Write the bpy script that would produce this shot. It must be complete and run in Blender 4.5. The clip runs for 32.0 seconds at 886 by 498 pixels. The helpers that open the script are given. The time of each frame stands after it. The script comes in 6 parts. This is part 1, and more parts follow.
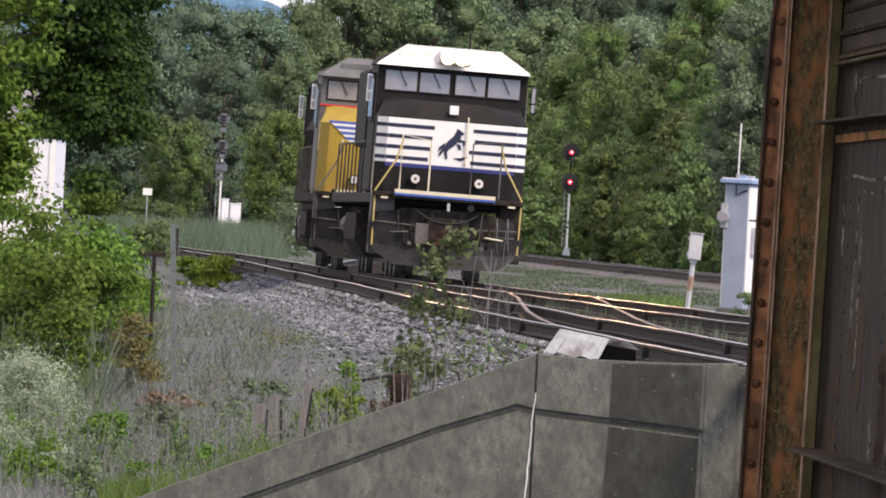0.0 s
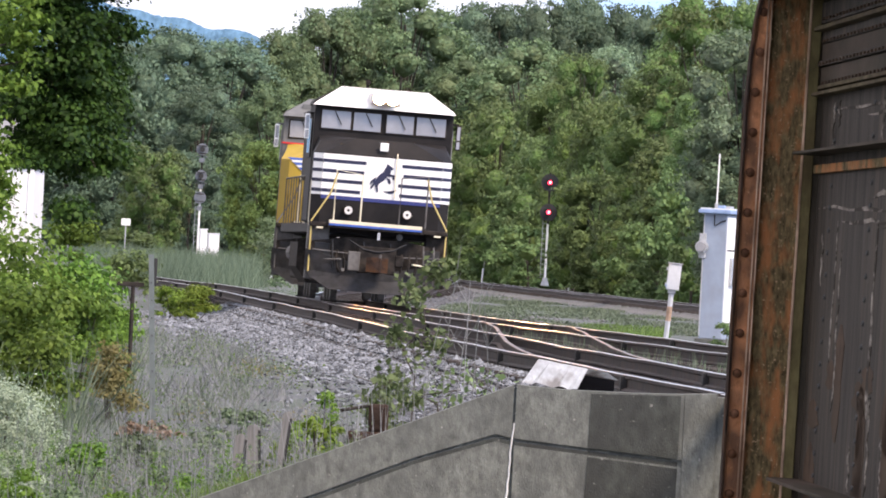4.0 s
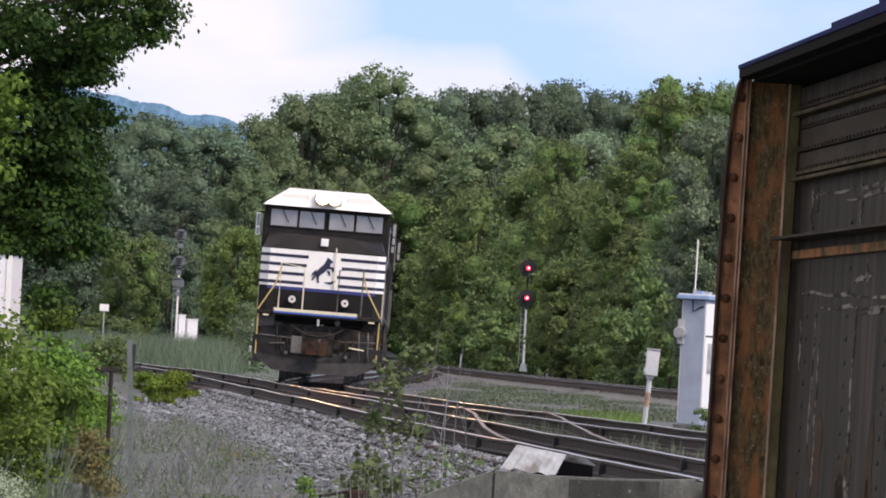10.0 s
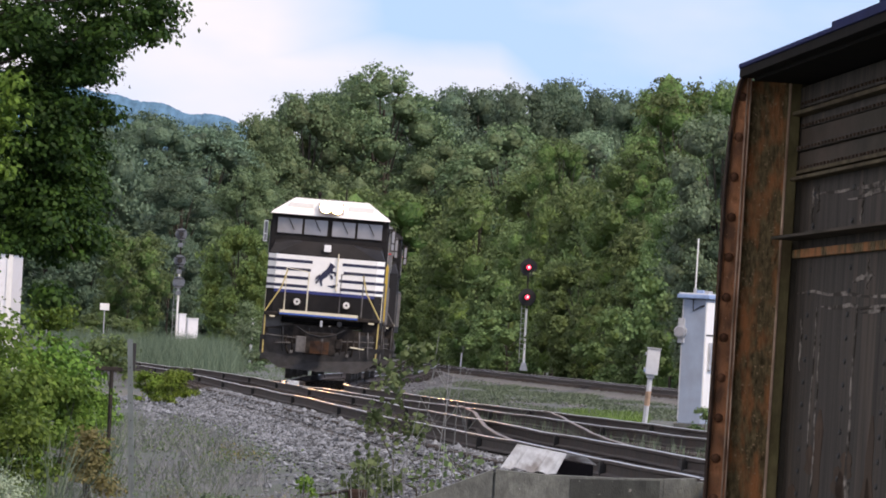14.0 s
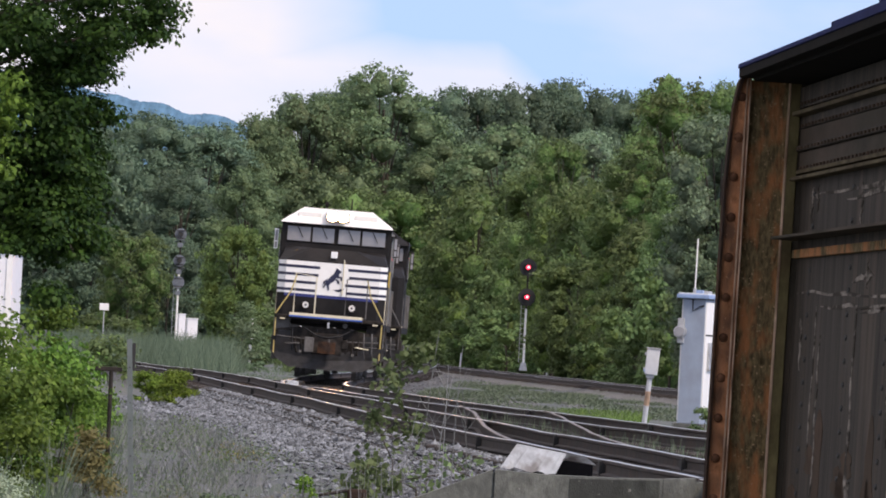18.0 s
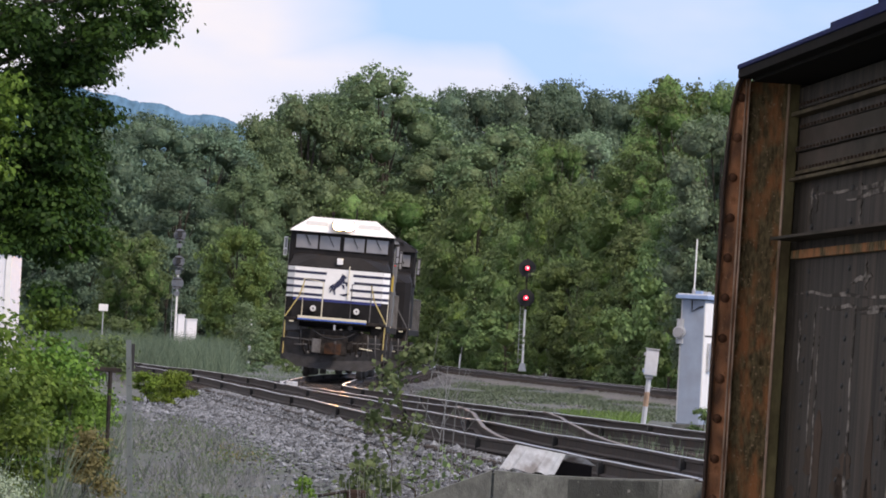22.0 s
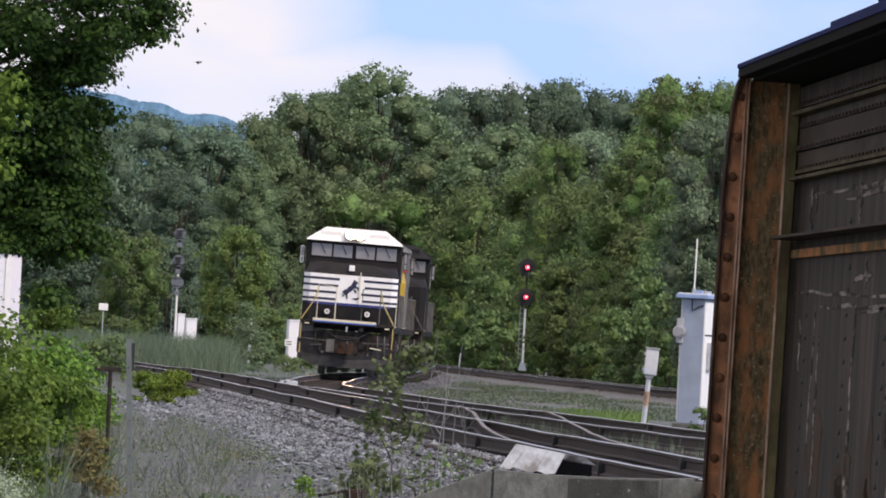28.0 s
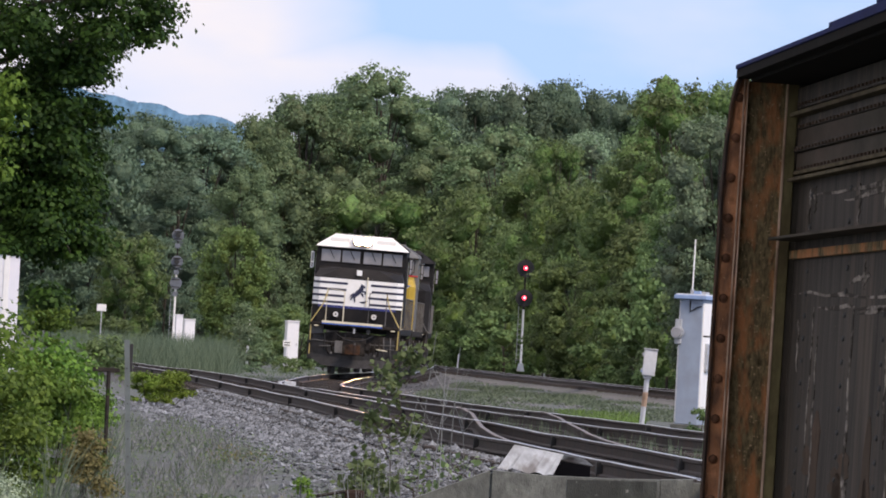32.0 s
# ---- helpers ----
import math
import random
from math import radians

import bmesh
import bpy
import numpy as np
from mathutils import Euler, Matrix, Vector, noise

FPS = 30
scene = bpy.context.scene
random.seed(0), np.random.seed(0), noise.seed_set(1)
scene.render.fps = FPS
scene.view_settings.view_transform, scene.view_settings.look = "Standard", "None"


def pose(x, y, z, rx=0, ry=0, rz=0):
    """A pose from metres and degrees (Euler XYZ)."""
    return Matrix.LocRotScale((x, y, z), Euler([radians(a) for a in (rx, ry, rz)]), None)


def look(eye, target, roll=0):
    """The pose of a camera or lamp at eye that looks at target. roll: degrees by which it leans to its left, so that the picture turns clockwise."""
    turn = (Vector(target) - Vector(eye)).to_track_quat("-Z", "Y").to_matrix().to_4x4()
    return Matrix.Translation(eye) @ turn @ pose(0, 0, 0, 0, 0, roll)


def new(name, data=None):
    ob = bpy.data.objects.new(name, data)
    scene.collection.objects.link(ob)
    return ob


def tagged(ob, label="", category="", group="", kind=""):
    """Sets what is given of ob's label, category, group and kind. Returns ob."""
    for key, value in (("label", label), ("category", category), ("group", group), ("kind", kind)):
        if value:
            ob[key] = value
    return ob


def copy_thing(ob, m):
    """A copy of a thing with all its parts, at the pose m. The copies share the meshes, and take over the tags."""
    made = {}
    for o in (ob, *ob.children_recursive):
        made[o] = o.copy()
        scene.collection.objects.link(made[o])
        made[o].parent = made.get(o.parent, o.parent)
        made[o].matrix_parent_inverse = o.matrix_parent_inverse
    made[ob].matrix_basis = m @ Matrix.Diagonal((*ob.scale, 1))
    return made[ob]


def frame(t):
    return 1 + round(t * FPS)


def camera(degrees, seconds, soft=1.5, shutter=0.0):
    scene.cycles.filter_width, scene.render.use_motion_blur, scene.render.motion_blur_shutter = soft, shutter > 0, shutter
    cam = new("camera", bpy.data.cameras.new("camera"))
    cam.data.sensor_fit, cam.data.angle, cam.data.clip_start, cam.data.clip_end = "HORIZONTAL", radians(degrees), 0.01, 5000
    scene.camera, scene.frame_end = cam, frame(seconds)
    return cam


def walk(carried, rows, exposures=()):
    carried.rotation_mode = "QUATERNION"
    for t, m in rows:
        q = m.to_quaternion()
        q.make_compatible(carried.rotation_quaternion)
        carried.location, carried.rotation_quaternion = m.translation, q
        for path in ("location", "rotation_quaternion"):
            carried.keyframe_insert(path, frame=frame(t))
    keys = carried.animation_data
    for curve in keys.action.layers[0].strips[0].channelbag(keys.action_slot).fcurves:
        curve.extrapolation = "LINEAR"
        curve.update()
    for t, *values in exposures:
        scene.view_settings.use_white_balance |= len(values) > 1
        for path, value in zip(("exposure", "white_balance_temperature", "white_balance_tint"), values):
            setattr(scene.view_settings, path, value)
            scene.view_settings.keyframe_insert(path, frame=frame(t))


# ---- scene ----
# ---- camera: a long lens on one spot, nudged up at six seconds ----
EYE = (0.0, 0.0, 1.08)
FAR = 20000.0
cam = camera(4.49, 32.0, soft=1.85, shutter=0.0)
AIM = [(0.0, -64.2, -34.3), (0.5, -61.3, -32.7), (1.0, -59.8, -32.6), (1.5, -58.8, -21.7), (2.0, -54.1, 4.5),
       (2.5, -49.7, 9.4), (3.0, -41.0, 19.0), (3.5, -30.6, 24.2), (5.5, -26.4, 4.5), (6.0, -12.3, 26.7),
       (6.1, -8.8, 33.2), (6.2, -5.9, 42.3), (6.3, -4.2, 52.5), (6.4, -3.0, 60.3),
       (6.5, -4.0, 73.2), (6.6, -5.8, 111.6), (6.7, -8.3, 169.6), (6.8, -10.3, 217.5), (6.9, -11.1, 232.5),
       (7.0, -10.8, 232.2), (7.1, -9.3, 216.6), (7.2, -7.6, 203.6), (7.3, -6.1, 194.7), (7.5, -3.8, 186.6),
       (8.0, 1.1, 180.8), (8.5, 4.3, 179.3), (9.0, 4.4, 177.8), (9.5, 2.8, 176.3), (10.0, 1.4, 174.6),
       (11.0, -0.1, 174.5), (11.5, 0.0, 173.0), (12.5, 1.5, 173.1), (13.5, 1.5, 173.1), (14.5, 0.0, 173.0),
       (16.5, 0.0, 173.0), (17.0, -1.5, 172.9), (17.5, 1.5, 173.1), (18.5, 1.5, 173.1), (19.0, 0.0, 173.0),
       (20.0, 3.0, 173.7), (21.0, 1.5, 173.4), (22.0, 3.0, 174.4), (23.0, 1.5, 173.1), (24.0, 2.9, 174.2),
       (25.0, 0.0, 173.0), (25.5, -2.9, 171.3), (27.5, 1.5, 173.1), (28.0, 3.0, 173.2), (28.5, 4.6, 173.2),
       (29.5, 5.6, 174.6), (30.0, 3.4, 173.4), (30.5, 6.0, 174.8), (32.0, 6.0, 174.8)]
walk(cam, [(t, look(EYE, (a / FAR * 100, 100.0, EYE[2] + b / FAR * 100), 3.0)) for t, a, b in AIM],
     exposures=[(0.0, 0.50, 7900, 21), (0.5, 0.66, 7700, 21), (1.0, 0.80, 7550, 21), (3.0, 0.92, 7450, 21), (6.0, 0.98, 7650, 21), (6.6, 0.66, 7500, 21), (6.9, 0.42, 7400, 21), (7.2, 0.36, 7550, 21),
                (9.0, 0.36, 7550, 21), (20.0, 0.27, 7450, 20), (32.0, 0.25, 7450, 20)])

# ---- world and sun ----
SUN_EL, SUN_AZ = 48.0, 132.0
world = bpy.data.worlds.new("sky")
scene.world = world
world.use_nodes = True
wn = world.node_tree.nodes
wl = world.node_tree.links
wn.clear()
w_out = wn.new("ShaderNodeOutputWorld")
w_bg = wn.new("ShaderNodeBackground")
w_sky = wn.new("ShaderNodeTexSky")
w_sky.sky_type = 'NISHITA'
w_sky.sun_disc = False
w_sky.sun_elevation = radians(SUN_EL)
w_sky.sun_rotation = radians(SUN_AZ)
w_sky.air_density = 1.3
w_sky.dust_density = 0.3
w_sky.ozone_density = 3.0
w_co = wn.new("ShaderNodeTexCoord")
w_map = wn.new("ShaderNodeMapping")
w_map.inputs["Scale"].default_value = (11.0, 11.0, 27.0)
w_map.inputs["Location"].default_value = (1.84, 0.0, 1.19)
w_noise = wn.new("ShaderNodeTexNoise")
w_noise.inputs["Scale"].default_value = 1.6
w_noise.inputs["Detail"].default_value = 5.0
w_noise.inputs["Roughness"].default_value = 0.5
w_ramp = wn.new("ShaderNodeValToRGB")
w_ramp.color_ramp.elements[0].color = (0.08, 0.08, 0.08, 1)
w_ramp.color_ramp.elements[0].position = 0.34
w_ramp.color_ramp.elements[1].position = 0.70
w_mix = wn.new("ShaderNodeMixRGB")
w_mix.inputs["Color2"].default_value = (5.30, 5.44, 5.72, 1)
w_lift = wn.new("ShaderNodeVectorMath")
w_lift.operation = 'ADD'
w_lift.inputs[1].default_value = (0.0, 0.0, 0.45)
w_norm = wn.new("ShaderNodeVectorMath")
w_norm.operation = 'NORMALIZE'
wl.new(w_co.outputs["Generated"], w_lift.inputs[0])
wl.new(w_lift.outputs[0], w_norm.inputs[0])
wl.new(w_norm.outputs[0], w_sky.inputs["Vector"])
wl.new(w_co.outputs["Generated"], w_map.inputs["Vector"])
wl.new(w_map.outputs["Vector"], w_noise.inputs["Vector"])
# a cloud bank low over the wood and to the left of it, open blue above and to the right
w_sep = wn.new("ShaderNodeSeparateXYZ")
wl.new(w_co.outputs["Generated"], w_sep.inputs[0])


def w_math(op, a, b):
    m = wn.new("ShaderNodeMath")
    m.operation = op
    for k, v in enumerate((a, b)):
        if isinstance(v, float):
            m.inputs[k].default_value = v
        else:
            wl.new(v, m.inputs[k])
    return m.outputs[0]


w_low = w_math('MULTIPLY', w_math('SUBTRACT', w_math('SUBTRACT', 0.0258, w_sep.outputs["Z"]), w_math('MULTIPLY', w_math('MAXIMUM', w_math('SUBTRACT', w_sep.outputs["X"], 0.004), 0.0), 0.7)), 70.0)
w_left = w_math('MULTIPLY', w_math('SUBTRACT', -0.0125, w_sep.outputs["X"]), 22.0)
w_bank = w_math('MINIMUM', w_math('MAXIMUM', w_math('MAXIMUM', w_low, w_left), -0.14), 0.09)
wl.new(w_math('ADD', w_noise.outputs["Fac"], w_bank), w_ramp.inputs["Fac"])
wl.new(w_ramp.outputs["Color"], w_mix.inputs["Fac"])
w_tint = wn.new("ShaderNodeMixRGB")
w_tint.blend_type = 'MULTIPLY'
w_tint.inputs["Fac"].default_value = 1.0
w_tint.inputs["Color2"].default_value = (1.56, 1.66, 1.75, 1)
wl.new(w_sky.outputs["Color"], w_tint.inputs["Color1"])
wl.new(w_tint.outputs["Color"], w_mix.inputs["Color1"])
wl.new(w_mix.outputs["Color"], w_bg.inputs["Color"])
wl.new(w_bg.outputs["Background"], w_out.inputs["Surface"])
w_bg.inputs["Strength"].default_value = 0.15

sun_data = bpy.data.lights.new("sun", 'SUN')
sun_data.energy = 2.9
sun_data.angle = radians(20)
sun_data.color = (1.0, 0.93, 0.82)
sun = new("sun", sun_data)
SUN_FROM = Vector((math.sin(radians(SUN_AZ)) * math.cos(radians(SUN_EL)),
                   math.cos(radians(SUN_AZ)) * math.cos(radians(SUN_EL)), math.sin(radians(SUN_EL))))
sun.matrix_world = look(SUN_FROM * 50, (0, 0, 0))

# ---- materials ----
def mat(name, col, rough=0.6, metal=0.0, var=0.25, scale=4.0, bump=0.0, bscale=40.0, spec=0.4,
        stain=None, stain_amt=0.0, stain_scale=1.5, stretch=(1, 1, 1), rnd=0.0, island=0.0, edge=(0.45, 0.68), speck=None, speck_scale=30.0, speck_cut=0.68):
    m = bpy.data.materials.new(name)
    m.use_nodes = True
    n, l = m.node_tree.nodes, m.node_tree.links
    b = n["Principled BSDF"]
    b.inputs["Roughness"].default_value = rough
    b.inputs["Metallic"].default_value = metal
    b.inputs["Specular IOR Level"].default_value = spec
    co = n.new("ShaderNodeTexCoord")
    mp = n.new("ShaderNodeMapping")
    mp.inputs["Scale"].default_value = stretch
    l.new(co.outputs["Object"], mp.inputs["Vector"])
    n1 = n.new("ShaderNodeTexNoise")
    n1.inputs["Scale"].default_value = scale
    n1.inputs["Detail"].default_value = 6
    n1.inputs["Roughness"].default_value = 0.65
    l.new(mp.outputs["Vector"], n1.inputs["Vector"])
    cr = n.new("ShaderNodeValToRGB")
    lo = [max(0, c * (1 - var)) for c in col[:3]]
    hi = [min(1, c * (1 + var)) for c in col[:3]]
    cr.color_ramp.elements[0].position, cr.color_ramp.elements[1].position = 0.3, 0.7
    cr.color_ramp.elements[0].color = (*lo, 1)
    cr.color_ramp.elements[1].color = (*hi, 1)
    l.new(n1.outputs["Fac"], cr.inputs["Fac"])
    out = cr.outputs["Color"]
    if stain:
        n2 = n.new("ShaderNodeTexNoise")
        n2.inputs["Scale"].default_value = stain_scale
        n2.inputs["Detail"].default_value = 5
        l.new(mp.outputs["Vector"], n2.inputs["Vector"])
        r2 = n.new("ShaderNodeValToRGB")
        r2.color_ramp.elements[0].position, r2.color_ramp.elements[1].position = edge
        r2.color_ramp.elements[1].color = (stain_amt, stain_amt, stain_amt, 1)
        l.new(n2.outputs["Fac"], r2.inputs["Fac"])
        mx = n.new("ShaderNodeMixRGB")
        l.new(r2.outputs["Color"], mx.inputs["Fac"])
        l.new(out, mx.inputs["Color1"])
        mx.inputs["Color2"].default_value = (*stain, 1)
        out = mx.outputs["Color"]
    if speck:
        n4 = n.new("ShaderNodeTexNoise")
        n4.inputs["Scale"].default_value = speck_scale
        n4.inputs["Detail"].default_value = 3
        l.new(co.outputs["Object"], n4.inputs["Vector"])
        r4 = n.new("ShaderNodeValToRGB")
        r4.color_ramp.elements[0].position, r4.color_ramp.elements[1].position = speck_cut, speck_cut + 0.07
        l.new(n4.outputs["Fac"], r4.inputs["Fac"])
        m4 = n.new("ShaderNodeMixRGB")
        l.new(r4.outputs["Color"], m4.inputs["Fac"])
        l.new(out, m4.inputs["Color1"])
        m4.inputs["Color2"].default_value = (*speck, 1)
        out = m4.outputs["Color"]
    if rnd or island:
        hsv = n.new("ShaderNodeHueSaturation")
        src = n.new("ShaderNodeNewGeometry").outputs["Random Per Island"] if island else n.new("ShaderNodeObjectInfo").outputs["Random"]
        amt = island or rnd
        mr = n.new("ShaderNodeMapRange")
        mr.inputs["To Min"].default_value, mr.inputs["To Max"].default_value = 1 - amt, 1 + amt
        l.new(src, mr.inputs["Value"])
        l.new(mr.outputs["Result"], hsv.inputs["Value"])
        l.new(out, hsv.inputs["Color"])
        out = hsv.outputs["Color"]
    l.new(out, b.inputs["Base Color"])
    if bump:
        n3 = n.new("ShaderNodeTexNoise")
        n3.inputs["Scale"].default_value = bscale
        n3.inputs["Detail"].default_value = 4
        l.new(mp.outputs["Vector"], n3.inputs["Vector"])
        bp = n.new("ShaderNodeBump")
        bp.inputs["Strength"].default_value = bump
        bp.inputs["Distance"].default_value = 0.02
        l.new(n3.outputs["Fac"], bp.inputs["Height"])
        l.new(bp.outputs["Normal"], b.inputs["Normal"])
    return m


def glow(name, col, strength):
    m = bpy.data.materials.new(name)
    m.use_nodes = True
    b = m.node_tree.nodes["Principled BSDF"]
    b.inputs["Base Color"].default_value = (*col, 1)
    b.inputs["Emission Color"].default_value = (*col, 1)
    b.inputs["Emission Strength"].default_value = strength
    return m


def leafy(name, lo, hi, trans=0.32, rough=0.55, big=0.35, spec=0.14, relief=0.0):
    """Foliage: leaf to leaf and tree to tree variation, with light passing through the leaves."""
    m = bpy.data.materials.new(name)
    m.use_nodes = True
    n, l = m.node_tree.nodes, m.node_tree.links
    b = n["Principled BSDF"]
    b.inputs["Roughness"].default_value = rough
    b.inputs["Specular IOR Level"].default_value = spec
    geo = n.new("ShaderNodeNewGeometry")
    cr = n.new("ShaderNodeValToRGB")
    cr.color_ramp.elements[0].color = (*lo, 1)
    cr.color_ramp.elements[1].color = (*hi, 1)
    l.new(geo.outputs["Random Per Island"], cr.inputs["Fac"])
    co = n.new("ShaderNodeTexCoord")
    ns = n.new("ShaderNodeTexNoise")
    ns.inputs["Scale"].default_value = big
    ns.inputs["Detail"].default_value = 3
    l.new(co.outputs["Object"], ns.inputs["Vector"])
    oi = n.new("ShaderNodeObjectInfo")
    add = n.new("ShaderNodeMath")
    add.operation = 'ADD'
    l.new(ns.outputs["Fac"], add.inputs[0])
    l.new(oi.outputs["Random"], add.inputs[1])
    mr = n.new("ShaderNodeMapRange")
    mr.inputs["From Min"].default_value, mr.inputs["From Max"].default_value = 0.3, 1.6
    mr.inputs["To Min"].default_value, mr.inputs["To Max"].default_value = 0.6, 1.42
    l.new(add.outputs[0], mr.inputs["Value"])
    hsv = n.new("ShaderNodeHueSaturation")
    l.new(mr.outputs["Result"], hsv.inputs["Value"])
    hu = n.new("ShaderNodeMapRange")
    hu.inputs["To Min"].default_value, hu.inputs["To Max"].default_value = 0.485, 0.52
    l.new(oi.outputs["Random"], hu.inputs["Value"])
    l.new(hu.outputs["Result"], hsv.inputs["Hue"])
    l.new(cr.outputs["Color"], hsv.inputs["Color"])
    l.new(hsv.outputs["Color"], b.inputs["Base Color"])
    if relief:
        rn = n.new("ShaderNodeTexNoise")
        rn.inputs["Scale"].default_value = 2.6
        rn.inputs["Detail"].default_value = 5
        l.new(co.outputs["Object"], rn.inputs["Vector"])
        bp = n.new("ShaderNodeBump")
        bp.inputs["Strength"].default_value = relief
        bp.inputs["Distance"].default_value = 0.5
        l.new(rn.outputs["Fac"], bp.inputs["Height"])
        l.new(bp.outputs["Normal"], b.inputs["Normal"])
    tr = n.new("ShaderNodeBsdfTranslucent")
    l.new(hsv.outputs["Color"], tr.inputs["Color"])
    mix = n.new("ShaderNodeMixShader")
    mix.inputs["Fac"].default_value = trans
    l.new(b.outputs["BSDF"], mix.inputs[1])
    l.new(tr.outputs["BSDF"], mix.inputs[2])
    l.new(mix.outputs["Shader"], n["Material Output"].inputs["Surface"])
    return m


M = {}
M["ground"] = mat("dry_grass_soil", (0.092, 0.098, 0.102), 0.95, var=0.5, scale=3.2, bump=0.8, bscale=14, stain=(0.062, 0.082, 0.055), stain_amt=0.75, stain_scale=0.55, edge=(0.4, 0.6))
M["ballast"] = mat("crushed_stone", (0.052, 0.053, 0.056), 0.9, var=0.5, scale=11, bump=1.0, bscale=22, stain=(0.066, 0.062, 0.060), stain_amt=0.7, stain_scale=0.5)
M["ballast_pale"] = mat("pale_crushed_stone", (0.115, 0.110, 0.104), 0.9, var=0.5, scale=9, bump=1.0, bscale=20, stain=(0.075, 0.085, 0.06), stain_amt=0.7, stain_scale=0.4)
M["stone"] = mat("grey_stone", (0.138, 0.148, 0.160), 0.9, var=0.3, scale=8, island=0.75)
M["stone_verge"] = mat("dusty_grey_stone", (0.125, 0.125, 0.128), 0.9, var=0.3, scale=8, island=0.4)
M["stone_dark"] = mat("grimy_stone", (0.066, 0.06, 0.058), 0.9, var=0.3, scale=8, island=0.6)
M["rail"] = mat("rusted_rail", (0.040, 0.034, 0.032), 0.75, 0.1, var=0.4, scale=5, stain=(0.075, 0.045, 0.032), stain_amt=0.5, spec=0.2)
M["railhead"] = mat("polished_rail", (0.42, 0.41, 0.40), 0.30, 1.0, var=0.2, scale=2, stretch=(4, .3, 4))
M["railhead_dull"] = mat("dull_worn_rail", (0.20, 0.17, 0.145), 0.5, 0.6, var=0.4, scale=3, stretch=(4, .3, 4), stain=(0.09, 0.055, 0.035), stain_amt=0.6)
M["tie"] = mat("weathered_tie", (0.036, 0.030, 0.027), 0.9, var=0.5, scale=6, rnd=0.4, stretch=(1, 6, 1))
M["concrete"] = mat("weathered_concrete", (0.128, 0.134, 0.118), 0.9, var=0.42, scale=16.0, bump=0.4, bscale=60, stain=(0.074, 0.078, 0.070), stain_amt=0.8, stain_scale=3.4, stretch=(1, 1, .55), edge=(0.42, 0.66), speck=(0.29, 0.28, 0.26), speck_scale=19.0, speck_cut=0.675)
M["concrete_dark"] = mat("dark_concrete", (0.042, 0.046, 0.040), 0.9, var=0.4, scale=12.0, bump=0.3, bscale=70, stain=(0.030, 0.031, 0.028), stain_amt=0.7, stain_scale=2.6, stretch=(1, 1, .6), speck=(0.17, 0.165, 0.15), speck_scale=19.0, speck_cut=0.675)
M["joint"] = mat("dark_joint", (0.03, 0.03, 0.03), 0.95)
M["opening_black"] = mat("shade_black_fill", (0.005, 0.005, 0.006), 0.95, spec=0.02)
M["caulk"] = mat("pale_sealant", (0.6, 0.6, 0.58), 0.8)
M["tin"] = mat("bare_sheet_metal", (0.56, 0.585, 0.60), 0.55, 0.1, var=0.25, scale=9, stain=(0.17, 0.14, 0.12), stain_amt=0.7, stain_scale=5, stretch=(1, .25, 1), edge=(0.52, 0.66))
M["rust"] = mat("rusted_flange", (0.50, 0.228, 0.114), 0.85, 0.0, var=0.6, scale=12, bump=0.5, bscale=45, stain=(0.13, 0.075, 0.050), stain_amt=0.9, stain_scale=6.0, stretch=(1.3, .3, .7), spec=0.03, edge=(0.44, 0.60), speck=(0.58, 0.34, 0.19), speck_scale=30.0)
M["rivet"] = mat("rusted_rivet", (0.15, 0.072, 0.042), 0.8, 0.0, var=0.5, scale=14, spec=0.06, rnd=0.4)
M["rust_olive"] = mat("olive_rusted_steel", (0.150, 0.114, 0.060), 0.85, 0.0, var=0.7, scale=24, bump=0.5, bscale=50, stain=(0.42, 0.175, 0.074), stain_amt=0.95, stain_scale=5.5, stretch=(1.6, .3, .55), spec=0.03, edge=(0.47, 0.64), speck=(0.44, 0.30, 0.18), speck_scale=46.0, speck_cut=0.64)
M["web"] = mat("dark_painted_web", (0.045, 0.039, 0.0325), 0.75, 0.0, var=0.62, scale=6, bump=0.2, bscale=30, stain=(0.115, 0.088, 0.064), stain_amt=0.55, stain_scale=4.2, stretch=(1, .55, .10), spec=0.05, edge=(0.54, 0.70), speck=(0.12, 0.085, 0.06), speck_scale=26.0, speck_cut=0.66)
M["band"] = mat("brown_olive_band_steel", (0.098, 0.080, 0.050), 0.85, 0.0, var=0.5, scale=7, stain=(0.055, 0.040, 0.030), stain_amt=0.7, stain_scale=3, stretch=(1, .2, 1), spec=0.03)
M["web_rust"] = mat("rust_run_on_paint", (0.080, 0.055, 0.040), 0.85, var=0.4, scale=8, stain=(0.06, 0.046, 0.035), stain_amt=0.8, stain_scale=4, edge=(0.4, 0.62), stretch=(1, .3, .5), spec=0.03)
M["web_grey"] = mat("grey_painted_steel", (0.056, 0.049, 0.038), 0.8, 0.0, var=0.45, scale=4, stain=(0.105, 0.076, 0.061), stain_amt=0.7, stain_scale=2.5, stretch=(1, .1, .5), spec=0.03)
M["top_plate"] = mat("blue_grey_plate", (0.014, 0.022, 0.085), 0.85, 0.0, var=0.3, scale=3, spec=0.05)
# near-black colour for the top flange and the angle beneath it
M["flange"] = mat("near_black_flange", (0.006, 0.0054, 0.0052), 0.85, var=0.4, scale=5, stain=(0.022, 0.015, 0.010), stain_amt=0.3, stain_scale=3, spec=0.03)
M["black"] = mat("black_paint", (0.016, 0.015, 0.015), 0.62, 0.0, var=0.3, scale=2.5, stain=(0.036, 0.030, 0.026), stain_amt=0.3, stain_scale=1.4, spec=0.12)
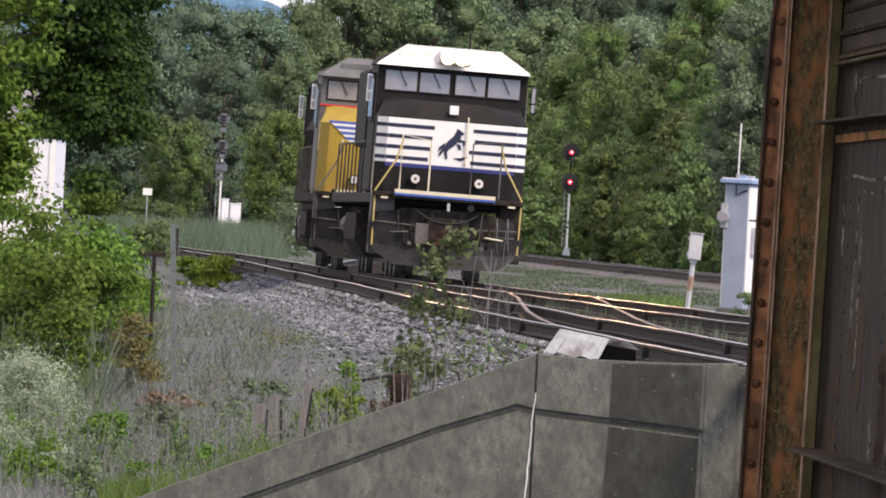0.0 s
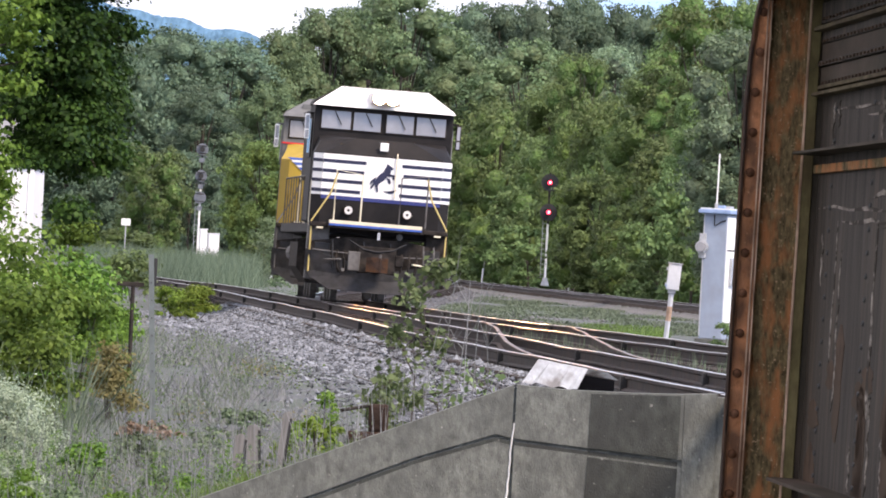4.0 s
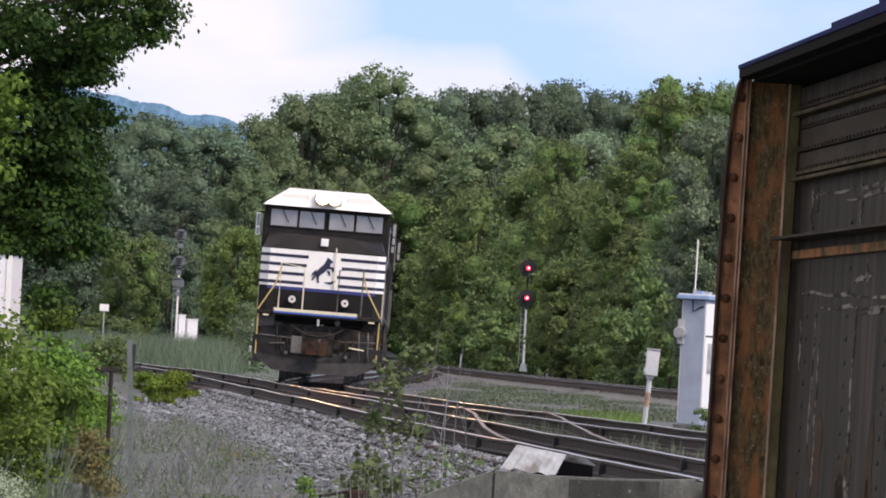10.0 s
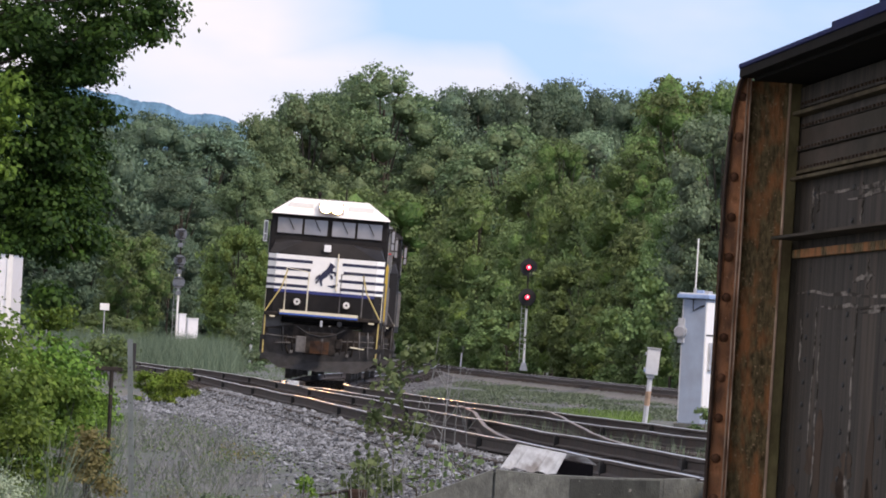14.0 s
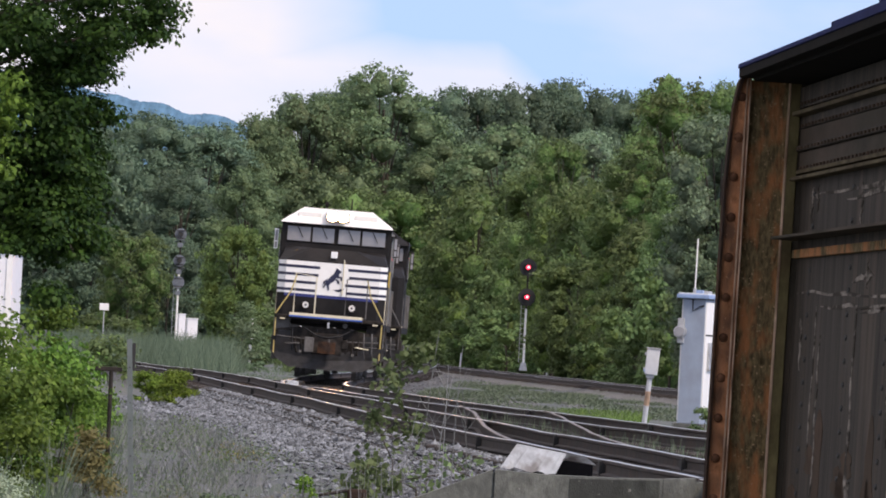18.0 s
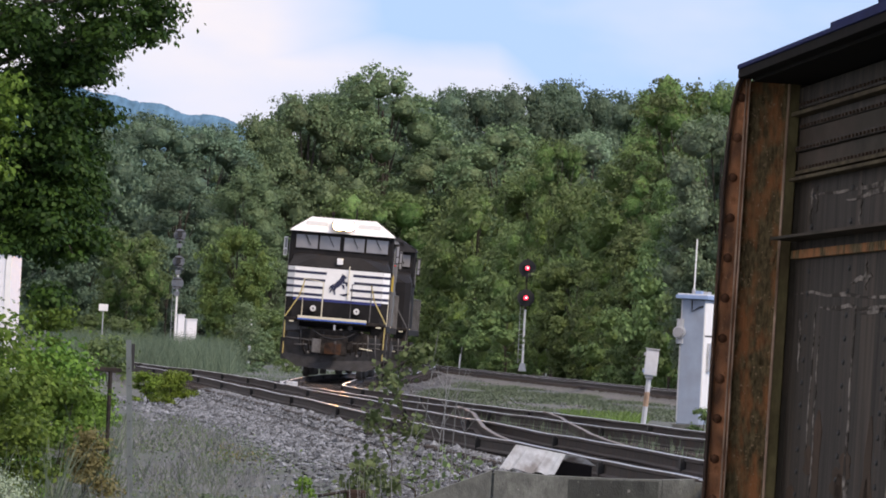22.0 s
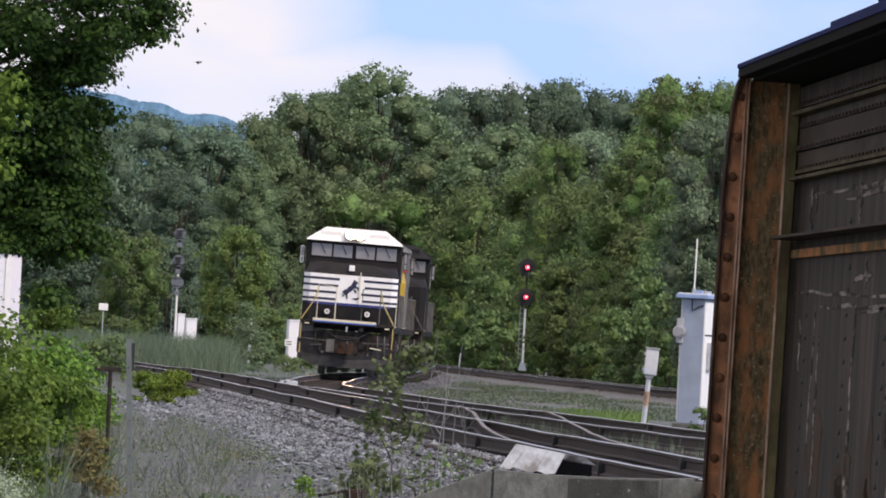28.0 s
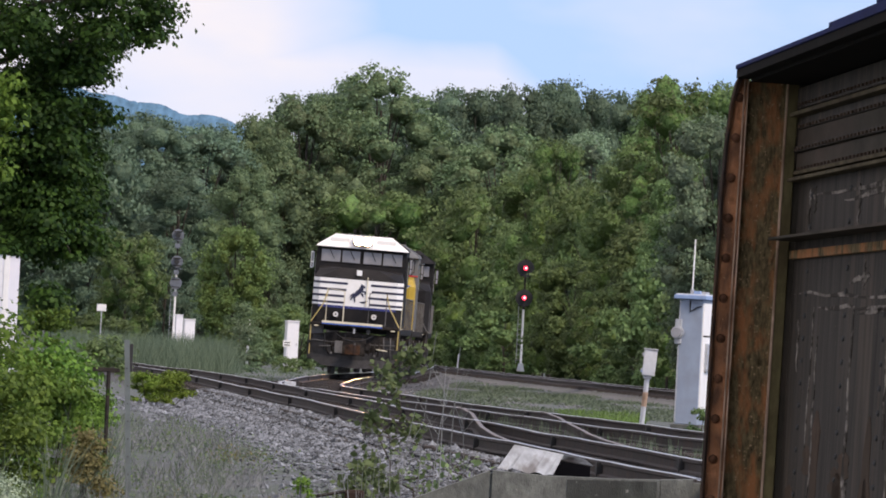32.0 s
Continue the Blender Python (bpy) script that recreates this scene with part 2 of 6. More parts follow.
M["grime"] = mat("grimy_black_steel", (0.022, 0.019, 0.017), 0.8, 0.0, var=0.5, scale=7, stain=(0.07, 0.056, 0.045), stain_amt=0.45, stain_scale=3.5, spec=0.12)
M["dust"] = mat("dusty_grey_steel", (0.12, 0.115, 0.11), 0.75, 0.0, var=0.3, scale=5, stain=(0.05, 0.043, 0.038), stain_amt=0.6, stain_scale=3.2, spec=0.2)
M["plough"] = mat("scraped_plough_steel", (0.076, 0.074, 0.074), 0.75, 0.0, var=0.3, scale=4, stain=(0.06, 0.05, 0.045), stain_amt=0.5, stain_scale=3.0, edge=(0.45, 0.75), spec=0.2)
M["scuff"] = mat("pale_scuffed_paint", (0.255, 0.228, 0.198), 0.85, var=0.5, scale=14, spec=0.03, stain=(0.045, 0.039, 0.032), stain_amt=1.0, stain_scale=11.0, edge=(0.40, 0.58), stretch=(1, .16, 1))
M["signal_grey"] = mat("weathered_grey_metal", (0.13, 0.145, 0.165), 0.75, var=0.3, scale=5)
M["white"] = mat("white_paint", (0.78, 0.77, 0.74), 0.45, var=0.06, scale=3)
# off-white stands in for glare on the lead's roof front and headlight housing
M["roofwhite"] = mat("glare_white", (0.72, 0.70, 0.66), 0.4, var=0.08, scale=2)
M["navy"] = mat("dark_blue_paint", (0.02, 0.022, 0.05), 0.4, var=0.1)
M["yellow"] = mat("yellow_paint", (0.38, 0.26, 0.04), 0.5, var=0.15, scale=3, stain=(0.26, 0.18, 0.06), stain_amt=0.5, spec=0.2)
M["railyellow"] = mat("yellow_handrail", (0.48, 0.37, 0.13), 0.5, var=0.1)
M["cabgrey"] = mat("grey_paint", (0.13, 0.132, 0.13), 0.6, var=0.18, scale=3, spec=0.2)
M["deepblue"] = mat("deep_blue_paint", (0.03, 0.04, 0.16), 0.45, var=0.1)
M["blue"] = mat("blue_paint", (0.05, 0.12, 0.42), 0.45, var=0.08)
M["red"] = mat("red_paint", (0.55, 0.03, 0.03), 0.5, var=0.08)
# grey base stands in for sky reflection on the panes
M["glass"] = mat("sheen_grey_glass", (0.25, 0.245, 0.25), 0.08, 0.0, var=0.15, scale=1.5, spec=0.8)
M["lens"] = mat("clear_lens", (0.8, 0.8, 0.78), 0.15, var=0.05, spec=0.8)
M["headlight"] = glow("lit_headlight", (1.0, 0.50, 0.17), 3000.0)
M["ditch"] = glow("ditch_lamp_glass", (0.62, 0.6, 0.57), 0.10)
M["signal_red"] = glow("lit_red_lens", (1.0, 0.04, 0.09), 1.6)
M["signal_core"] = glow("lit_red_core", (1.0, 0.42, 0.48), 4.0)
M["cabinet"] = mat("grey_blue_cabinet_paint", (0.26, 0.31, 0.38), 0.5, 0.0, var=0.14, scale=2, stain=(0.22, 0.24, 0.27), stain_amt=0.45, stain_scale=3)
M["cabinet_trim"] = mat("blue_grey_trim_paint", (0.24, 0.34, 0.52), 0.5, 0.0, var=0.15, scale=4)
M["galv"] = mat("galvanised_steel", (0.42, 0.43, 0.44), 0.5, 0.4, var=0.2, scale=6)
M["galv_light"] = mat("pale_grey_paint", (0.58, 0.6, 0.62), 0.5, 0.0, var=0.12, scale=5)
M["post"] = mat("grey_steel_post", (0.125, 0.145, 0.14), 0.7, 0.2, var=0.25, scale=4)
M["wood"] = mat("weathered_timber", (0.155, 0.15, 0.142), 0.9, var=0.4, scale=5, stretch=(4, 4, .4))
M["bark"] = mat("brown_grey_bark", (0.055, 0.045, 0.036), 0.95, var=0.4, scale=4, bump=0.6, bscale=12, stretch=(2, 2, .4))
M["siding"] = mat("white_siding", (0.74, 0.74, 0.76), 0.6, var=0.05)
M["shingle"] = mat("grey_shingles", (0.2, 0.2, 0.2), 0.9, var=0.25)
M["rust_dark"] = mat("dark_brown_rust", (0.037, 0.025, 0.020), 0.85, 0.0, var=0.5, scale=5, bump=0.4, bscale=40, stain=(0.125, 0.056, 0.025), stain_amt=0.6, stain_scale=3, spec=0.03)
M["rust_pale"] = mat("worn_pale_edge", (0.515, 0.361, 0.258), 0.75, 0.0, var=0.5, scale=5, stain=(0.155, 0.086, 0.052), stain_amt=0.8, stain_scale=4, stretch=(1, 1, .6), spec=0.03)
M["olive"] = mat("olive_lichen_steel", (0.150, 0.128, 0.062), 0.85, 0.0, var=0.5, scale=6, stain=(0.100, 0.070, 0.040), stain_amt=0.7, stain_scale=4, stretch=(1, 1, .5), spec=0.03)
M["straw_paint"] = mat("pale_cream_paint", (0.66, 0.6, 0.44), 0.5, var=0.1)
M["leaf_far"] = leafy("forest_leaves", (0.090, 0.138, 0.054), (0.160, 0.222, 0.088))
# extra blue in these leaves stands for haze over the far wood
M["leaf_blue"] = leafy("haze_tinted_leaves", (0.080, 0.130, 0.084), (0.146, 0.212, 0.134))
M["leaf_grey"] = leafy("grey_green_leaves", (0.092, 0.144, 0.070), (0.172, 0.242, 0.124))
M["leaf_warm"] = leafy("yellow_green_leaves", (0.092, 0.142, 0.046), (0.164, 0.230, 0.078))
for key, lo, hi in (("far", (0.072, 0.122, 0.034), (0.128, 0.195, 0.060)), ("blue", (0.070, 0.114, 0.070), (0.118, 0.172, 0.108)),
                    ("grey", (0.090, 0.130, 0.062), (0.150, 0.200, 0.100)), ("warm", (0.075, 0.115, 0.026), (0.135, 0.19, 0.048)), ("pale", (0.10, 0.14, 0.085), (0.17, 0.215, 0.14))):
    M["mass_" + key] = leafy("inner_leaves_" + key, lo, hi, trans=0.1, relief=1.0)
M["leaf_pale"] = leafy("silvery_leaves", (0.115, 0.172, 0.098), (0.200, 0.270, 0.165))
# leaf colour lowered to make the crown look backlit
M["leaf_tree"] = leafy("backlit_maple_leaves", (0.011, 0.028, 0.007), (0.046, 0.088, 0.016))
M["leaf_mid"] = leafy("light_tree_leaves", (0.055, 0.115, 0.018), (0.15, 0.255, 0.042))
M["leaf_bush"] = leafy("bright_bush_leaves", (0.046, 0.098, 0.016), (0.146, 0.238, 0.042))
M["leaf_lime"] = leafy("lime_weed_leaves", (0.080, 0.142, 0.018), (0.185, 0.270, 0.045))
M["leaf_flower"] = leafy("pale_flower_heads", (0.19, 0.245, 0.155), (0.35, 0.41, 0.295))
M["leaf_brown"] = leafy("dry_brown_leaves", (0.10, 0.088, 0.036), (0.195, 0.165, 0.072))
M["leaf_rust"] = leafy("rust_brown_litter", (0.15, 0.105, 0.075), (0.29, 0.205, 0.15))
M["grass"] = leafy("green_grass_blades", (0.072, 0.130, 0.028), (0.150, 0.240, 0.064))
M["reed"] = leafy("blue_green_reeds", (0.110, 0.170, 0.112), (0.195, 0.268, 0.178))
M["leaf_dull"] = leafy("dull_green_leaves", (0.075, 0.12, 0.065), (0.20, 0.265, 0.155))
M["leaf_sapling"] = leafy("sapling_leaves", (0.075, 0.118, 0.045), (0.185, 0.25, 0.11))
M["verge"] = leafy("grey_green_grass", (0.066, 0.086, 0.056), (0.118, 0.142, 0.090))
M["straw"] = leafy("dry_straw", (0.120, 0.126, 0.124), (0.270, 0.280, 0.275), trans=0.2)
M["grass_dull"] = leafy("faded_grass_blades", (0.07, 0.10, 0.062), (0.16, 0.19, 0.13))
# blue of distance haze mixed into the hill's own colour
M["hill"] = mat("haze_blue_hill", (0.085, 0.17, 0.245), 1.0, var=0.35, scale=0.3, spec=0.0, stretch=(1, 0.02, 1))


# ---- mesh tools ----
def obj(name, bm, material, parent=None, label=""):
    me = bpy.data.meshes.new(name)
    bm.to_mesh(me)
    bm.free()
    me.materials.append(material)
    ob = new(name, me)
    if parent is not None:
        ob.parent = parent
    if label:
        ob["label"] = label
    return ob


def part(name, bm, material, parent, label=""):
    return obj(name, bm, material, parent, label)


def empty(name, m=None):
    ob = new(name)
    ob.empty_display_size = 0.2
    if m is not None:
        ob.matrix_basis = m
    return ob


def box(x0, x1, y0, y1, z0, z1, bevel=0.0, bm=None, m=None):
    bm = bm or bmesh.new()
    vs = [bm.verts.new((x, y, z)) for z in (z0, z1) for y in (y0, y1) for x in (x0, x1)]
    fs = [(0, 2, 3, 1), (4, 5, 7, 6), (0, 1, 5, 4), (2, 6, 7, 3), (0, 4, 6, 2), (1, 3, 7, 5)]
    faces = [bm.faces.new([vs[i] for i in f]) for f in fs]
    if bevel:
        eds = {e for f in faces for e in f.edges}
        bmesh.ops.bevel(bm, geom=list(eds), offset=bevel, segments=2, profile=0.5, affect='EDGES')
    if m is not None:
        bmesh.ops.transform(bm, matrix=m, verts=bm.verts)
    return bm


def prism(pts, axis, a, b, bm=None):
    """A closed outline of 2D points pushed from a to b along axis x, y or z."""
    bm = bm or bmesh.new()
    put = {"x": lambda p, k: (k, p[0], p[1]), "y": lambda p, k: (p[0], k, p[1]), "z": lambda p, k: (p[0], p[1], k)}[axis]
    va = [bm.verts.new(put(p, a)) for p in pts]
    vb = [bm.verts.new(put(p, b)) for p in pts]
    n = len(pts)
    bm.faces.new(va)
    bm.faces.new(vb[::-1])
    for i in range(n):
        bm.faces.new((va[i], vb[i], vb[(i + 1) % n], va[(i + 1) % n]))
    bmesh.ops.recalc_face_normals(bm, faces=bm.faces)
    return bm


def tube(pts, r, seg=6, bm=None, r1=None):
    """A round bar through the points, tapering from r to r1."""
    bm = bm or bmesh.new()
    pts = [Vector(p) for p in pts]
    r1 = r if r1 is None else r1
    rings = []
    for i, p in enumerate(pts):
        d = (pts[min(i + 1, len(pts) - 1)] - pts[max(i - 1, 0)]).normalized()
        a = d.cross(Vector((0, 0, 1)) if abs(d.z) < 0.9 else Vector((1, 0, 0))).normalized()
        b = d.cross(a)
        rr = r + (r1 - r) * i / max(1, len(pts) - 1)
        rings.append([bm.verts.new(p + (a * math.cos(k * 2 * math.pi / seg) + b * math.sin(k * 2 * math.pi / seg)) * rr) for k in range(seg)])
    for u, v in zip(rings, rings[1:]):
        for k in range(seg):
            bm.faces.new((u[k], u[(k + 1) % seg], v[(k + 1) % seg], v[k]))
    bm.faces.new(rings[0][::-1])
    bm.faces.new(rings[-1])
    return bm


def disc(x, y, z, r, depth, axis="y", seg=16, bm=None):
    return tube([(x, y, z), (x, y + depth, z)] if axis == "y" else [(x, y, z), (x + depth, y, z)] if axis == "x" else [(x, y, z), (x, y, z + depth)], r, seg, bm)


def ring(x, y0, y1, z, r0, r1, seg=24):
    """A short open pipe along y with inner radius r0 and outer radius r1."""
    bm = bmesh.new()
    loops = [[bm.verts.new((x + r * math.cos(2 * math.pi * k / seg), y, z + r * math.sin(2 * math.pi * k / seg))) for k in range(seg)]
             for y, r in ((y0, r0), (y0, r1), (y1, r1), (y1, r0))]
    for a, b in zip(loops, loops[1:] + loops[:1]):
        for k in range(seg):
            bm.faces.new((a[k], a[(k + 1) % seg], b[(k + 1) % seg], b[k]))
    bmesh.ops.recalc_face_normals(bm, faces=bm.faces)
    return bm


ICO = bmesh.new()
bmesh.ops.create_icosphere(ICO, subdivisions=1, radius=1.0)
ICO_V = np.array([v.co[:] for v in ICO.verts])
ICO_F = np.array([[v.index for v in f.verts] for f in ICO.faces])
ICO.free()


def raw(name, verts, faces, material, parent=None):
    me = bpy.data.meshes.new(name)
    me.from_pydata(verts, [], faces)
    me.materials.append(material)
    ob = new(name, me)
    if parent is not None:
        ob.parent = parent
    return ob


def leaf_mesh(name, centres, size, rng, material, up=0.35, aspect=0.6, normals=None, stray=0.6):
    """Many small pointed leaves, two triangles each, as one mesh."""
    n = len(centres)
    c = np.asarray(centres, float)
    a = rng.normal(size=(n, 3))
    a /= np.linalg.norm(a, axis=1)[:, None]
    nr = rng.normal(size=(n, 3))
    if normals is not None:
        nr = nr * stray + normals * 1.1
    nr[:, 2] += up
    b = np.cross(nr, a)
    b /= np.linalg.norm(b, axis=1)[:, None] + 1e-9
    a = np.cross(b, nr)
    a /= np.linalg.norm(a, axis=1)[:, None] + 1e-9
    s = size * rng.uniform(0.6, 1.4, (n, 1))
    fold = nr / (np.linalg.norm(nr, axis=1)[:, None] + 1e-9) * s * 0.12
    v = np.empty((n, 4, 3))
    v[:, 0] = c - a * s * 0.5
    v[:, 1] = c + b * s * aspect * 0.5 + fold
    v[:, 2] = c + a * s * 0.5
    v[:, 3] = c - b * s * aspect * 0.5 + fold
    me = bpy.data.meshes.new(name)
    me.vertices.add(n * 4)
    me.vertices.foreach_set("co", v.ravel())
    me.loops.add(n * 4)
    me.loops.foreach_set("vertex_index", np.arange(n * 4))
    me.polygons.add(n)
    me.polygons.foreach_set("loop_start", np.arange(n) * 4)
    me.polygons.foreach_set("loop_total", np.full(n, 4))
    me.update()
    me.validate()
    me.materials.append(material)
    return me


def blades(name, base, height, rng, material, width=0.02, lean=0.25):
    """Upright thin blades or stalks as one mesh."""
    n = len(base)
    c = np.asarray(base, float)
    h = np.reshape(height, (-1, 1)) * rng.uniform(0.45, 1.25, (n, 1))
    ang = rng.uniform(0, math.pi, n)
    side = np.stack([np.cos(ang), np.sin(ang) * 0.4, np.zeros(n)], 1) * width * 0.5
    tip = rng.normal(size=(n, 3)) * lean * h
    tip[:, 2] = h[:, 0]
    v = np.empty((n, 4, 3))
    v[:, 0] = c - side
    v[:, 1] = c + side
    v[:, 2] = c + tip + side * 0.2
    v[:, 3] = c + tip - side * 0.2
    me = bpy.data.meshes.new(name)
    me.vertices.add(n * 4)
    me.vertices.foreach_set("co", v.ravel())
    me.loops.add(n * 4)
    me.loops.foreach_set("vertex_index", np.arange(n * 4))
    me.polygons.add(n)
    me.polygons.foreach_set("loop_start", np.arange(n) * 4)
    me.polygons.foreach_set("loop_total", np.full(n, 4))
    me.update()
    me.materials.append(material)
    return me


def smooth_line(knots):
    """A smooth curve through (y, value) knots, as a function of y."""
    ys = np.array([k[0] for k in knots], float)
    vs = np.array([k[1] for k in knots], float)
    sl = np.gradient(vs, ys)

    def at(y):
        i = int(np.clip(np.searchsorted(ys, y) - 1, 0, len(ys) - 2))
        h = ys[i + 1] - ys[i]
        t = (y - ys[i]) / h
        if t < 0:
            return vs[0] + sl[0] * (y - ys[0])
        if t > 1:
            return vs[-1] + sl[-1] * (y - ys[-1])
        return ((2 * t ** 3 - 3 * t * t + 1) * vs[i] + (t ** 3 - 2 * t * t + t) * h * sl[i]
                + (-2 * t ** 3 + 3 * t * t) * vs[i + 1] + (t ** 3 - t * t) * h * sl[i + 1])
    return at


# ---- plan of the tracks: centre line x and height z along y ----
near_x = smooth_line([(45, 6.15), (75, 4.7), (105, 3.21), (162, 0.41), (193, -0.95), (214, -1.90), (245, -3.38), (280, -4.92), (317, -6.6), (380, -10.3), (440, -14.0)])
near_z = smooth_line([(45, 0), (105, 0), (162, 0.0), (262, 0.03), (317, 0.03), (380, 0), (440, 0)])
main_x = smooth_line([(110, 7.4), (140, 5.6), (175, 3.3), (200, 1.6), (226, -0.70), (240, -1.46), (249, -2.01), (255, -2.33), (268, -2.82), (282, -3.02),
                      (300, -3.07), (317, -3.06), (347, -3.0), (378, -2.72), (423, -1.85), (470, -1.5), (520, -1.2), (600, -0.85), (660, -0.8), (700, -1.1), (760, -2.9)])
main_z = smooth_line([(110, 0), (175, 0.0), (233, 0.05), (300, 0.03), (378, 0), (600, 0)])
cross_x = smooth_line([(118, 2.58), (130, 1.97), (138, 1.70), (146, 1.58), (155, 1.51), (176, 1.45), (193, 1.40), (206, 1.22), (214, 0.9)])
cross_z = smooth_line([(118, 0.0), (160, 0.0), (220, 0.03)])
far_x = smooth_line([(330, 11.2), (400, 8.6), (480, 5.6), (600, 1.7), (740, -2.2), (790, -4.0)])
far_z = smooth_line([(330, 0), (900, 0)])


def ease(a, b, v):
    t = min(1.0, max(0.0, (v - a) / (b - a)))
    return t * t * (3 - 2 * t)


def bed_z(o):
    """Height of the ballast below the rail head, at a distance o from the centre line."""
    return float(np.interp(abs(o), [0, 0.8, 1.25, 1.45, 1.9, 2.5, 3.1], [-0.24, -0.225, -0.235, -0.33, -0.40, -0.55, -0.80]))


def ground_z(x, y):
    near = ease(-3.4, 0.9, x)
    bank = -0.42 - (1.2 - 1.12 * near) * (1 - ease(105, 152, y))
    right = -0.42
    k = ease(-0.6, 0.6, x - (near_x(max(y, 100)) - 1.9))
    z = bank * (1 - k) + right * k
    z -= 2.6 * (1 - ease(102.8, 103.3, y))
    z = z * ease(28, 45, y) + -0.55 * (1 - ease(28, 45, y))
    if y > 140:
        z += 0.06 * noise.noise(Vector((x * 0.35, y * 0.06, 0)))
    elif y > 104 and x < 0.5:
        z += 0.08 * noise.noise(Vector((x * 0.9, y * 0.2, 3)))
    if y > 760:
        z += (y - 760) * 0.012
    return z


# ---- ground: one sheet out to the horizon ----
def build_ground():
    ys = [-60, -20, 0, 20, 28, 34, 40, 46, 60, 80, 98, 102.7, 102.9, 103.1, 103.4, 104.5]
    ys += [106 + 2 * i for i in range(30)] + [168 + 6 * i for i in range(40)] + [410 + 20 * i for i in range(25)]
    ys += [950, 1050, 1200, 1500, 2000, 3000, 4800]
    xs = [-4000, -1500, -600, -250, -120, -70, -45, -32, -25, -20] + [-17 + 0.6 * i for i in range(61)] + [22, 26, 32, 45, 70, 120, 250, 600, 1500, 4000]
    verts = [(x, y, ground_z(x, y)) for y in ys for x in xs]
    w = len(xs)
    faces = [(j * w + i, j * w + i + 1, (j + 1) * w + i + 1, (j + 1) * w + i) for j in range(len(ys) - 1) for i in range(w - 1)]
    g = raw("ground", verts, faces, M["ground"])
    tagged(g, "dry grass and gravelly soil beside the tracks", "ground", kind="structure")


build_ground()


def hill(name, x0, x1, y, knots, label):
    at = smooth_line(knots)
    xs = np.concatenate([np.linspace(x0, -151, 30), np.linspace(-150, -40, 260), np.linspace(-39, x1, 24)])
    verts, faces = [], []
    for k, (dy, f) in enumerate([(-500, 0.0), (-250, 0.5), (0, 1.0), (400, 0.6)]):
        verts += [(float(x), y + dy, -2 + f * (max(2, at(x)) + 5 * noise.noise(Vector((x * 0.02, k, 0))) + 3 * noise.noise(Vector((x * 0.07, k, 9))) + (0.5 * abs(noise.noise(Vector((x * 0.32, k, 4)))) + 0.3 * noise.noise(Vector((x * 0.8, k, 6))) if k == 2 else 0))) for x in xs]
    n = len(xs)
    for k in range(3):
        faces += [(k * n + i, k * n + i + 1, (k + 1) * n + i + 1, (k + 1) * n + i) for i in range(n - 1)]
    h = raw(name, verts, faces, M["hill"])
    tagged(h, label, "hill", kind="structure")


hill("backdrop_hill", -500, 300, 4000, [(-500, 105), (-200, 100), (-150, 92), (-110, 86), (-75, 77), (-40, 70), (40, 50), (300, 30)], "distant wooded hill under the sky, coloured blue for haze")


# ---- tracks ----
RAIL_OUT = [(-0.07, -0.17), (0.07, -0.17), (0.07, -0.155), (0.012, -0.135), (0.012, -0.05), (0.036, -0.038), (0.036, -0.006), (-0.036, -0.006),
            (-0.036, -0.038), (-0.012, -0.05), (-0.012, -0.135), (-0.07, -0.155)]


def sweep(name, outline, line, material, parent=None):
    """The outline carried along (x, y, z) stations, across the direction of travel."""
    verts, faces = [], []
    n = len(outline)
    for x, y, z in line:
        verts += [(x + a, y, z + b) for a, b in outline]
    for i in range(len(line) - 1):
        for k in range(n):
            faces.append((i * n + k, i * n + (k + 1) % n, (i + 1) * n + (k + 1) % n, (i + 1) * n + k))
    faces.append(tuple(range(n))[::-1])
    faces.append(tuple(range((len(line) - 1) * n, len(line) * n)))
    return raw(name, verts, faces, material, parent)


def wave(y, k):
    return 0.022 * noise.noise(Vector((y * 0.055, k * 7.3, 1.5))) + 0.012 * noise.noise(Vector((y * 0.16, k * 3.1, 4.0)))


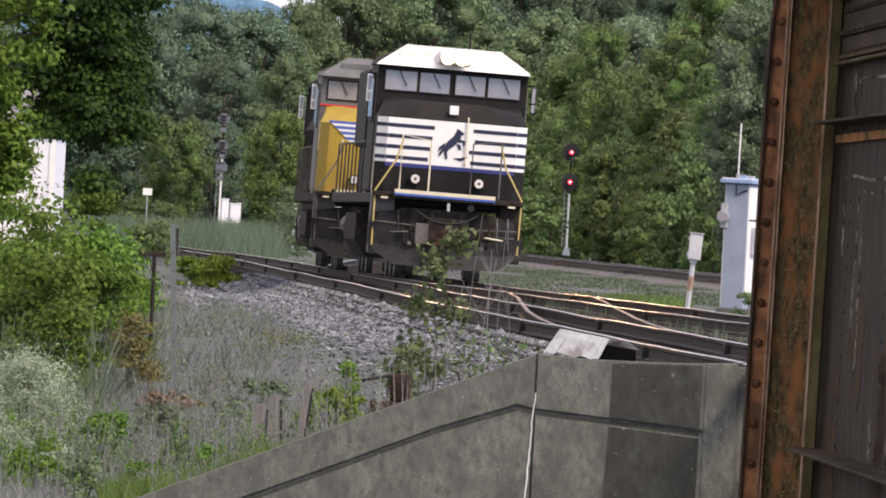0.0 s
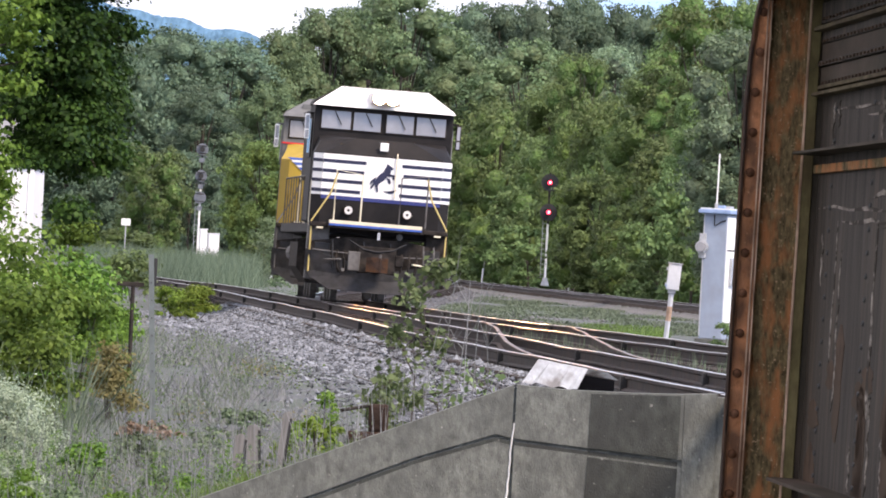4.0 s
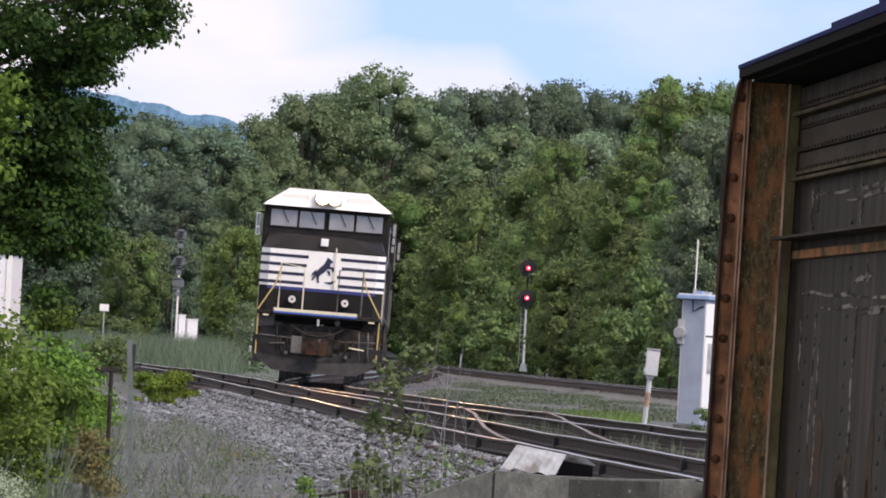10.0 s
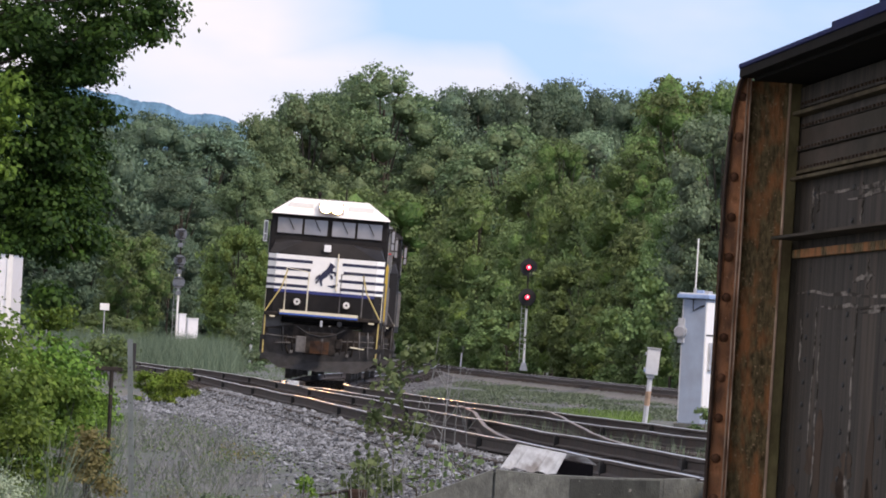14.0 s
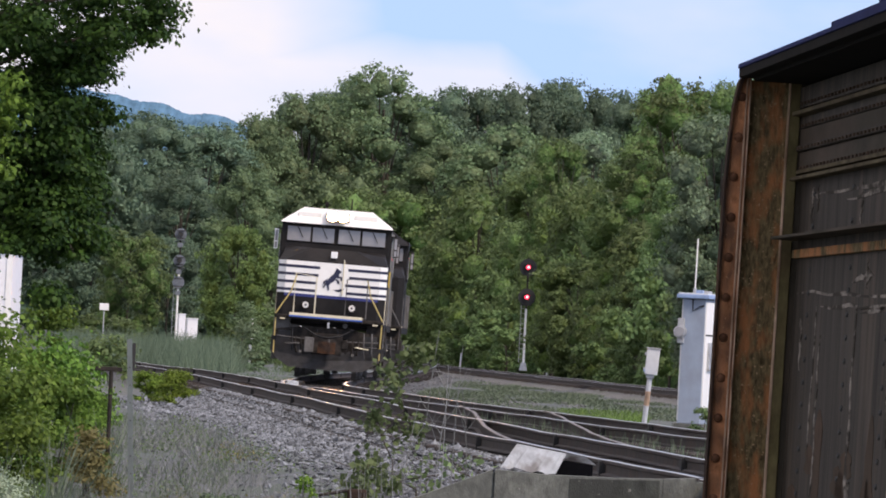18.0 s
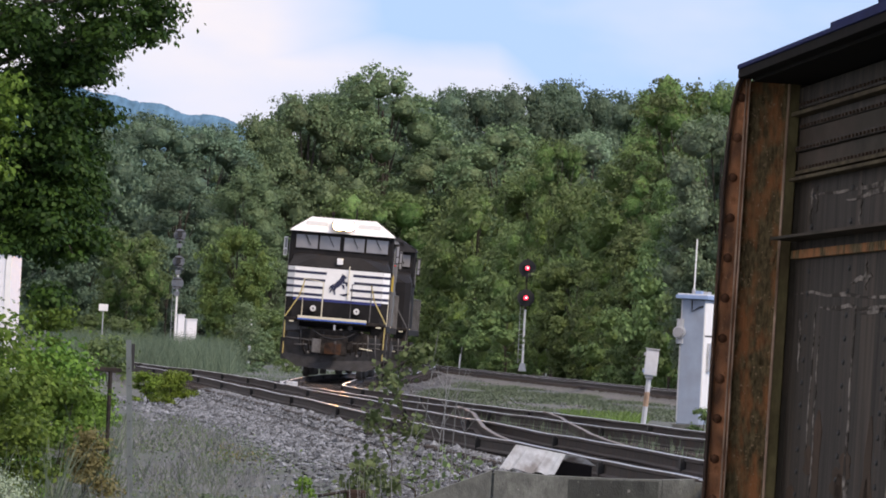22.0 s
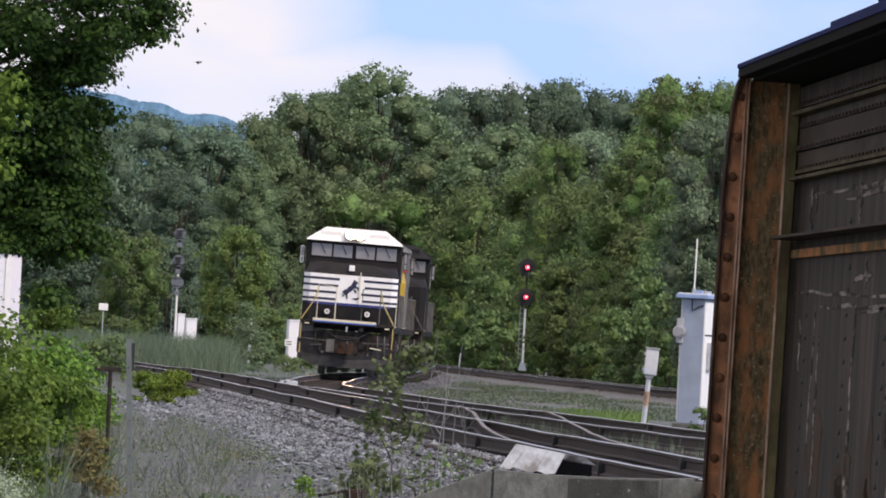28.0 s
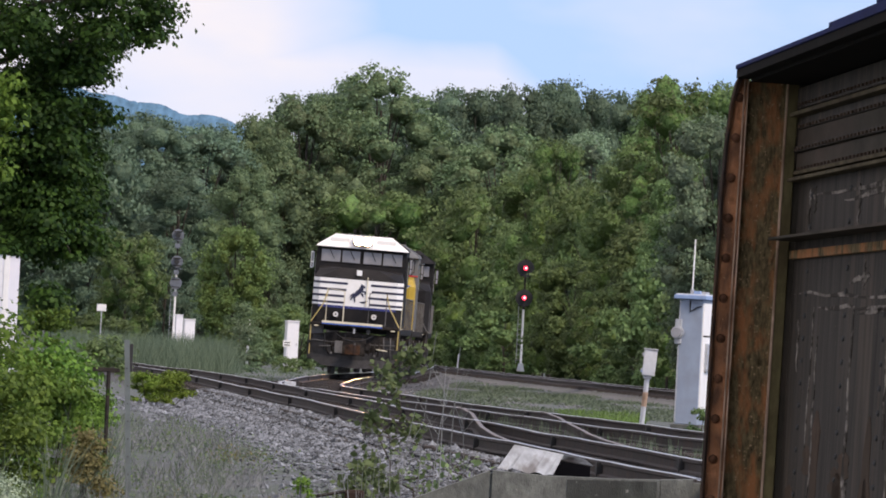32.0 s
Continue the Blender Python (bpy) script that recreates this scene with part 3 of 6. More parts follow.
def build_track(name, xat, zat, y0, y1, label, seed, bed=True, step=3.0, gauge=1.435 + 0.07, sides=(-1, 1), joints=False, head="railhead", stone="ballast"):
    tr = tagged(empty(name), label, "railway track", kind="structure")
    ys = np.linspace(y0, y1, int((y1 - y0) / step) + 2)
    for sd in sides:
        line = [(xat(y) + sd * gauge / 2, float(y), zat(y) + wave(y, seed + sd)) for y in ys]
        r = sweep("rail", RAIL_OUT, line, M["rail"], tr)
        top = [(-0.03, -0.006), (0.03, -0.006), (0.022, 0.0), (-0.022, 0.0)]
        sweep("running_surface", top, line, M[head], r)["label"] = "polished steel top of the rail" if head == "railhead" else "dull worn top of the rail"
        for k in range(int((y1 - y0) / 24)):
            yj = y0 + 14 + 24 * k + (9 if sd > 0 else 0)
            if joints and yj < y1:
                part("joint_bar", box(xat(yj) + sd * gauge / 2 - 0.05, xat(yj) + sd * gauge / 2 + 0.03, yj - 0.6, yj + 0.6, zat(yj) + wave(yj, seed + sd) - 0.2, zat(yj) + wave(yj, seed + sd) - 0.02), M["joint"], r)
    if bed:
        ys2 = np.linspace(y0, y1, int((y1 - y0) / 2.0) + 2)
        verts, faces = [], []
        offs = [-3.1, -2.5, -1.9, -1.45, -1.25, -0.8, 0.0, 0.8, 1.25, 1.45, 1.9, 2.5, 3.1]
        hs = [bed_z(o) for o in offs]
        for y in ys2:
            for o, h in zip(offs, hs):
                verts.append((xat(y) + o, float(y), zat(y) + h + 0.03 * noise.noise(Vector((o * 1.7, y * 0.5, seed)))))
        w = len(offs)
        faces = [(j * w + i, j * w + i + 1, (j + 1) * w + i + 1, (j + 1) * w + i) for j in range(len(ys2) - 1) for i in range(w - 1)]
        b = raw("ballast_bed", verts, faces, M[stone], tr)
        b["label"] = "crushed grey stone ballast"
    return tr


track_near = build_track("track_near", near_x, near_z, 104.2, 430, "worn single track of rusty rails on grey ballast", 1, joints=True)
track_main = build_track("track_main", main_x, main_z, 112, 690, "curved track of rusty rails on grey ballast", 5, joints=True)
track_cross = build_track("track_crossover", cross_x, cross_z, 124, 206, "crossover rails joining the two tracks", 9, bed=False, head="railhead_dull")
track_far = build_track("track_far", far_x, far_z, 335, 775, "curved track at the foot of the wooded bank", 13, step=6.0, stone="ballast_pale")
# the same near track on the bridge, beyond the girder
track_deck = build_track("track_on_bridge", near_x, near_z, 46, 104.1, "rails on the bridge deck behind the steel girder", 17, bed=False)
deck = obj("bridge_deck", box(3.0, 8.5, 46, 103.2, -0.75, -0.36, 0.02), M["concrete_dark"])
tagged(deck, "dark concrete deck of the railway bridge", "bridge deck", kind="structure")


# ---- concrete wing wall and abutment ----
def build_wall():
    w = tagged(empty("retaining_wall"), "weathered grey concrete wing wall with a sloping top", "retaining wall", kind="structure")
    y = 103.0
    part("wall_core", prism([(-7.0, -3.4), (2.75, -3.4), (2.75, -0.03), (0.578, -0.035), (-7.0, -3.2)], "y", y - 0.022, y + 0.45), M["concrete"], w)
    up = prism([(-7.0, -3.18), (-3.09, -1.55), (0.565, -0.015), (0.565, -0.50), (0.42, -0.468), (-0.30, -0.715), (-1.19, -1.095), (-7.0, -3.5)], "y", y - 0.05, y + 0.47)
    part("coping", up, M["concrete"], w)
    part("coping", prism([(0.59, -0.012), (1.275, -0.045), (2.12, -0.02), (2.12, -0.62), (0.59, -0.50)], "y", y - 0.05, y + 0.47), M["concrete"], w)
    part("panel", prism([(-7.0, -3.6), (-1.19, -1.160), (-0.30, -0.780), (0.42, -0.535), (0.565, -0.565), (0.565, -3.6)], "y", y - 0.05, y), M["concrete"], w)
    part("panel", prism([(0.59, -0.565), (2.12, -0.685), (2.12, -3.6), (0.59, -3.6)], "y", y - 0.05, y), M["concrete"], w)
    part("pilaster", prism([(2.125, -0.018), (2.42, 0.0), (2.40, -3.6), (2.125, -3.6)], "y", y - 0.05, y + 0.47), M["concrete"], w)
    part("end_block", prism([(2.45, -0.15), (3.6, -0.15), (3.6, -3.6), (2.45, -3.6)], "y", y - 0.02, y + 0.4), M["concrete"], w)
    part("painted_patch", prism([(1.27, -0.058), (2.09, -0.036), (2.085, -0.612), (1.265, -0.55)], "y", y - 0.056, y - 0.045), M["concrete_dark"], w, "square dark patch painted over the concrete")
    part("painted_patch", prism([(1.265, -0.635), (2.085, -0.70), (2.07, -3.5), (1.16, -3.5)], "y", y - 0.056, y - 0.045), M["concrete_dark"], w, "square dark patch painted over the concrete")
    part("painted_patch", prism([(1.27, -0.58), (2.085, -0.64), (2.085, -0.72), (1.27, -0.66)], "y", y - 0.030, y - 0.02), M["concrete_dark"], w, "dark paint in the groove")
    # dark strips added to stop the groove's lower lip looking sky-lit
    part("groove_dirt", prism([(-7.0, -3.598), (-1.19, -1.158), (-0.30, -0.778), (0.42, -0.533), (0.563, -0.563), (0.563, -0.530), (0.42, -0.500), (-0.30, -0.745), (-1.19, -1.125), (-7.0, -3.565)], "y", y - 0.044, y - 0.02), M["concrete_dark"], w, "dark strip added to darken the groove")
    part("groove_dirt", prism([(0.592, -0.563), (1.265, -0.616), (1.265, -0.585), (0.592, -0.532)], "y", y - 0.044, y - 0.02), M["concrete_dark"], w, "dark strip added to darken the groove")
    rs = random.Random(6)
    bm = tube([(0.577 - 0.0035 * i + rs.uniform(-0.007, 0.007), y - 0.054, -0.36 - 0.07 * i) for i in range(30)], 0.0075, 5, r1=0.012)
    part("sealant", bm, M["caulk"], w, "pale sealant in the wall joint")


build_wall()


def build_tin():
    t = tagged(empty("sheet_metal_cover", pose(0.66, 106.0, -0.06)), "bent bare sheet metal cover lying beside the rail", "metal sheet")
    rng = random.Random(4)
    bm = bmesh.new()
    n = 12
    low, rid = [], []
    for i in range(n + 1):
        k = i / n
        low.append((-0.01 + k * 0.52, -0.25, 0.055 - 0.055 * k + rng.uniform(-0.02, 0.012)))
        rid.append((0.135 + k * 0.48, 0.05, 0.27 - 0.07 * k + rng.uniform(-0.004, 0.004)))
    for i in range(n + 1):
        k = i / n
        rid[i] = (0.135 + k * 0.47, 0.05, rid[i][2])
    rows = [[bm.verts.new(p) for p in r] for r in (low, rid)]
    for i in range(n):
        bm.faces.new((rows[0][i], rows[0][i + 1], rows[1][i + 1], rows[1][i]))
    roof = bmesh.new()
    ra = [roof.verts.new((0.135 + k * 0.060, 0.055, 0.272 - 0.009 * k)) for k in range(n)]
    rb = [roof.verts.new((0.24 + k * 0.060, 0.50, 0.20 - 0.009 * k)) for k in range(n)]
    for i in range(n - 1):
        roof.faces.new((ra[i], ra[i + 1], rb[i + 1], rb[i]))
    bmesh.ops.solidify(roof, geom=roof.faces, thickness=0.006)
    part("roof_sheet", roof, M["tin"], t, "bent upper leaf of the sheet")
    bmesh.ops.solidify(bm, geom=bm.faces, thickness=0.006)
    part("sheet", bm, M["tin"], t)
    # block fills the open end to give the dark of its shaded inside
    part("box", prism([(0.3, -0.2), (0.86, -0.2), (0.86, 0.10), (0.3, 0.175)], "y", 0.085, 0.48), M["opening_black"], t, "black block standing in for shade under the sheet")


build_tin()


# ---- steel girder of the bridge ----
def streak(pts, w0, w1, rs, upright=False):
    """A thin ragged film of scraped paint along points on the web, 3 mm thick."""
    bm = bmesh.new()
    n = len(pts)
    rows = []
    for i, (x, y, z) in enumerate(pts):
        w = (w0 + (w1 - w0) * i / (n - 1)) * rs.uniform(0.45, 1.2) * (0.2 if i in (0, n - 1) else 1.0)
        rows.append([bm.verts.new((x + d, y + (s * w if upright else 0), z + (0 if upright else s * w))) for d in (-0.003, 0.003) for s in (-1, 1)])
    for a, b in zip(rows, rows[1:]):
        for i, j in ((0, 1), (1, 3), (3, 2), (2, 0)):
            bm.faces.new((a[i], a[j], b[j], b[i]))
    bm.faces.new([rows[0][i] for i in (0, 1, 3, 2)])
    bm.faces.new([rows[-1][i] for i in (2, 3, 1, 0)])
    bmesh.ops.recalc_face_normals(bm, faces=bm.faces)
    return bm


def build_girder():
    g = tagged(empty("plate_girder"), "rusted riveted steel plate girder of a railway bridge", "bridge girder", kind="structure")
    # local frame: y runs along the girder to the viewer from the far end, -x runs from the outer edge in to the web
    g.matrix_basis = Matrix.Translation((1.988, 80.0, 0.0)) @ Matrix.Rotation(radians(180 + 1.78), 4, 'Z') @ Matrix.Rotation(radians(-0.7), 4, 'Y')
    top, bot, length, web = 3.17, -2.0, 34.0, -0.50

    def add(n, bm, m, lab=""):
        return part(n, bm, M[m], g, lab)
    add("web_plate", box(web - 0.02, web, -0.02, length, bot, top - 0.06), "web", "dark painted web plate with pale streaks")
    # end post, rounded at its head
    face = [(0.03, bot), (0.03, 2.3), (0.02, 2.62), (0.0, 2.9), (-0.03, 3.05), (-0.050, 3.12), (-0.066, 3.12), (-0.066, bot)]
    end_plate = add("end_plate", prism(face, "y", -0.02, 0.0), "rust", "orange rusted end plate")
    edge = [(0.045, bot), (0.045, 2.3), (0.035, 2.62), (0.014, 2.91), (-0.016, 3.07), (-0.05, 3.14), (-0.065, 3.12), (-0.034, 3.04), (-0.003, 2.89), (0.018, 2.61), (0.028, 2.3), (0.028, bot)]
    add("edge_angle", prism(edge, "y", -0.25, 0.03), "rust_dark", "dark curved edge angle")
    add("cover_edge", box(-0.078, -0.067, -0.2, 0.03, bot, 3.1, 0.003), "rust_pale", "pale worn plate edge")
    add("cover_edge", box(-0.090, -0.078, -0.2, 0.016, bot, 3.1), "rust", "rusted seam between the plate edges")
    add("cover_edge", box(-0.102, -0.090, -0.2, 0.028, bot, 3.1, 0.003), "rust_pale", "pale worn plate edge")
    add("post_plate", box(-0.369, -0.103, -0.05, -0.03, bot, 3.08), "rust_olive", "olive and orange rusted post plate")
    add("post_lip", box(-0.458, -0.384, -0.03, 0.012, bot, 3.1, 0.004), "olive", "olive streaked angle leg")
    add("inner_leg", box(-0.54, -0.460, -0.03, -0.004, bot, 3.1), "web_grey", "grey brown inner angle leg")
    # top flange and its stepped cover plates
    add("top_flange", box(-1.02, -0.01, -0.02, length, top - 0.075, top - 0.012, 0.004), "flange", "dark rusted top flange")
    add("cover_plate", box(-1.02, -0.0, -0.01, length, top - 0.012, top + 0.02, 0.004), "top_plate", "blue grey cover plate")
    add("cover_plate", box(-1.0, -0.01, 9.8, length, top + 0.021, top + 0.055, 0.004), "top_plate", "blue grey cover plate")
    add("cover_plate", box(-1.0, -0.01, 14.0, length, top + 0.056, top + 0.09, 0.004), "top_plate", "blue grey cover plate")
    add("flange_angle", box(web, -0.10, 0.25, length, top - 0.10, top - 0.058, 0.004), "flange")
    # bands riveted along the top of the web
    for z0, z1, proud, m in ((2.90, 3.05, 0.05, "web"), (2.845, 2.875, 0.10, "band"), (2.76, 2.84, 0.035, "web"), (2.64, 2.755, 0.03, "web_grey"),
                             (2.595, 2.635, 0.055, "web"), (2.465, 2.59, 0.03, "web_grey"), (2.435, 2.462, 0.05, "band"), (2.385, 2.41, 0.09, "band")):
        add("flange_band", box(web, web + proud, 0.05, length, z0, z1, 0.004), m)
    add("ledge", box(web, -0.30, 0.10, length, 1.965, 1.985, 0.003), "web_grey", "thin horizontal stiffener ledge")
    add("band", box(web, web + 0.04, 0.05, length, 1.84, 1.90, 0.004), "rust_olive")
    add("ledge", box(web, -0.26, 0.10, length, -0.345, -0.32, 0.003), "web_grey", "thin horizontal stiffener ledge")
    add("lip_edge", box(-0.386, -0.370, -0.035, 0.018, bot, 3.1, 0.003), "rust_pale", "pale worn angle edge")
    # scuffs scraped into the paint of the web
    rs = random.Random(8)
    for z0, z1, y0, y1 in ((1.60, 1.52, 0.3, 16), (1.50, 1.47, 3.0, 12), (1.44, 1.53, 7.0, 18), (2.27, 2.29, 1.0, 15), (2.20, 2.24, 5, 9), (1.66, 1.69, 6, 8)):
        pts = [(web + 0.002, y0 + (y1 - y0) * i / 9, z0 + (z1 - z0) * i / 9 + rs.uniform(-0.014, 0.014)) for i in range(10)]
        add("scuff_mark", streak(pts, 0.012, 0.02, rs), "scuff", "pale scuff scraped into the paint")
    for y, za, zb, ra, rb in ((6.6, 1.5, 0.2, 0.009, 0.026), (6.9, 0.35, -0.3, 0.016, 0.006), (1.0, 1.42, 1.05, 0.02, 0.006), (2.5, 1.5, 0.5, 0.006, 0.01), (3.1, 1.3, 0.2, 0.005, 0.009),
                              (9.9, 1.3, 0.6, 0.016, 0.008), (10.4, 0.55, -0.3, 0.018, 0.01), (5.2, 0.0, -0.3, 0.008, 0.014), (8.2, 0.1, -0.3, 0.006, 0.012), (1.4, 2.33, 2.04, 0.022, 0.008), (2.0, 2.34, 2.15, 0.018, 0.006),
                              (6.5, 2.3, 2.02, 0.018, 0.008), (8.9, 2.38, 2.1, 0.02, 0.008), (10.6, 2.38, 2.1, 0.016, 0.006), (7.4, 1.8, 1.6, 0.006, 0.01), (12.2, 1.4, 0.3, 0.006, 0.018)):
        pts = [(web + 0.002, y + rs.uniform(-0.12, 0.12), za + (zb - za) * i / 9) for i in range(10)]
        add("scuff_mark", streak(pts, ra * 7, rb * 7, rs, True), "scuff")
    for i in range(14):
        y, za = rs.uniform(0.2, 12.5), rs.uniform(-0.25, 0.9)
        pts = [(web + 0.001, y + rs.uniform(-0.1, 0.1), za - (0.2 + 0.6 * (i % 3)) * k / 6) for k in range(7)]
        if pts[-1][2] > -1.9:
            add("rust_streak", streak(pts, 0.4, 0.7, rs, True), "web_rust", "brown rust run down the web")
    # rivets
    bm = bmesh.new()
    bmesh.ops.create_icosphere(bm, subdivisions=2, radius=0.034)
    bmesh.ops.scale(bm, vec=(1, 0.7, 1), verts=bm.verts)
    for f in bm.faces:
        f.smooth = True
    first = part("rivet", bm, M["rivet"], end_plate)
    first.location = (-0.042, 0.004, 2.96)
    spots = [(-0.032 if z > 2.6 else -0.017, z) for z in [2.96 - 0.285 * i for i in range(1, 18)]]
    for x, z in spots:
        r = new("rivet", first.data)
        r.parent = end_plate
        r.location = (x, 0.004, z)
    bm = bmesh.new()
    bmesh.ops.create_icosphere(bm, subdivisions=1, radius=0.022)
    bmesh.ops.scale(bm, vec=(0.6, 6.0, 1), verts=bm.verts)
    stud = part("rivet", bm, M["joint"], g)
    stud.location = (web, 1.6, 1.75)
    for y in (1.6, 5.73, 9.4, 12.9):
        for i in range(20):
            z = 1.75 - 0.155 * i
            if not (y == 1.6 and i == 0) and abs(z + 0.33) > 0.06:
                r = new("rivet", stud.data)
                r.parent = g
                r.location = (web + 0.002, y, z)
    for y in (1.6, 5.6, 9.2):
        for z in (2.28, 2.06):
            r = new("rivet", stud.data)
            r.parent = g
            r.location = (web + 0.002, y, z)
    small = bmesh.new()
    for z, p in ((2.775, 0.035), (2.612, 0.055), (2.478, 0.03), (2.93, 0.05)):
        for i in range(44):
            box(web + p, web + p + 0.014, 0.3 + i * 0.36, 0.41 + i * 0.36, z - 0.010, z + 0.010, bm=small)
    tagged(part("rivet_rows", small, M["web_rust"], g, "close rows of small rivets"), kind="stuff")


build_girder()


# ---- locomotives ----
def rod(parent, name, pts, mat_name, r=0.022, label=""):
    return part(name, tube(pts, r, 6), M[mat_name], parent, label)


def make_locomotive(name, label, scheme):
    """Road diesel, front face at y = 0 and facing -y; z = 0 is the rail head."""
    c = {"lead": dict(nose="black", band="white", cab="black", roof="roofwhite", hood="black", sill="black"),
         "yellow": dict(nose="yellow", band=None, cab="cabgrey", roof="cabgrey", hood="yellow", sill="grime", top="yellow"),
         "dark": dict(nose="black", band=None, cab="black", roof="black", hood="black", sill="black")}[scheme]
    t = tagged(empty(name), label, "locomotive")

    def P(n, bm, m, lab="", par=None):
        return part(n, bm, M[m], par or t, lab)

    lead = scheme == "lead"
    # frame, pilot and plough
    P("underframe", box(-1.45, 1.45, 0.75, 21.6, 1.46, 1.68, 0.03), c["sill"])
    P("front_platform", box(-1.5, 1.5, 0.32, 1.2, 1.60, 1.70, 0.02), "grime")
    P("pilot", prism([(-1.48, 0.62), (1.48, 0.62), (1.48, 1.28), (0.62, 1.42), (-0.62, 1.42), (-1.48, 1.28)], "y", 0.42, 0.55), "grime", "grimy black pilot plate")
    pl = bmesh.new()
    low = [(-1.55, 0.46, 0.66), (-1.40, 0.38, 0.50), (-1.02, 0.20, 0.27), (0.0, 0.0, 0.24), (1.02, 0.20, 0.27), (1.40, 0.38, 0.50), (1.55, 0.46, 0.64)]
    mid = [(-1.55, 0.47, 0.72), (-1.42, 0.42, 0.66), (-0.75, 0.25, 0.58), (0.0, 0.17, 0.50), (0.75, 0.25, 0.56), (1.42, 0.42, 0.62), (1.55, 0.47, 0.68)]
    upp = [(-1.55, 0.37, 1.10), (-1.42, 0.34, 1.08), (-0.78, 0.22, 0.96), (0.0, 0.17, 0.66), (0.78, 0.22, 0.84), (1.42, 0.34, 0.94), (1.55, 0.37, 0.95)]
    rows = [[pl.verts.new(p) for p in r] for r in (low, mid, upp)]
    for lo, hi in zip(rows, rows[1:]):
        for i in range(6):
            pl.faces.new((lo[i], lo[i + 1], hi[i + 1], hi[i]))
    bmesh.ops.solidify(pl, geom=pl.faces, thickness=-0.03)
    P("snowplough", pl, "plough", "dusty grey snowplough")
    for sx in (-1, 1):
        P("air_tank", tube([(sx * 1.22, 1.32, 1.40), (sx * 1.22, 2.2, 1.40)], 0.15, 14), "dust", "round dusty air tank")
    for sx in (-1, 1):
        P("grab_iron", tube([(sx * 0.78, 0.20, 0.93), (sx * 0.80, 0.14, 0.93), (sx * 1.12, 0.20, 0.90), (sx * 1.14, 0.28, 0.90)], 0.018, 6), "straw_paint" if sx > 0 else "dust")
        P("hose_end", box(sx * 0.72 - 0.04, sx * 0.72 + 0.04, 0.14, 0.24, 0.66, 0.74, 0.015), "dust")
        P("step_light", box(sx * 1.28 - 0.07, sx * 1.28 + 0.07, 0.30, 0.33, 1.56, 1.60), "straw_paint")
    P("uncoupling_bracket", box(-0.03, 0.03, 0.02, 0.06, 1.40, 1.56, 0.005), "galv")
    P("marker_lamp", disc(0.46, 0.30, 1.50, 0.07, 0.08), "dust", "small round marker lamp")
    P("chain", tube([(-0.62, 0.22, 1.36), (-0.3, 0.18, 1.18), (0.0, 0.16, 1.14), (0.35, 0.18, 1.2), (0.62, 0.22, 1.36)], 0.02, 5), "joint")
    # coupler and hoses
    cp = box(-0.13, 0.13, -0.10, 0.6, 0.72, 1.0, 0.04)
    prism([(-0.24, -0.32), (0.06, -0.36), (0.10, -0.20), (0.24, -0.14), (0.24, -0.02), (-0.22, -0.02)], "z", 0.70, 1.02, cp)
    P("coupler", cp, "rust_dark", "rusty knuckle coupler")
    P("draft_gear_box", box(-0.42, 0.42, 0.18, 0.5, 0.66, 1.25, 0.03), "grime")
    for i, x in enumerate((-0.86, -0.70, -0.54, 0.54, 0.70, 0.86)):
        rod(t, "air_hose", [(x, 0.30, 1.12), (x * 1.02, 0.20, 0.95), (x * 0.98, 0.22, 0.74), (x * 0.90, 0.30, 0.62)], "grime", 0.028)
    P("hose_bracket", box(-0.62, -0.36, 0.16, 0.24, 0.70, 1.12, 0.02), "dust", "dusty grey hose bracket")
    P("hose_bracket", box(0.40, 0.58, 0.16, 0.24, 0.86, 1.10, 0.02), "grime")
    for x0 in (-1.36, 1.02):
        # raised dark plates stand in for the shade of recesses
        P("pilot_recess", box(x0, x0 + 0.34, 0.405, 0.425, 0.98, 1.26, 0.01), "joint", "dark plate drawn as a shaded recess in the pilot")
        P("recess_sill", box(x0 - 0.02, x0 + 0.36, 0.38, 0.43, 0.94, 0.975, 0.006), "dust")
    for x in (-0.98, -0.30, 0.28, 1.0, 1.22):
        P("pipe", tube([(x, 0.34, 1.34), (x + 0.01, 0.26, 1.18), (x + 0.02, 0.26, 0.86), (x + 0.05, 0.32, 0.66)], 0.020, 5), "dust" if x > 0.9 else "joint")
    P("knuckle_pin", tube([(0.06, -0.26, 1.0), (0.06, -0.26, 1.10)], 0.03, 8), "dust")
    P("cut_lever", tube([(-1.4, 0.30, 1.10), (-0.5, 0.26, 1.06), (0.0, 0.24, 1.16), (0.5, 0.26, 1.06), (1.4, 0.30, 1.10)], 0.016, 5), "dust")
    # anticlimber with its pale edge
    ac = P("anticlimber", prism([(-1.16, 0.55), (-1.08, 0.06), (0.90, 0.06), (1.0, 0.55)], "z", 1.60, 1.76), "grime")
    P("edge_stripe", box(-1.10, 0.92, 0.03, 0.058, 1.69, 1.765, 0.004), "straw_paint", "pale yellow white edge stripe", ac)
    P("blue_strip", box(-1.10, 0.92, 0.035, 0.058, 1.645, 1.688, 0.004), "blue", "", ac)
    # steps at both corners
    for sx in (-1, 1):
        st = P("step_well", box(min(sx * 1.05, sx * 1.52), max(sx * 1.05, sx * 1.52), 0.55, 1.3, 0.45, 1.62, 0.02), "dust" if sx < 0 else "grime")
        for k in range(4):
            P("step", box(min(sx * 1.06, sx * 1.5), max(sx * 1.06, sx * 1.5), 0.66, 0.9, 0.50 + k * 0.29, 0.53 + k * 0.29, 0.004), "grime", "", st)
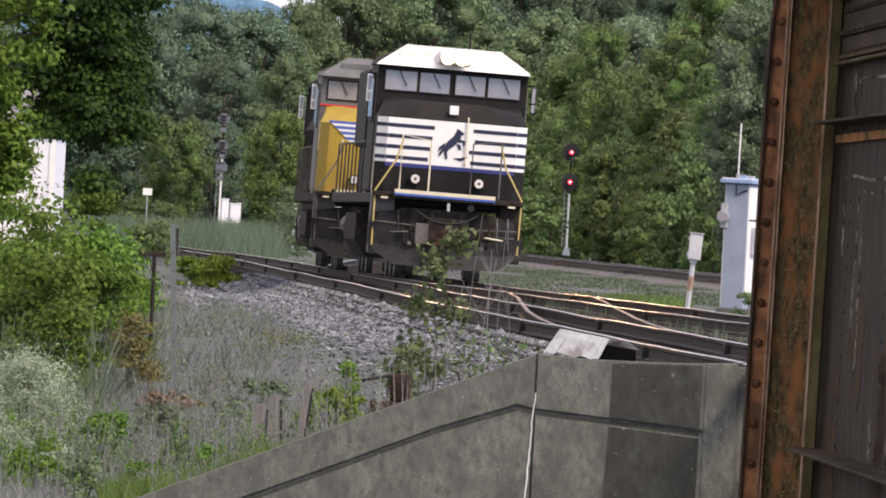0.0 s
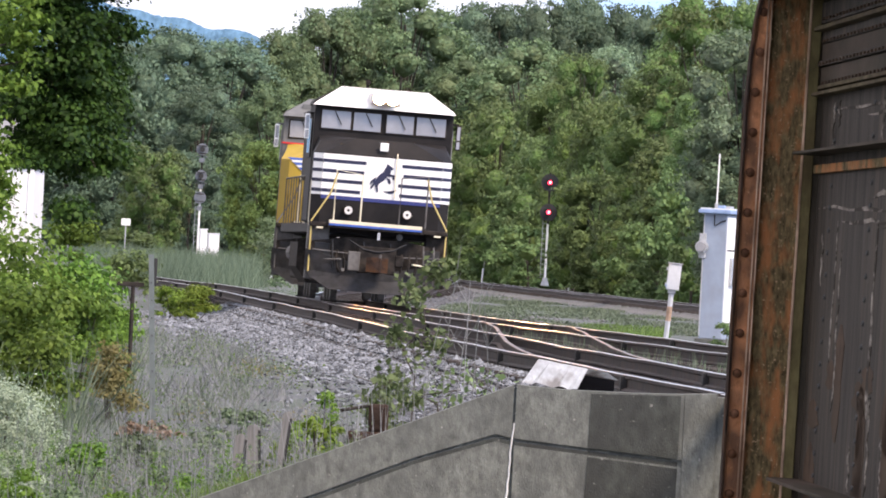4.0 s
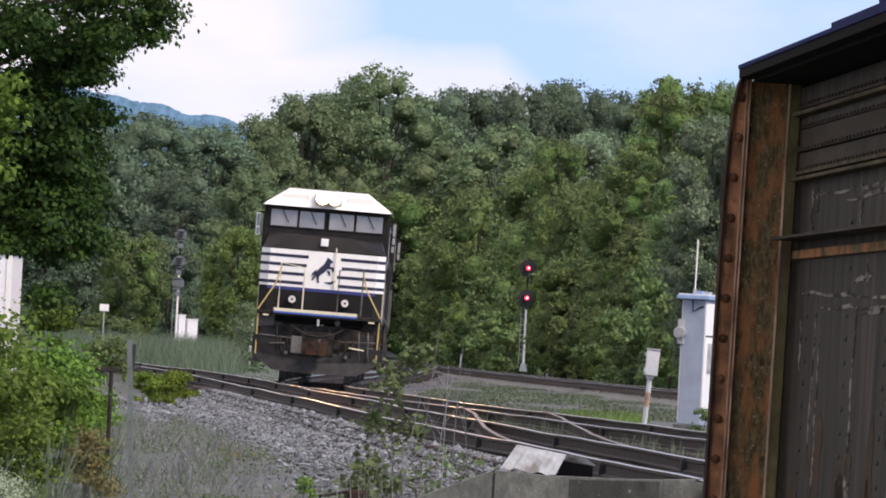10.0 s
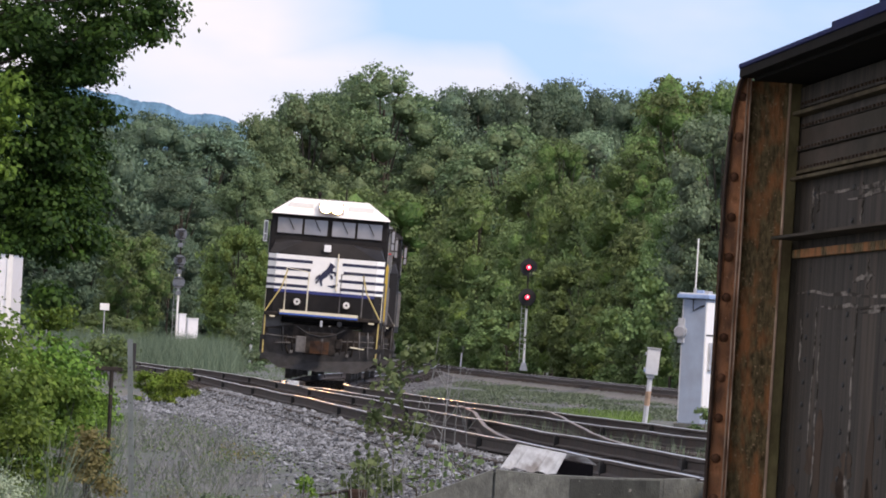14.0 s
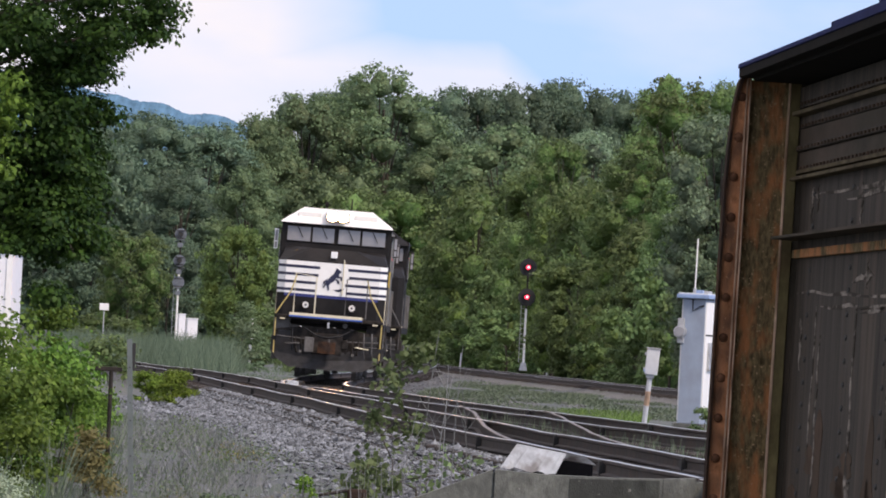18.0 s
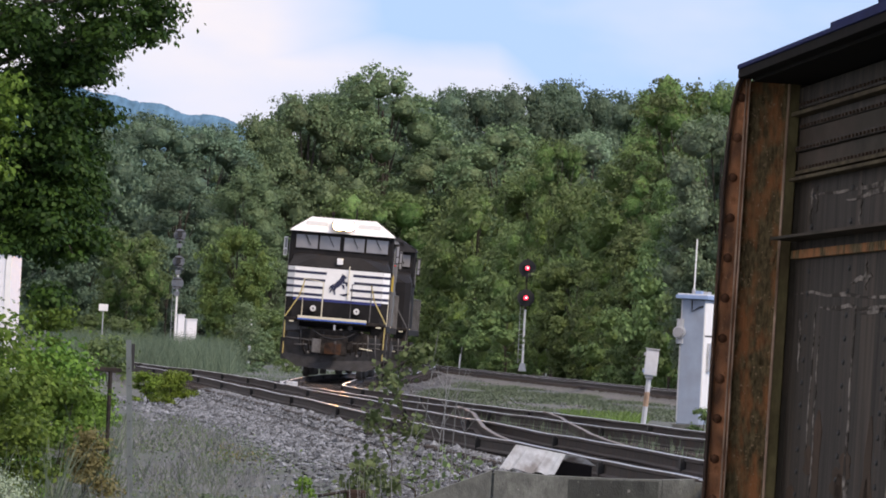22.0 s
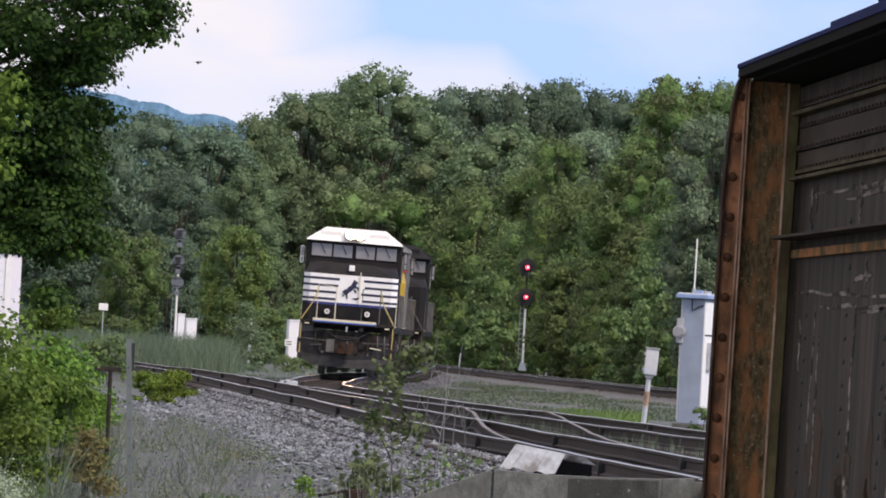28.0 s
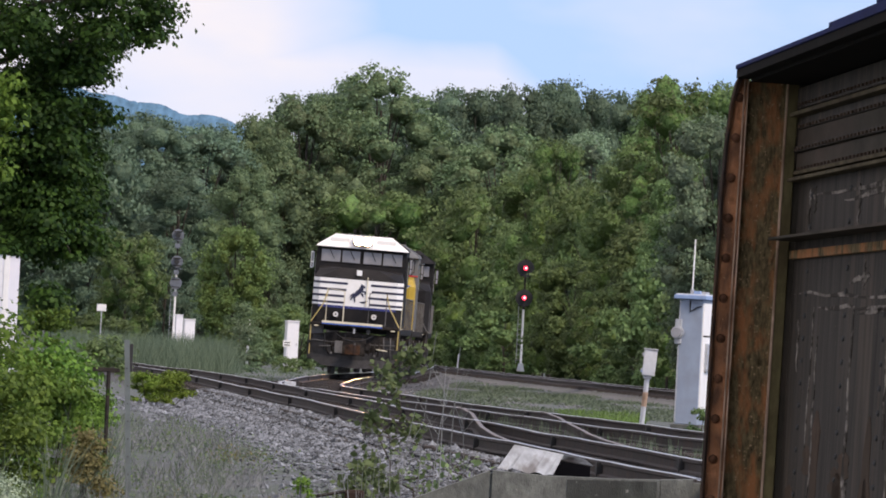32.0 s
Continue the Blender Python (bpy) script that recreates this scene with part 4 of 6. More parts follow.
    # nose
    ns = prism([(-1.5, 2.7), (-1.5, 1.05), (-1.30, 0.86), (1.30, 0.86), (1.5, 1.05), (1.5, 2.7)], "z", 1.70, 3.22)
    nose = P("nose", ns, c["nose"])
    bm = bmesh.new()
    lo = [bm.verts.new(p) for p in ((-1.5, 1.05, 3.22), (-1.30, 0.86, 3.22), (1.30, 0.86, 3.22), (1.5, 1.05, 3.22), (1.5, 2.7, 3.22), (-1.5, 2.7, 3.22))]
    hi = [bm.verts.new(p) for p in ((-1.38, 1.45, 3.46), (-0.62, 1.1, 3.58), (0.62, 1.1, 3.58), (1.38, 1.45, 3.46), (1.38, 2.7, 3.62), (-1.38, 2.7, 3.62))]
    for i in range(6):
        bm.faces.new((lo[i], lo[(i + 1) % 6], hi[(i + 1) % 6], hi[i]))
    bm.faces.new(hi)
    bmesh.ops.recalc_face_normals(bm, faces=bm.faces)
    P("nose_top", bm, c.get("top", c["nose"]), "", nose)
    if c["band"]:
        P("white_band", box(-1.30, 1.30, 0.848, 0.866, 2.30, 3.20), "white", "white painted nose band", nose)
        for sx in (-1, 1):
            cor = prism([(sx * 1.305, 0.852), (sx * 1.508, 1.045), (sx * 1.508, 1.065), (sx * 1.30, 0.87)], "z", 2.30, 3.20)
            P("band_return", cor, "white", "", nose)
            for k in range(4):
                z = 3.085 - k * 0.215
                x0, x1 = (0.42, 1.30) if sx > 0 else (-1.30, -0.36 + (-0.03 * k))
                if sx > 0:
                    x0 += 0.07 * (k % 2) - 0.03 * k
                P("stripe", box(x0, x1, 0.842, 0.85, z - 0.075, z + 0.0), "navy", "dark blue stripe", nose)
                P("stripe", prism([(sx * 1.31, 0.85), (sx * 1.512, 1.043), (sx * 1.512, 1.06), (sx * 1.31, 0.86)], "z", z - 0.075, z), "navy", "", nose)
        # rearing animal emblem in plain shapes: trunk, neck, head, legs, tail
        emb = bmesh.new()
        tilt = radians(48)
        trunk = [(0.0 + 0.19 * math.cos(a) * math.cos(tilt) - 0.080 * math.sin(a) * math.sin(tilt),
                  2.775 + 0.19 * math.cos(a) * math.sin(tilt) + 0.080 * math.sin(a) * math.cos(tilt)) for a in np.linspace(0, 2 * math.pi, 14, endpoint=False)]
        for q, shape in enumerate((trunk, [(0.02, 2.90), (0.17, 2.80), (0.19, 2.98), (0.13, 3.04), (0.08, 3.02)],
                                   [(0.08, 3.07), (0.13, 3.06), (0.24, 2.98), (0.21, 2.94), (0.10, 2.97)],
                                   [(0.12, 2.86), (0.27, 2.84), (0.27, 2.74), (0.23, 2.73), (0.22, 2.80), (0.12, 2.79)],
                                   [(0.09, 2.77), (0.18, 2.75), (0.20, 2.65), (0.15, 2.65), (0.13, 2.70)],
                                   [(-0.14, 2.74), (-0.02, 2.68), (-0.08, 2.58), (-0.06, 2.45), (-0.10, 2.45), (-0.14, 2.58)],
                                   [(-0.16, 2.72), (-0.10, 2.66), (-0.17, 2.58), (-0.21, 2.50), (-0.25, 2.53), (-0.19, 2.62)],
                                   [(-0.12, 2.78), (-0.16, 2.68), (-0.25, 2.59), (-0.24, 2.68)])):
            prism(shape, "y", 0.844 - 0.003 * q, 0.849, emb)
        P("emblem", emb, "navy", "dark emblem on the white band", nose)
        P("blue_line", box(-1.30, 1.30, 0.848, 0.866, 2.22, 2.298), "deepblue", "deep blue line under the white band", nose)
        P("emblem_ring", prism([(0.05, 2.47), (0.20, 2.42), (0.32, 2.47), (0.34, 2.53), (0.2, 2.49)], "y", 0.838, 0.848), "navy", "", nose)
    elif scheme == "yellow":
        for sx in (-1, 1):
            for k in range(4):
                w = 0.95 - 0.13 * k
                z = 3.27 - k * 0.115
                P("wing_stripe", prism([(sx * 0.40, z), (sx * (0.40 + w), z), (sx * (0.40 + w - 0.08), z - 0.055), (sx * 0.40, z - 0.055)], "y", 0.84, 0.855), "blue", "blue wing stripe", nose)
                P("wing_white", prism([(sx * 0.40, z - 0.056), (sx * (0.40 + w - 0.08), z - 0.056), (sx * (0.40 + w - 0.14), z - 0.108), (sx * 0.40, z - 0.108)], "y", 0.842, 0.855), "white", "", nose)
        P("red_line", box(-1.53, 1.53, 2.32, 2.345, 3.60, 3.635), "red", "red dividing line", nose)
    P("nose_lamp", box(-0.09, 0.09, 0.84, 0.90, 3.34, 3.52, 0.01), "lens", "small pale number box", nose)
    P("nose_door", box(-0.42, -0.40, 0.83, 0.85, 1.75, 2.28), "grime", "", nose)
    # ditch lights
    for x, m in ((-0.68, "ditch"), (0.60, "ditch")):
        h = P("ditch_light", disc(x, 0.62, 2.0, 0.115, 0.24), "grime", "round ditch lamp housing")
        ln = P("lens", disc(x, 0.60, 2.0, 0.088, 0.03), m if lead else "lens", "round glass lamp lens", h)
        P("bulb", disc(x, 0.594, 2.0, 0.03, 0.01), "joint", "", h)
    # cab
    P("cab", box(-1.52, 1.52, 2.35, 5.3, 1.70, 4.28, 0.03), c["cab"])
    roof = prism([(-1.56, 4.27), (1.56, 4.27), (1.50, 4.38), (0.92, 4.71), (-0.92, 4.71), (-1.50, 4.38)], "y", 2.9, 5.35)
    P("cab_roof", roof, c["cab"])
    bm = bmesh.new()
    e = [bm.verts.new(p) for p in ((-1.56, 2.15, 4.26), (1.56, 2.15, 4.26), (1.50, 2.25, 4.33), (0.95, 2.92, 4.715), (-0.95, 2.92, 4.715), (-1.50, 2.25, 4.33),
                                   (-1.56, 2.95, 4.26), (1.56, 2.95, 4.26))]
    for f in ((0, 1, 2, 5), (5, 2, 3, 4), (0, 5, 4, 6), (1, 7, 3, 2), (0, 6, 7, 1), (4, 3, 7, 6)):
        bm.faces.new([e[i] for i in f])
    bmesh.ops.recalc_face_normals(bm, faces=bm.faces)
    P("roof_brow", bm, c["roof"], "sloping front of the cab roof, glare white on the leader")
    for x0, x1 in ((-1.36, -0.72), (-0.66, -0.06), (0.06, 0.66), (0.72, 1.36)):
        wd = P("windscreen", box(x0, x1, 2.31, 2.345, 3.76, 4.16, 0.01), "glass", "windscreen with its sky sheen put in as grey")
        P("gasket", box(x0 - 0.03, x1 + 0.03, 2.33, 2.352, 3.73, 4.19, 0.004), "grime", "", wd)
    for x in (-1.04, -0.36, 0.36, 1.04):
        P("wiper", tube([(x - 0.05, 2.29, 4.17), (x + 0.12, 2.28, 3.86)], 0.012, 4), "joint")
    P("nose_grab_iron", tube([(0.30, 0.84, 3.30), (0.30, 0.80, 3.28), (0.30, 0.80, 2.36), (0.30, 0.84, 2.34)], 0.016, 5), "straw_paint")
    P("roof_antenna", tube([(0.35, 3.6, 4.70), (0.35, 3.6, 5.05)], 0.02, 5), "grime")
    P("air_horn", tube([(-0.35, 3.9, 4.86), (-0.35, 4.3, 4.84)], 0.06, 8, r1=0.03), "grime")
    P("horn_bracket", box(-0.38, -0.32, 4.05, 4.15, 4.70, 4.86), "grime")
    for sx in (-1, 1):
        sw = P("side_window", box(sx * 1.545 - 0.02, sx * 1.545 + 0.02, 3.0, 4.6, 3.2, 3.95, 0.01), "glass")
        P("window_frame", box(sx * 1.535 - 0.015, sx * 1.535 + 0.015, 2.9, 4.7, 3.1, 4.05, 0.01), c["cab"], "", sw)
        mr = P("mirror", box(sx * 1.66 - 0.055, sx * 1.66 + 0.055, 2.5, 2.54, 3.50, 4.05, 0.01), "white" if sx < 0 else "grime", "framed side mirror")
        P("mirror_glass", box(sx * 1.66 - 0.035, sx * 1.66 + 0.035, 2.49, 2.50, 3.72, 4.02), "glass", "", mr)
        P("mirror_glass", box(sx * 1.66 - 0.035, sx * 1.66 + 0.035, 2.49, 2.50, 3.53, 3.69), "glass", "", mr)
    # glare white on the lead, so lamps and housing read as one blaze
    hl = P("headlight_housing", box(-0.34, 0.34, 2.22, 2.7, 4.37, 4.63, 0.03), c["roof"])
    for x in (-0.15, 0.15):
        P("headlight", disc(x, 2.20, 4.50, 0.125, 0.04, seg=24), "headlight" if lead else "lens", "blazing lit headlight" if lead else "", hl)
        # shroud added to keep the lamp's light off nose and platform
        P("headlight_shroud", ring(x, 1.98, 2.24, 4.50, 0.128, 0.142), "roofwhite" if lead else "grime", "short round shroud of the headlight", hl)
    for sx in (-1, 1):
        P("number_board", box(sx * 0.78 - 0.32, sx * 0.78 + 0.32, 2.46, 2.54, 4.45, 4.58, 0.01), c["roof"])
    # hood, roof gear and grilles
    P("hood", box(-0.98, 0.98, 5.3, 20.6, 1.68, 4.38, 0.08), c["hood"])
    for y0, y1, w in ((6.0, 9.0, 1.04), (15.4, 20.2, 1.12)):
        P("radiator" if y0 > 10 else "inverter_cabinet", box(-w, w, y0, y1, 2.7 if y0 > 10 else 1.7, 4.35, 0.06), c["hood"])
    for y in (16.8, 18.9):
        P("fan", disc(0, y, 4.36, 0.62, 0.16, "z", 20), "grime")
    P("horn", box(-0.3, 0.1, 9.6, 10.0, 4.38, 4.56, 0.03), "grime")
    # handrails
    for sx in (-1, 1):
        y = 0.40
        hr = rod(t, "handrail", [(sx * 1.46, y, 0.62), (sx * 1.47, y, 1.72), (sx * 1.10, y, 2.35), (sx * 0.98, y, 2.80)], "railyellow" if lead else "dust", 0.021, "yellow corner handrail" if lead else "")
        rod(t, "handrail", [(sx * 1.0, y, 1.72), (sx * 1.0, y, 2.86), (sx * 0.42, y, 2.78), (sx * 0.42, y, 1.74)], "dust" if sx > 0 else "straw_paint", 0.022, "front platform rail")
        rod(t, "stanchion", [(sx * 1.40, 1.4, 0.7), (sx * 1.50, 1.4, 1.75), (sx * 1.50, 1.4, 2.6)], "straw_paint" if lead else "dust", 0.02)
        for k in range(9):
            yy = 5.6 + k * 1.75
            rod(t, "stanchion", [(sx * 1.46, yy, 1.66), (sx * 1.46, yy, 2.72)], "straw_paint" if k == 0 else "dust", 0.02)
        rod(t, "side_rail", [(sx * 1.46, 5.6, 2.72), (sx * 1.46, 19.6, 2.72)], "dust", 0.02)
        P("sun_shade", box(sx * 1.56 - 0.12, sx * 1.56 + 0.12, 2.9, 4.7, 4.06, 4.09, 0.005), c["cab"])
    # tank and trucks
    P("fuel_tank", prism([(-1.45, 1.25), (-1.45, 0.7), (-1.2, 0.35), (1.2, 0.35), (1.45, 0.7), (1.45, 1.25)], "y", 8.6, 13.8), "grime")
    for sx in (-1, 1):
        P("air_reservoir", tube([(sx * 1.25, 13.9, 1.0), (sx * 1.25, 16.0, 1.0)], 0.22, 12), "dust")
    for y0 in (2.3, 15.2):
        tr = P("truck", box(-1.2, -1.02, y0, y0 + 4.6, 0.42, 0.86, 0.04), "grime", "six wheel truck frame")
        P("side_frame", box(1.02, 1.2, y0, y0 + 4.6, 0.42, 0.86, 0.04), "grime", "", tr)
        for k in range(3):
            yy = y0 + 0.55 + k * 1.75
            for sx in (-1, 1):
                P("wheel", tube([(sx * 0.72, yy, 0.52), (sx * 0.86, yy, 0.52)], 0.53, 20), "dust", "", tr)
            P("axle", tube([(-0.8, yy, 0.52), (0.8, yy, 0.52)], 0.1, 8), "grime", "", tr)
    return t


lead_unit = make_locomotive("locomotive", "black freight locomotive with white striped nose and lit headlight", "lead")
second_unit = make_locomotive("locomotive", "yellow and grey freight locomotive coupled behind the leader", "yellow")
third_unit = make_locomotive("locomotive", "black freight locomotive third in the consist", "dark")
for u in (lead_unit, second_unit, third_unit):
    tagged(u, group="coupled locomotives")


# ---- trees and shrubs ----
def crown_points(rng, lobes, n, flat=0.85, jitter=0.12):
    """Leaf places and outward normals on a set of lobes (x, y, z, r)."""
    lobes = np.asarray(lobes, float)
    wts = lobes[:, 3] ** 2
    idx = rng.choice(len(lobes), n, p=wts / wts.sum())
    nr = rng.normal(size=(n, 3))
    nr /= np.linalg.norm(nr, axis=1)[:, None]
    low = nr[:, 2] < -0.15
    nr[low, 2] *= -0.7
    lb = lobes[idx]
    rad = lb[:, 3:4] * (1 + rng.normal(size=(n, 1)) * jitter - (rng.random((n, 1)) < 0.25) * rng.uniform(0, 0.5, (n, 1)))
    p = lb[:, :3] + nr * rad * np.array([1, 1, flat])
    return p, nr


def billow_lobes(rng, h, w, base, mains):
    """A crown of many uneven boughs, each set with small tufts on its outer side; returns boughs and tufts."""
    zc, az, ax = h * (base + (1 - base) * 0.5), h * (1 - base) * 0.5, w * 0.5
    big, tufts = [], []
    for i in range(mains):
        k = 1 - 2 * (i + 0.5) / mains
        a = i * 2.399963 + rng.uniform(-0.6, 0.6)
        q = max(0.0, 1 - k * k) ** 0.36
        f = rng.uniform(0.55, 0.84)
        rad = w * rng.uniform(0.10, 0.185)
        cz = zc + k * az * rng.uniform(0.78, 1.0)
        c = (math.cos(a) * q * ax * f, math.sin(a) * q * ax * f, max(rad * 0.6, min(cz, h - rad)), rad)
        big.append(c)
        out = np.array([math.cos(a) * q, math.sin(a) * q, k * 0.6 + 0.55])
        for j in range(13):
            d = rng.normal(size=3) + out * 0.9
            d /= np.linalg.norm(d)
            r = rad * rng.uniform(0.16, 0.46)
            s = rad * rng.uniform(0.72, 1.22)
            tufts.append((c[0] + d[0] * s, c[1] + d[1] * s, min(h - r * 0.4, max(0.1, c[2] + d[2] * s * 0.85)), r))
    return big, tufts


def make_tree(name, seed, h, w, n, size, leaf, label, group="wooded bank", base=0.02, mains=24, category="tree"):
    rng = np.random.default_rng(seed)
    t = tagged(empty(name), label, category, group)
    bm = tube([(0, 0, -0.5), (0.1, 0, h * 0.25), (-0.1, 0.1, h * 0.55), (0.05, 0, h * 0.85)], h * 0.016, 7, r1=h * 0.004)
    part("trunk", bm, M["bark"], t)
    boughs, lobes = billow_lobes(rng, h, w, base, mains)
    for lx, ly, lz, lr in boughs[:9]:
        part("limb", tube([(0, 0, max(0.2, lz * 0.55)), (lx * 0.5, ly * 0.5, lz * 0.8), (lx, ly, lz)], h * 0.005, 5, r1=h * 0.0015), M["bark"], t)
    p, nr = crown_points(rng, lobes, int(n * 0.72), jitter=0.3)
    p2, nr2 = crown_points(rng, boughs, n - int(n * 0.72), jitter=0.14)
    p, nr = np.concatenate([p, p2]), np.concatenate([nr, nr2])
    p[:, 2] = np.maximum(p[:, 2], 0.05)
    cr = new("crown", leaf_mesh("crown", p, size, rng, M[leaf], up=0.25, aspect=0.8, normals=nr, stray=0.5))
    cr.parent = t
    # dense inner foliage of the boughs
    bg = np.array(boughs)
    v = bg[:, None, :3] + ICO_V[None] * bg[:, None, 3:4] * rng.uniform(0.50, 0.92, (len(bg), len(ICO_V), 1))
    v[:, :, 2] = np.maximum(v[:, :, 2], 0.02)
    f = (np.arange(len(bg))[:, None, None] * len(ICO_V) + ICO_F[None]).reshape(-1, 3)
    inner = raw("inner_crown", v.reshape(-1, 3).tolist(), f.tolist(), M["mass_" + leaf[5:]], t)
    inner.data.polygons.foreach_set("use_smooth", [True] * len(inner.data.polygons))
    return t


def place(ob, spots):
    """First spot takes the thing itself, the others get copies: (x, y, scale xy, scale z, turn)."""
    made = []
    for i, (x, y, sx, sz, turn) in enumerate(spots):
        m = Matrix.Translation((x, y, ground_z(x, y) - 0.05)) @ Matrix.Rotation(radians(turn), 4, 'Z') @ Matrix.Diagonal((sx, sx, sz, 1))
        made.append((ob, m) if i == 0 else (copy_thing(ob, m), None))
    for o, m in made:
        if m is not None:
            o.matrix_basis = m


SKYLINE = smooth_line([(-900, 345), (-735, 346), (-546, 371), (-465, 365), (-356, 378), (-278, 402), (-201, 452), (-71, 482), (2, 437), (102, 455), (201, 465),
                       (303, 445), (360, 472), (489, 495), (600, 505), (900, 515)])


def build_forest():
    rng = random.Random(11)
    text = {"far": "tall leafy broadleaf tree on the wooded bank", "blue": "tall dark blue green broadleaf tree in the wood", "grey": "tall grey green broadleaf tree in the wood",
            "warm": "yellow green leafy tree on the wooded bank", "pale": "silvery pale leaved tree on the wooded bank"}
    kinds = {(key, tall): [[make_tree("tree", 20 + 7 * i + 31 * j, 20.0 if tall else 11.0, 9.0 if tall else 8.0, 17500 if tall else 11500, 0.225, "leaf_" + key, text[key], mains=58 if tall else 40), []] for j in range(count)]
             for i, (key, tall, count) in enumerate((("far", True, 2), ("far", False, 2), ("blue", True, 2), ("blue", False, 1), ("grey", True, 2), ("grey", False, 1), ("warm", False, 2), ("pale", True, 1)))}

    def plant(key, x, y, top, wide):
        high = top - ground_z(x, y)
        tall = key == "pale" or (high > wide * 1.75 and key != "warm")
        row = kinds[key, tall]
        row[rng.randrange(len(row))][1].append((x, y, wide / (9.0 if tall else 8.0), high / (20.0 if tall else 11.0), rng.uniform(0, 360)))
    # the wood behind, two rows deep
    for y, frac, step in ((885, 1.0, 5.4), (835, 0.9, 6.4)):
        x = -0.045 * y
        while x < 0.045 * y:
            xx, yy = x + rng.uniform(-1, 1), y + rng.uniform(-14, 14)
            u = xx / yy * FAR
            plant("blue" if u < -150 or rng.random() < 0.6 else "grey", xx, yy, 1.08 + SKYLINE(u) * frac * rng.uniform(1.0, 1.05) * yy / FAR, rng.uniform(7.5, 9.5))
            x += step * rng.uniform(0.8, 1.15)
    # single trees of the bank: kind, bearing, crown height (both as slopes times FAR), crown width likewise, distance
    for key, u, v, w, y in (
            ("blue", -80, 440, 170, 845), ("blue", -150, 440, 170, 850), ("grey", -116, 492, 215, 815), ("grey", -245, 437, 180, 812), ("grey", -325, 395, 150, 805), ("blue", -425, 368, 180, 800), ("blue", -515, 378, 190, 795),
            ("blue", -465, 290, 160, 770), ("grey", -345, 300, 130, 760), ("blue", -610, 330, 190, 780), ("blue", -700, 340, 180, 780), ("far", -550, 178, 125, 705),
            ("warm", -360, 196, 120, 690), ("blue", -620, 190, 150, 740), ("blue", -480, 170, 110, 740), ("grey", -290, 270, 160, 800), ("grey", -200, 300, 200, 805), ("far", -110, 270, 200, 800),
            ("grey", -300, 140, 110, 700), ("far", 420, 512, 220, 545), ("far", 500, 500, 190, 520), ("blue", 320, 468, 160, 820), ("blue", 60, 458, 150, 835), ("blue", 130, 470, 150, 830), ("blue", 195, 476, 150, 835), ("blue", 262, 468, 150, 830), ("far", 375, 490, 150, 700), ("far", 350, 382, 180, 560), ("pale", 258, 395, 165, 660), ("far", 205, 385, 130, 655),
            ("pale", 488, 436, 190, 436), ("pale", 496, 290, 150, 428), ("grey", 105, 400, 200, 800), ("grey", 5, 365, 190, 805), ("far", 185, 350, 180, 700), ("far", 65, 290, 180, 735),
            ("far", 285, 300, 190, 600), ("far", 165, 228, 180, 690), ("warm", 40, 208, 140, 745), ("far", 385, 232, 170, 500), ("far", 245, 165, 150, 560), ("warm", 308, 90, 110, 480),
            ("far", 120, 140, 130, 690), ("far", 350, 150, 130, 470), ("far", -10, 160, 130, 770), ("warm", 215, 260, 130, 640), ("warm", 330, 200, 120, 545), ("far", 430, 330, 150, 480)):
        x = u / FAR * y
        while far_x(y) - 6 < x < far_x(y) + 3.4 and y < 800:
            y += 8
            x = u / FAR * y
        plant(key, x, y, 1.08 + v * y / FAR, w * 1.12 * y / FAR)
    for rows in kinds.values():
        for k in rows:
            if k[1]:
                place(k[0], k[1])
    # shrubs along the foot of the bank
    sh = [make_tree("shrub", 80 + i, 4.0, 4.2, 4500, 0.15, leaf, "leafy green shrub at the foot of the bank", "bank shrubs", base=0.02, mains=12, category="shrub")
          for i, leaf in enumerate(("leaf_far", "leaf_far", "leaf_warm", "leaf_grey"))]
    spots = [[], [], [], []]
    y = 372.0
    while y < 740:
        for off in (3.6, 6.2):
            xx = far_x(y) + off + rng.uniform(-0.5, 0.8)
            if (0.003 < xx / y < 0.0135 and y < 650) or (-0.0190 < xx / y < -0.0070 and y < 590):
                continue
            spots[rng.choice((0, 0, 1, 1, 2))].append((xx, y + rng.uniform(-6, 6), rng.uniform(0.8, 1.3), rng.uniform(0.7, 1.5) * (1.5 if off > 5 else 1), rng.uniform(0, 360)))
        y += 15
    for i in range(16):
        yy = rng.uniform(520, 640)
        sl = rng.uniform(-0.030, -0.0085)
        if -0.0285 < sl < -0.0175 or (sl > -0.0190 and yy < 580):
            continue
        spots[rng.choice((0, 1, 3))].append((sl * yy, yy, rng.uniform(0.7, 1.2), rng.uniform(0.5, 1.0), rng.uniform(0, 360)))
    for o, s in zip(sh, spots):
        if s:
            place(o, s)


build_forest()


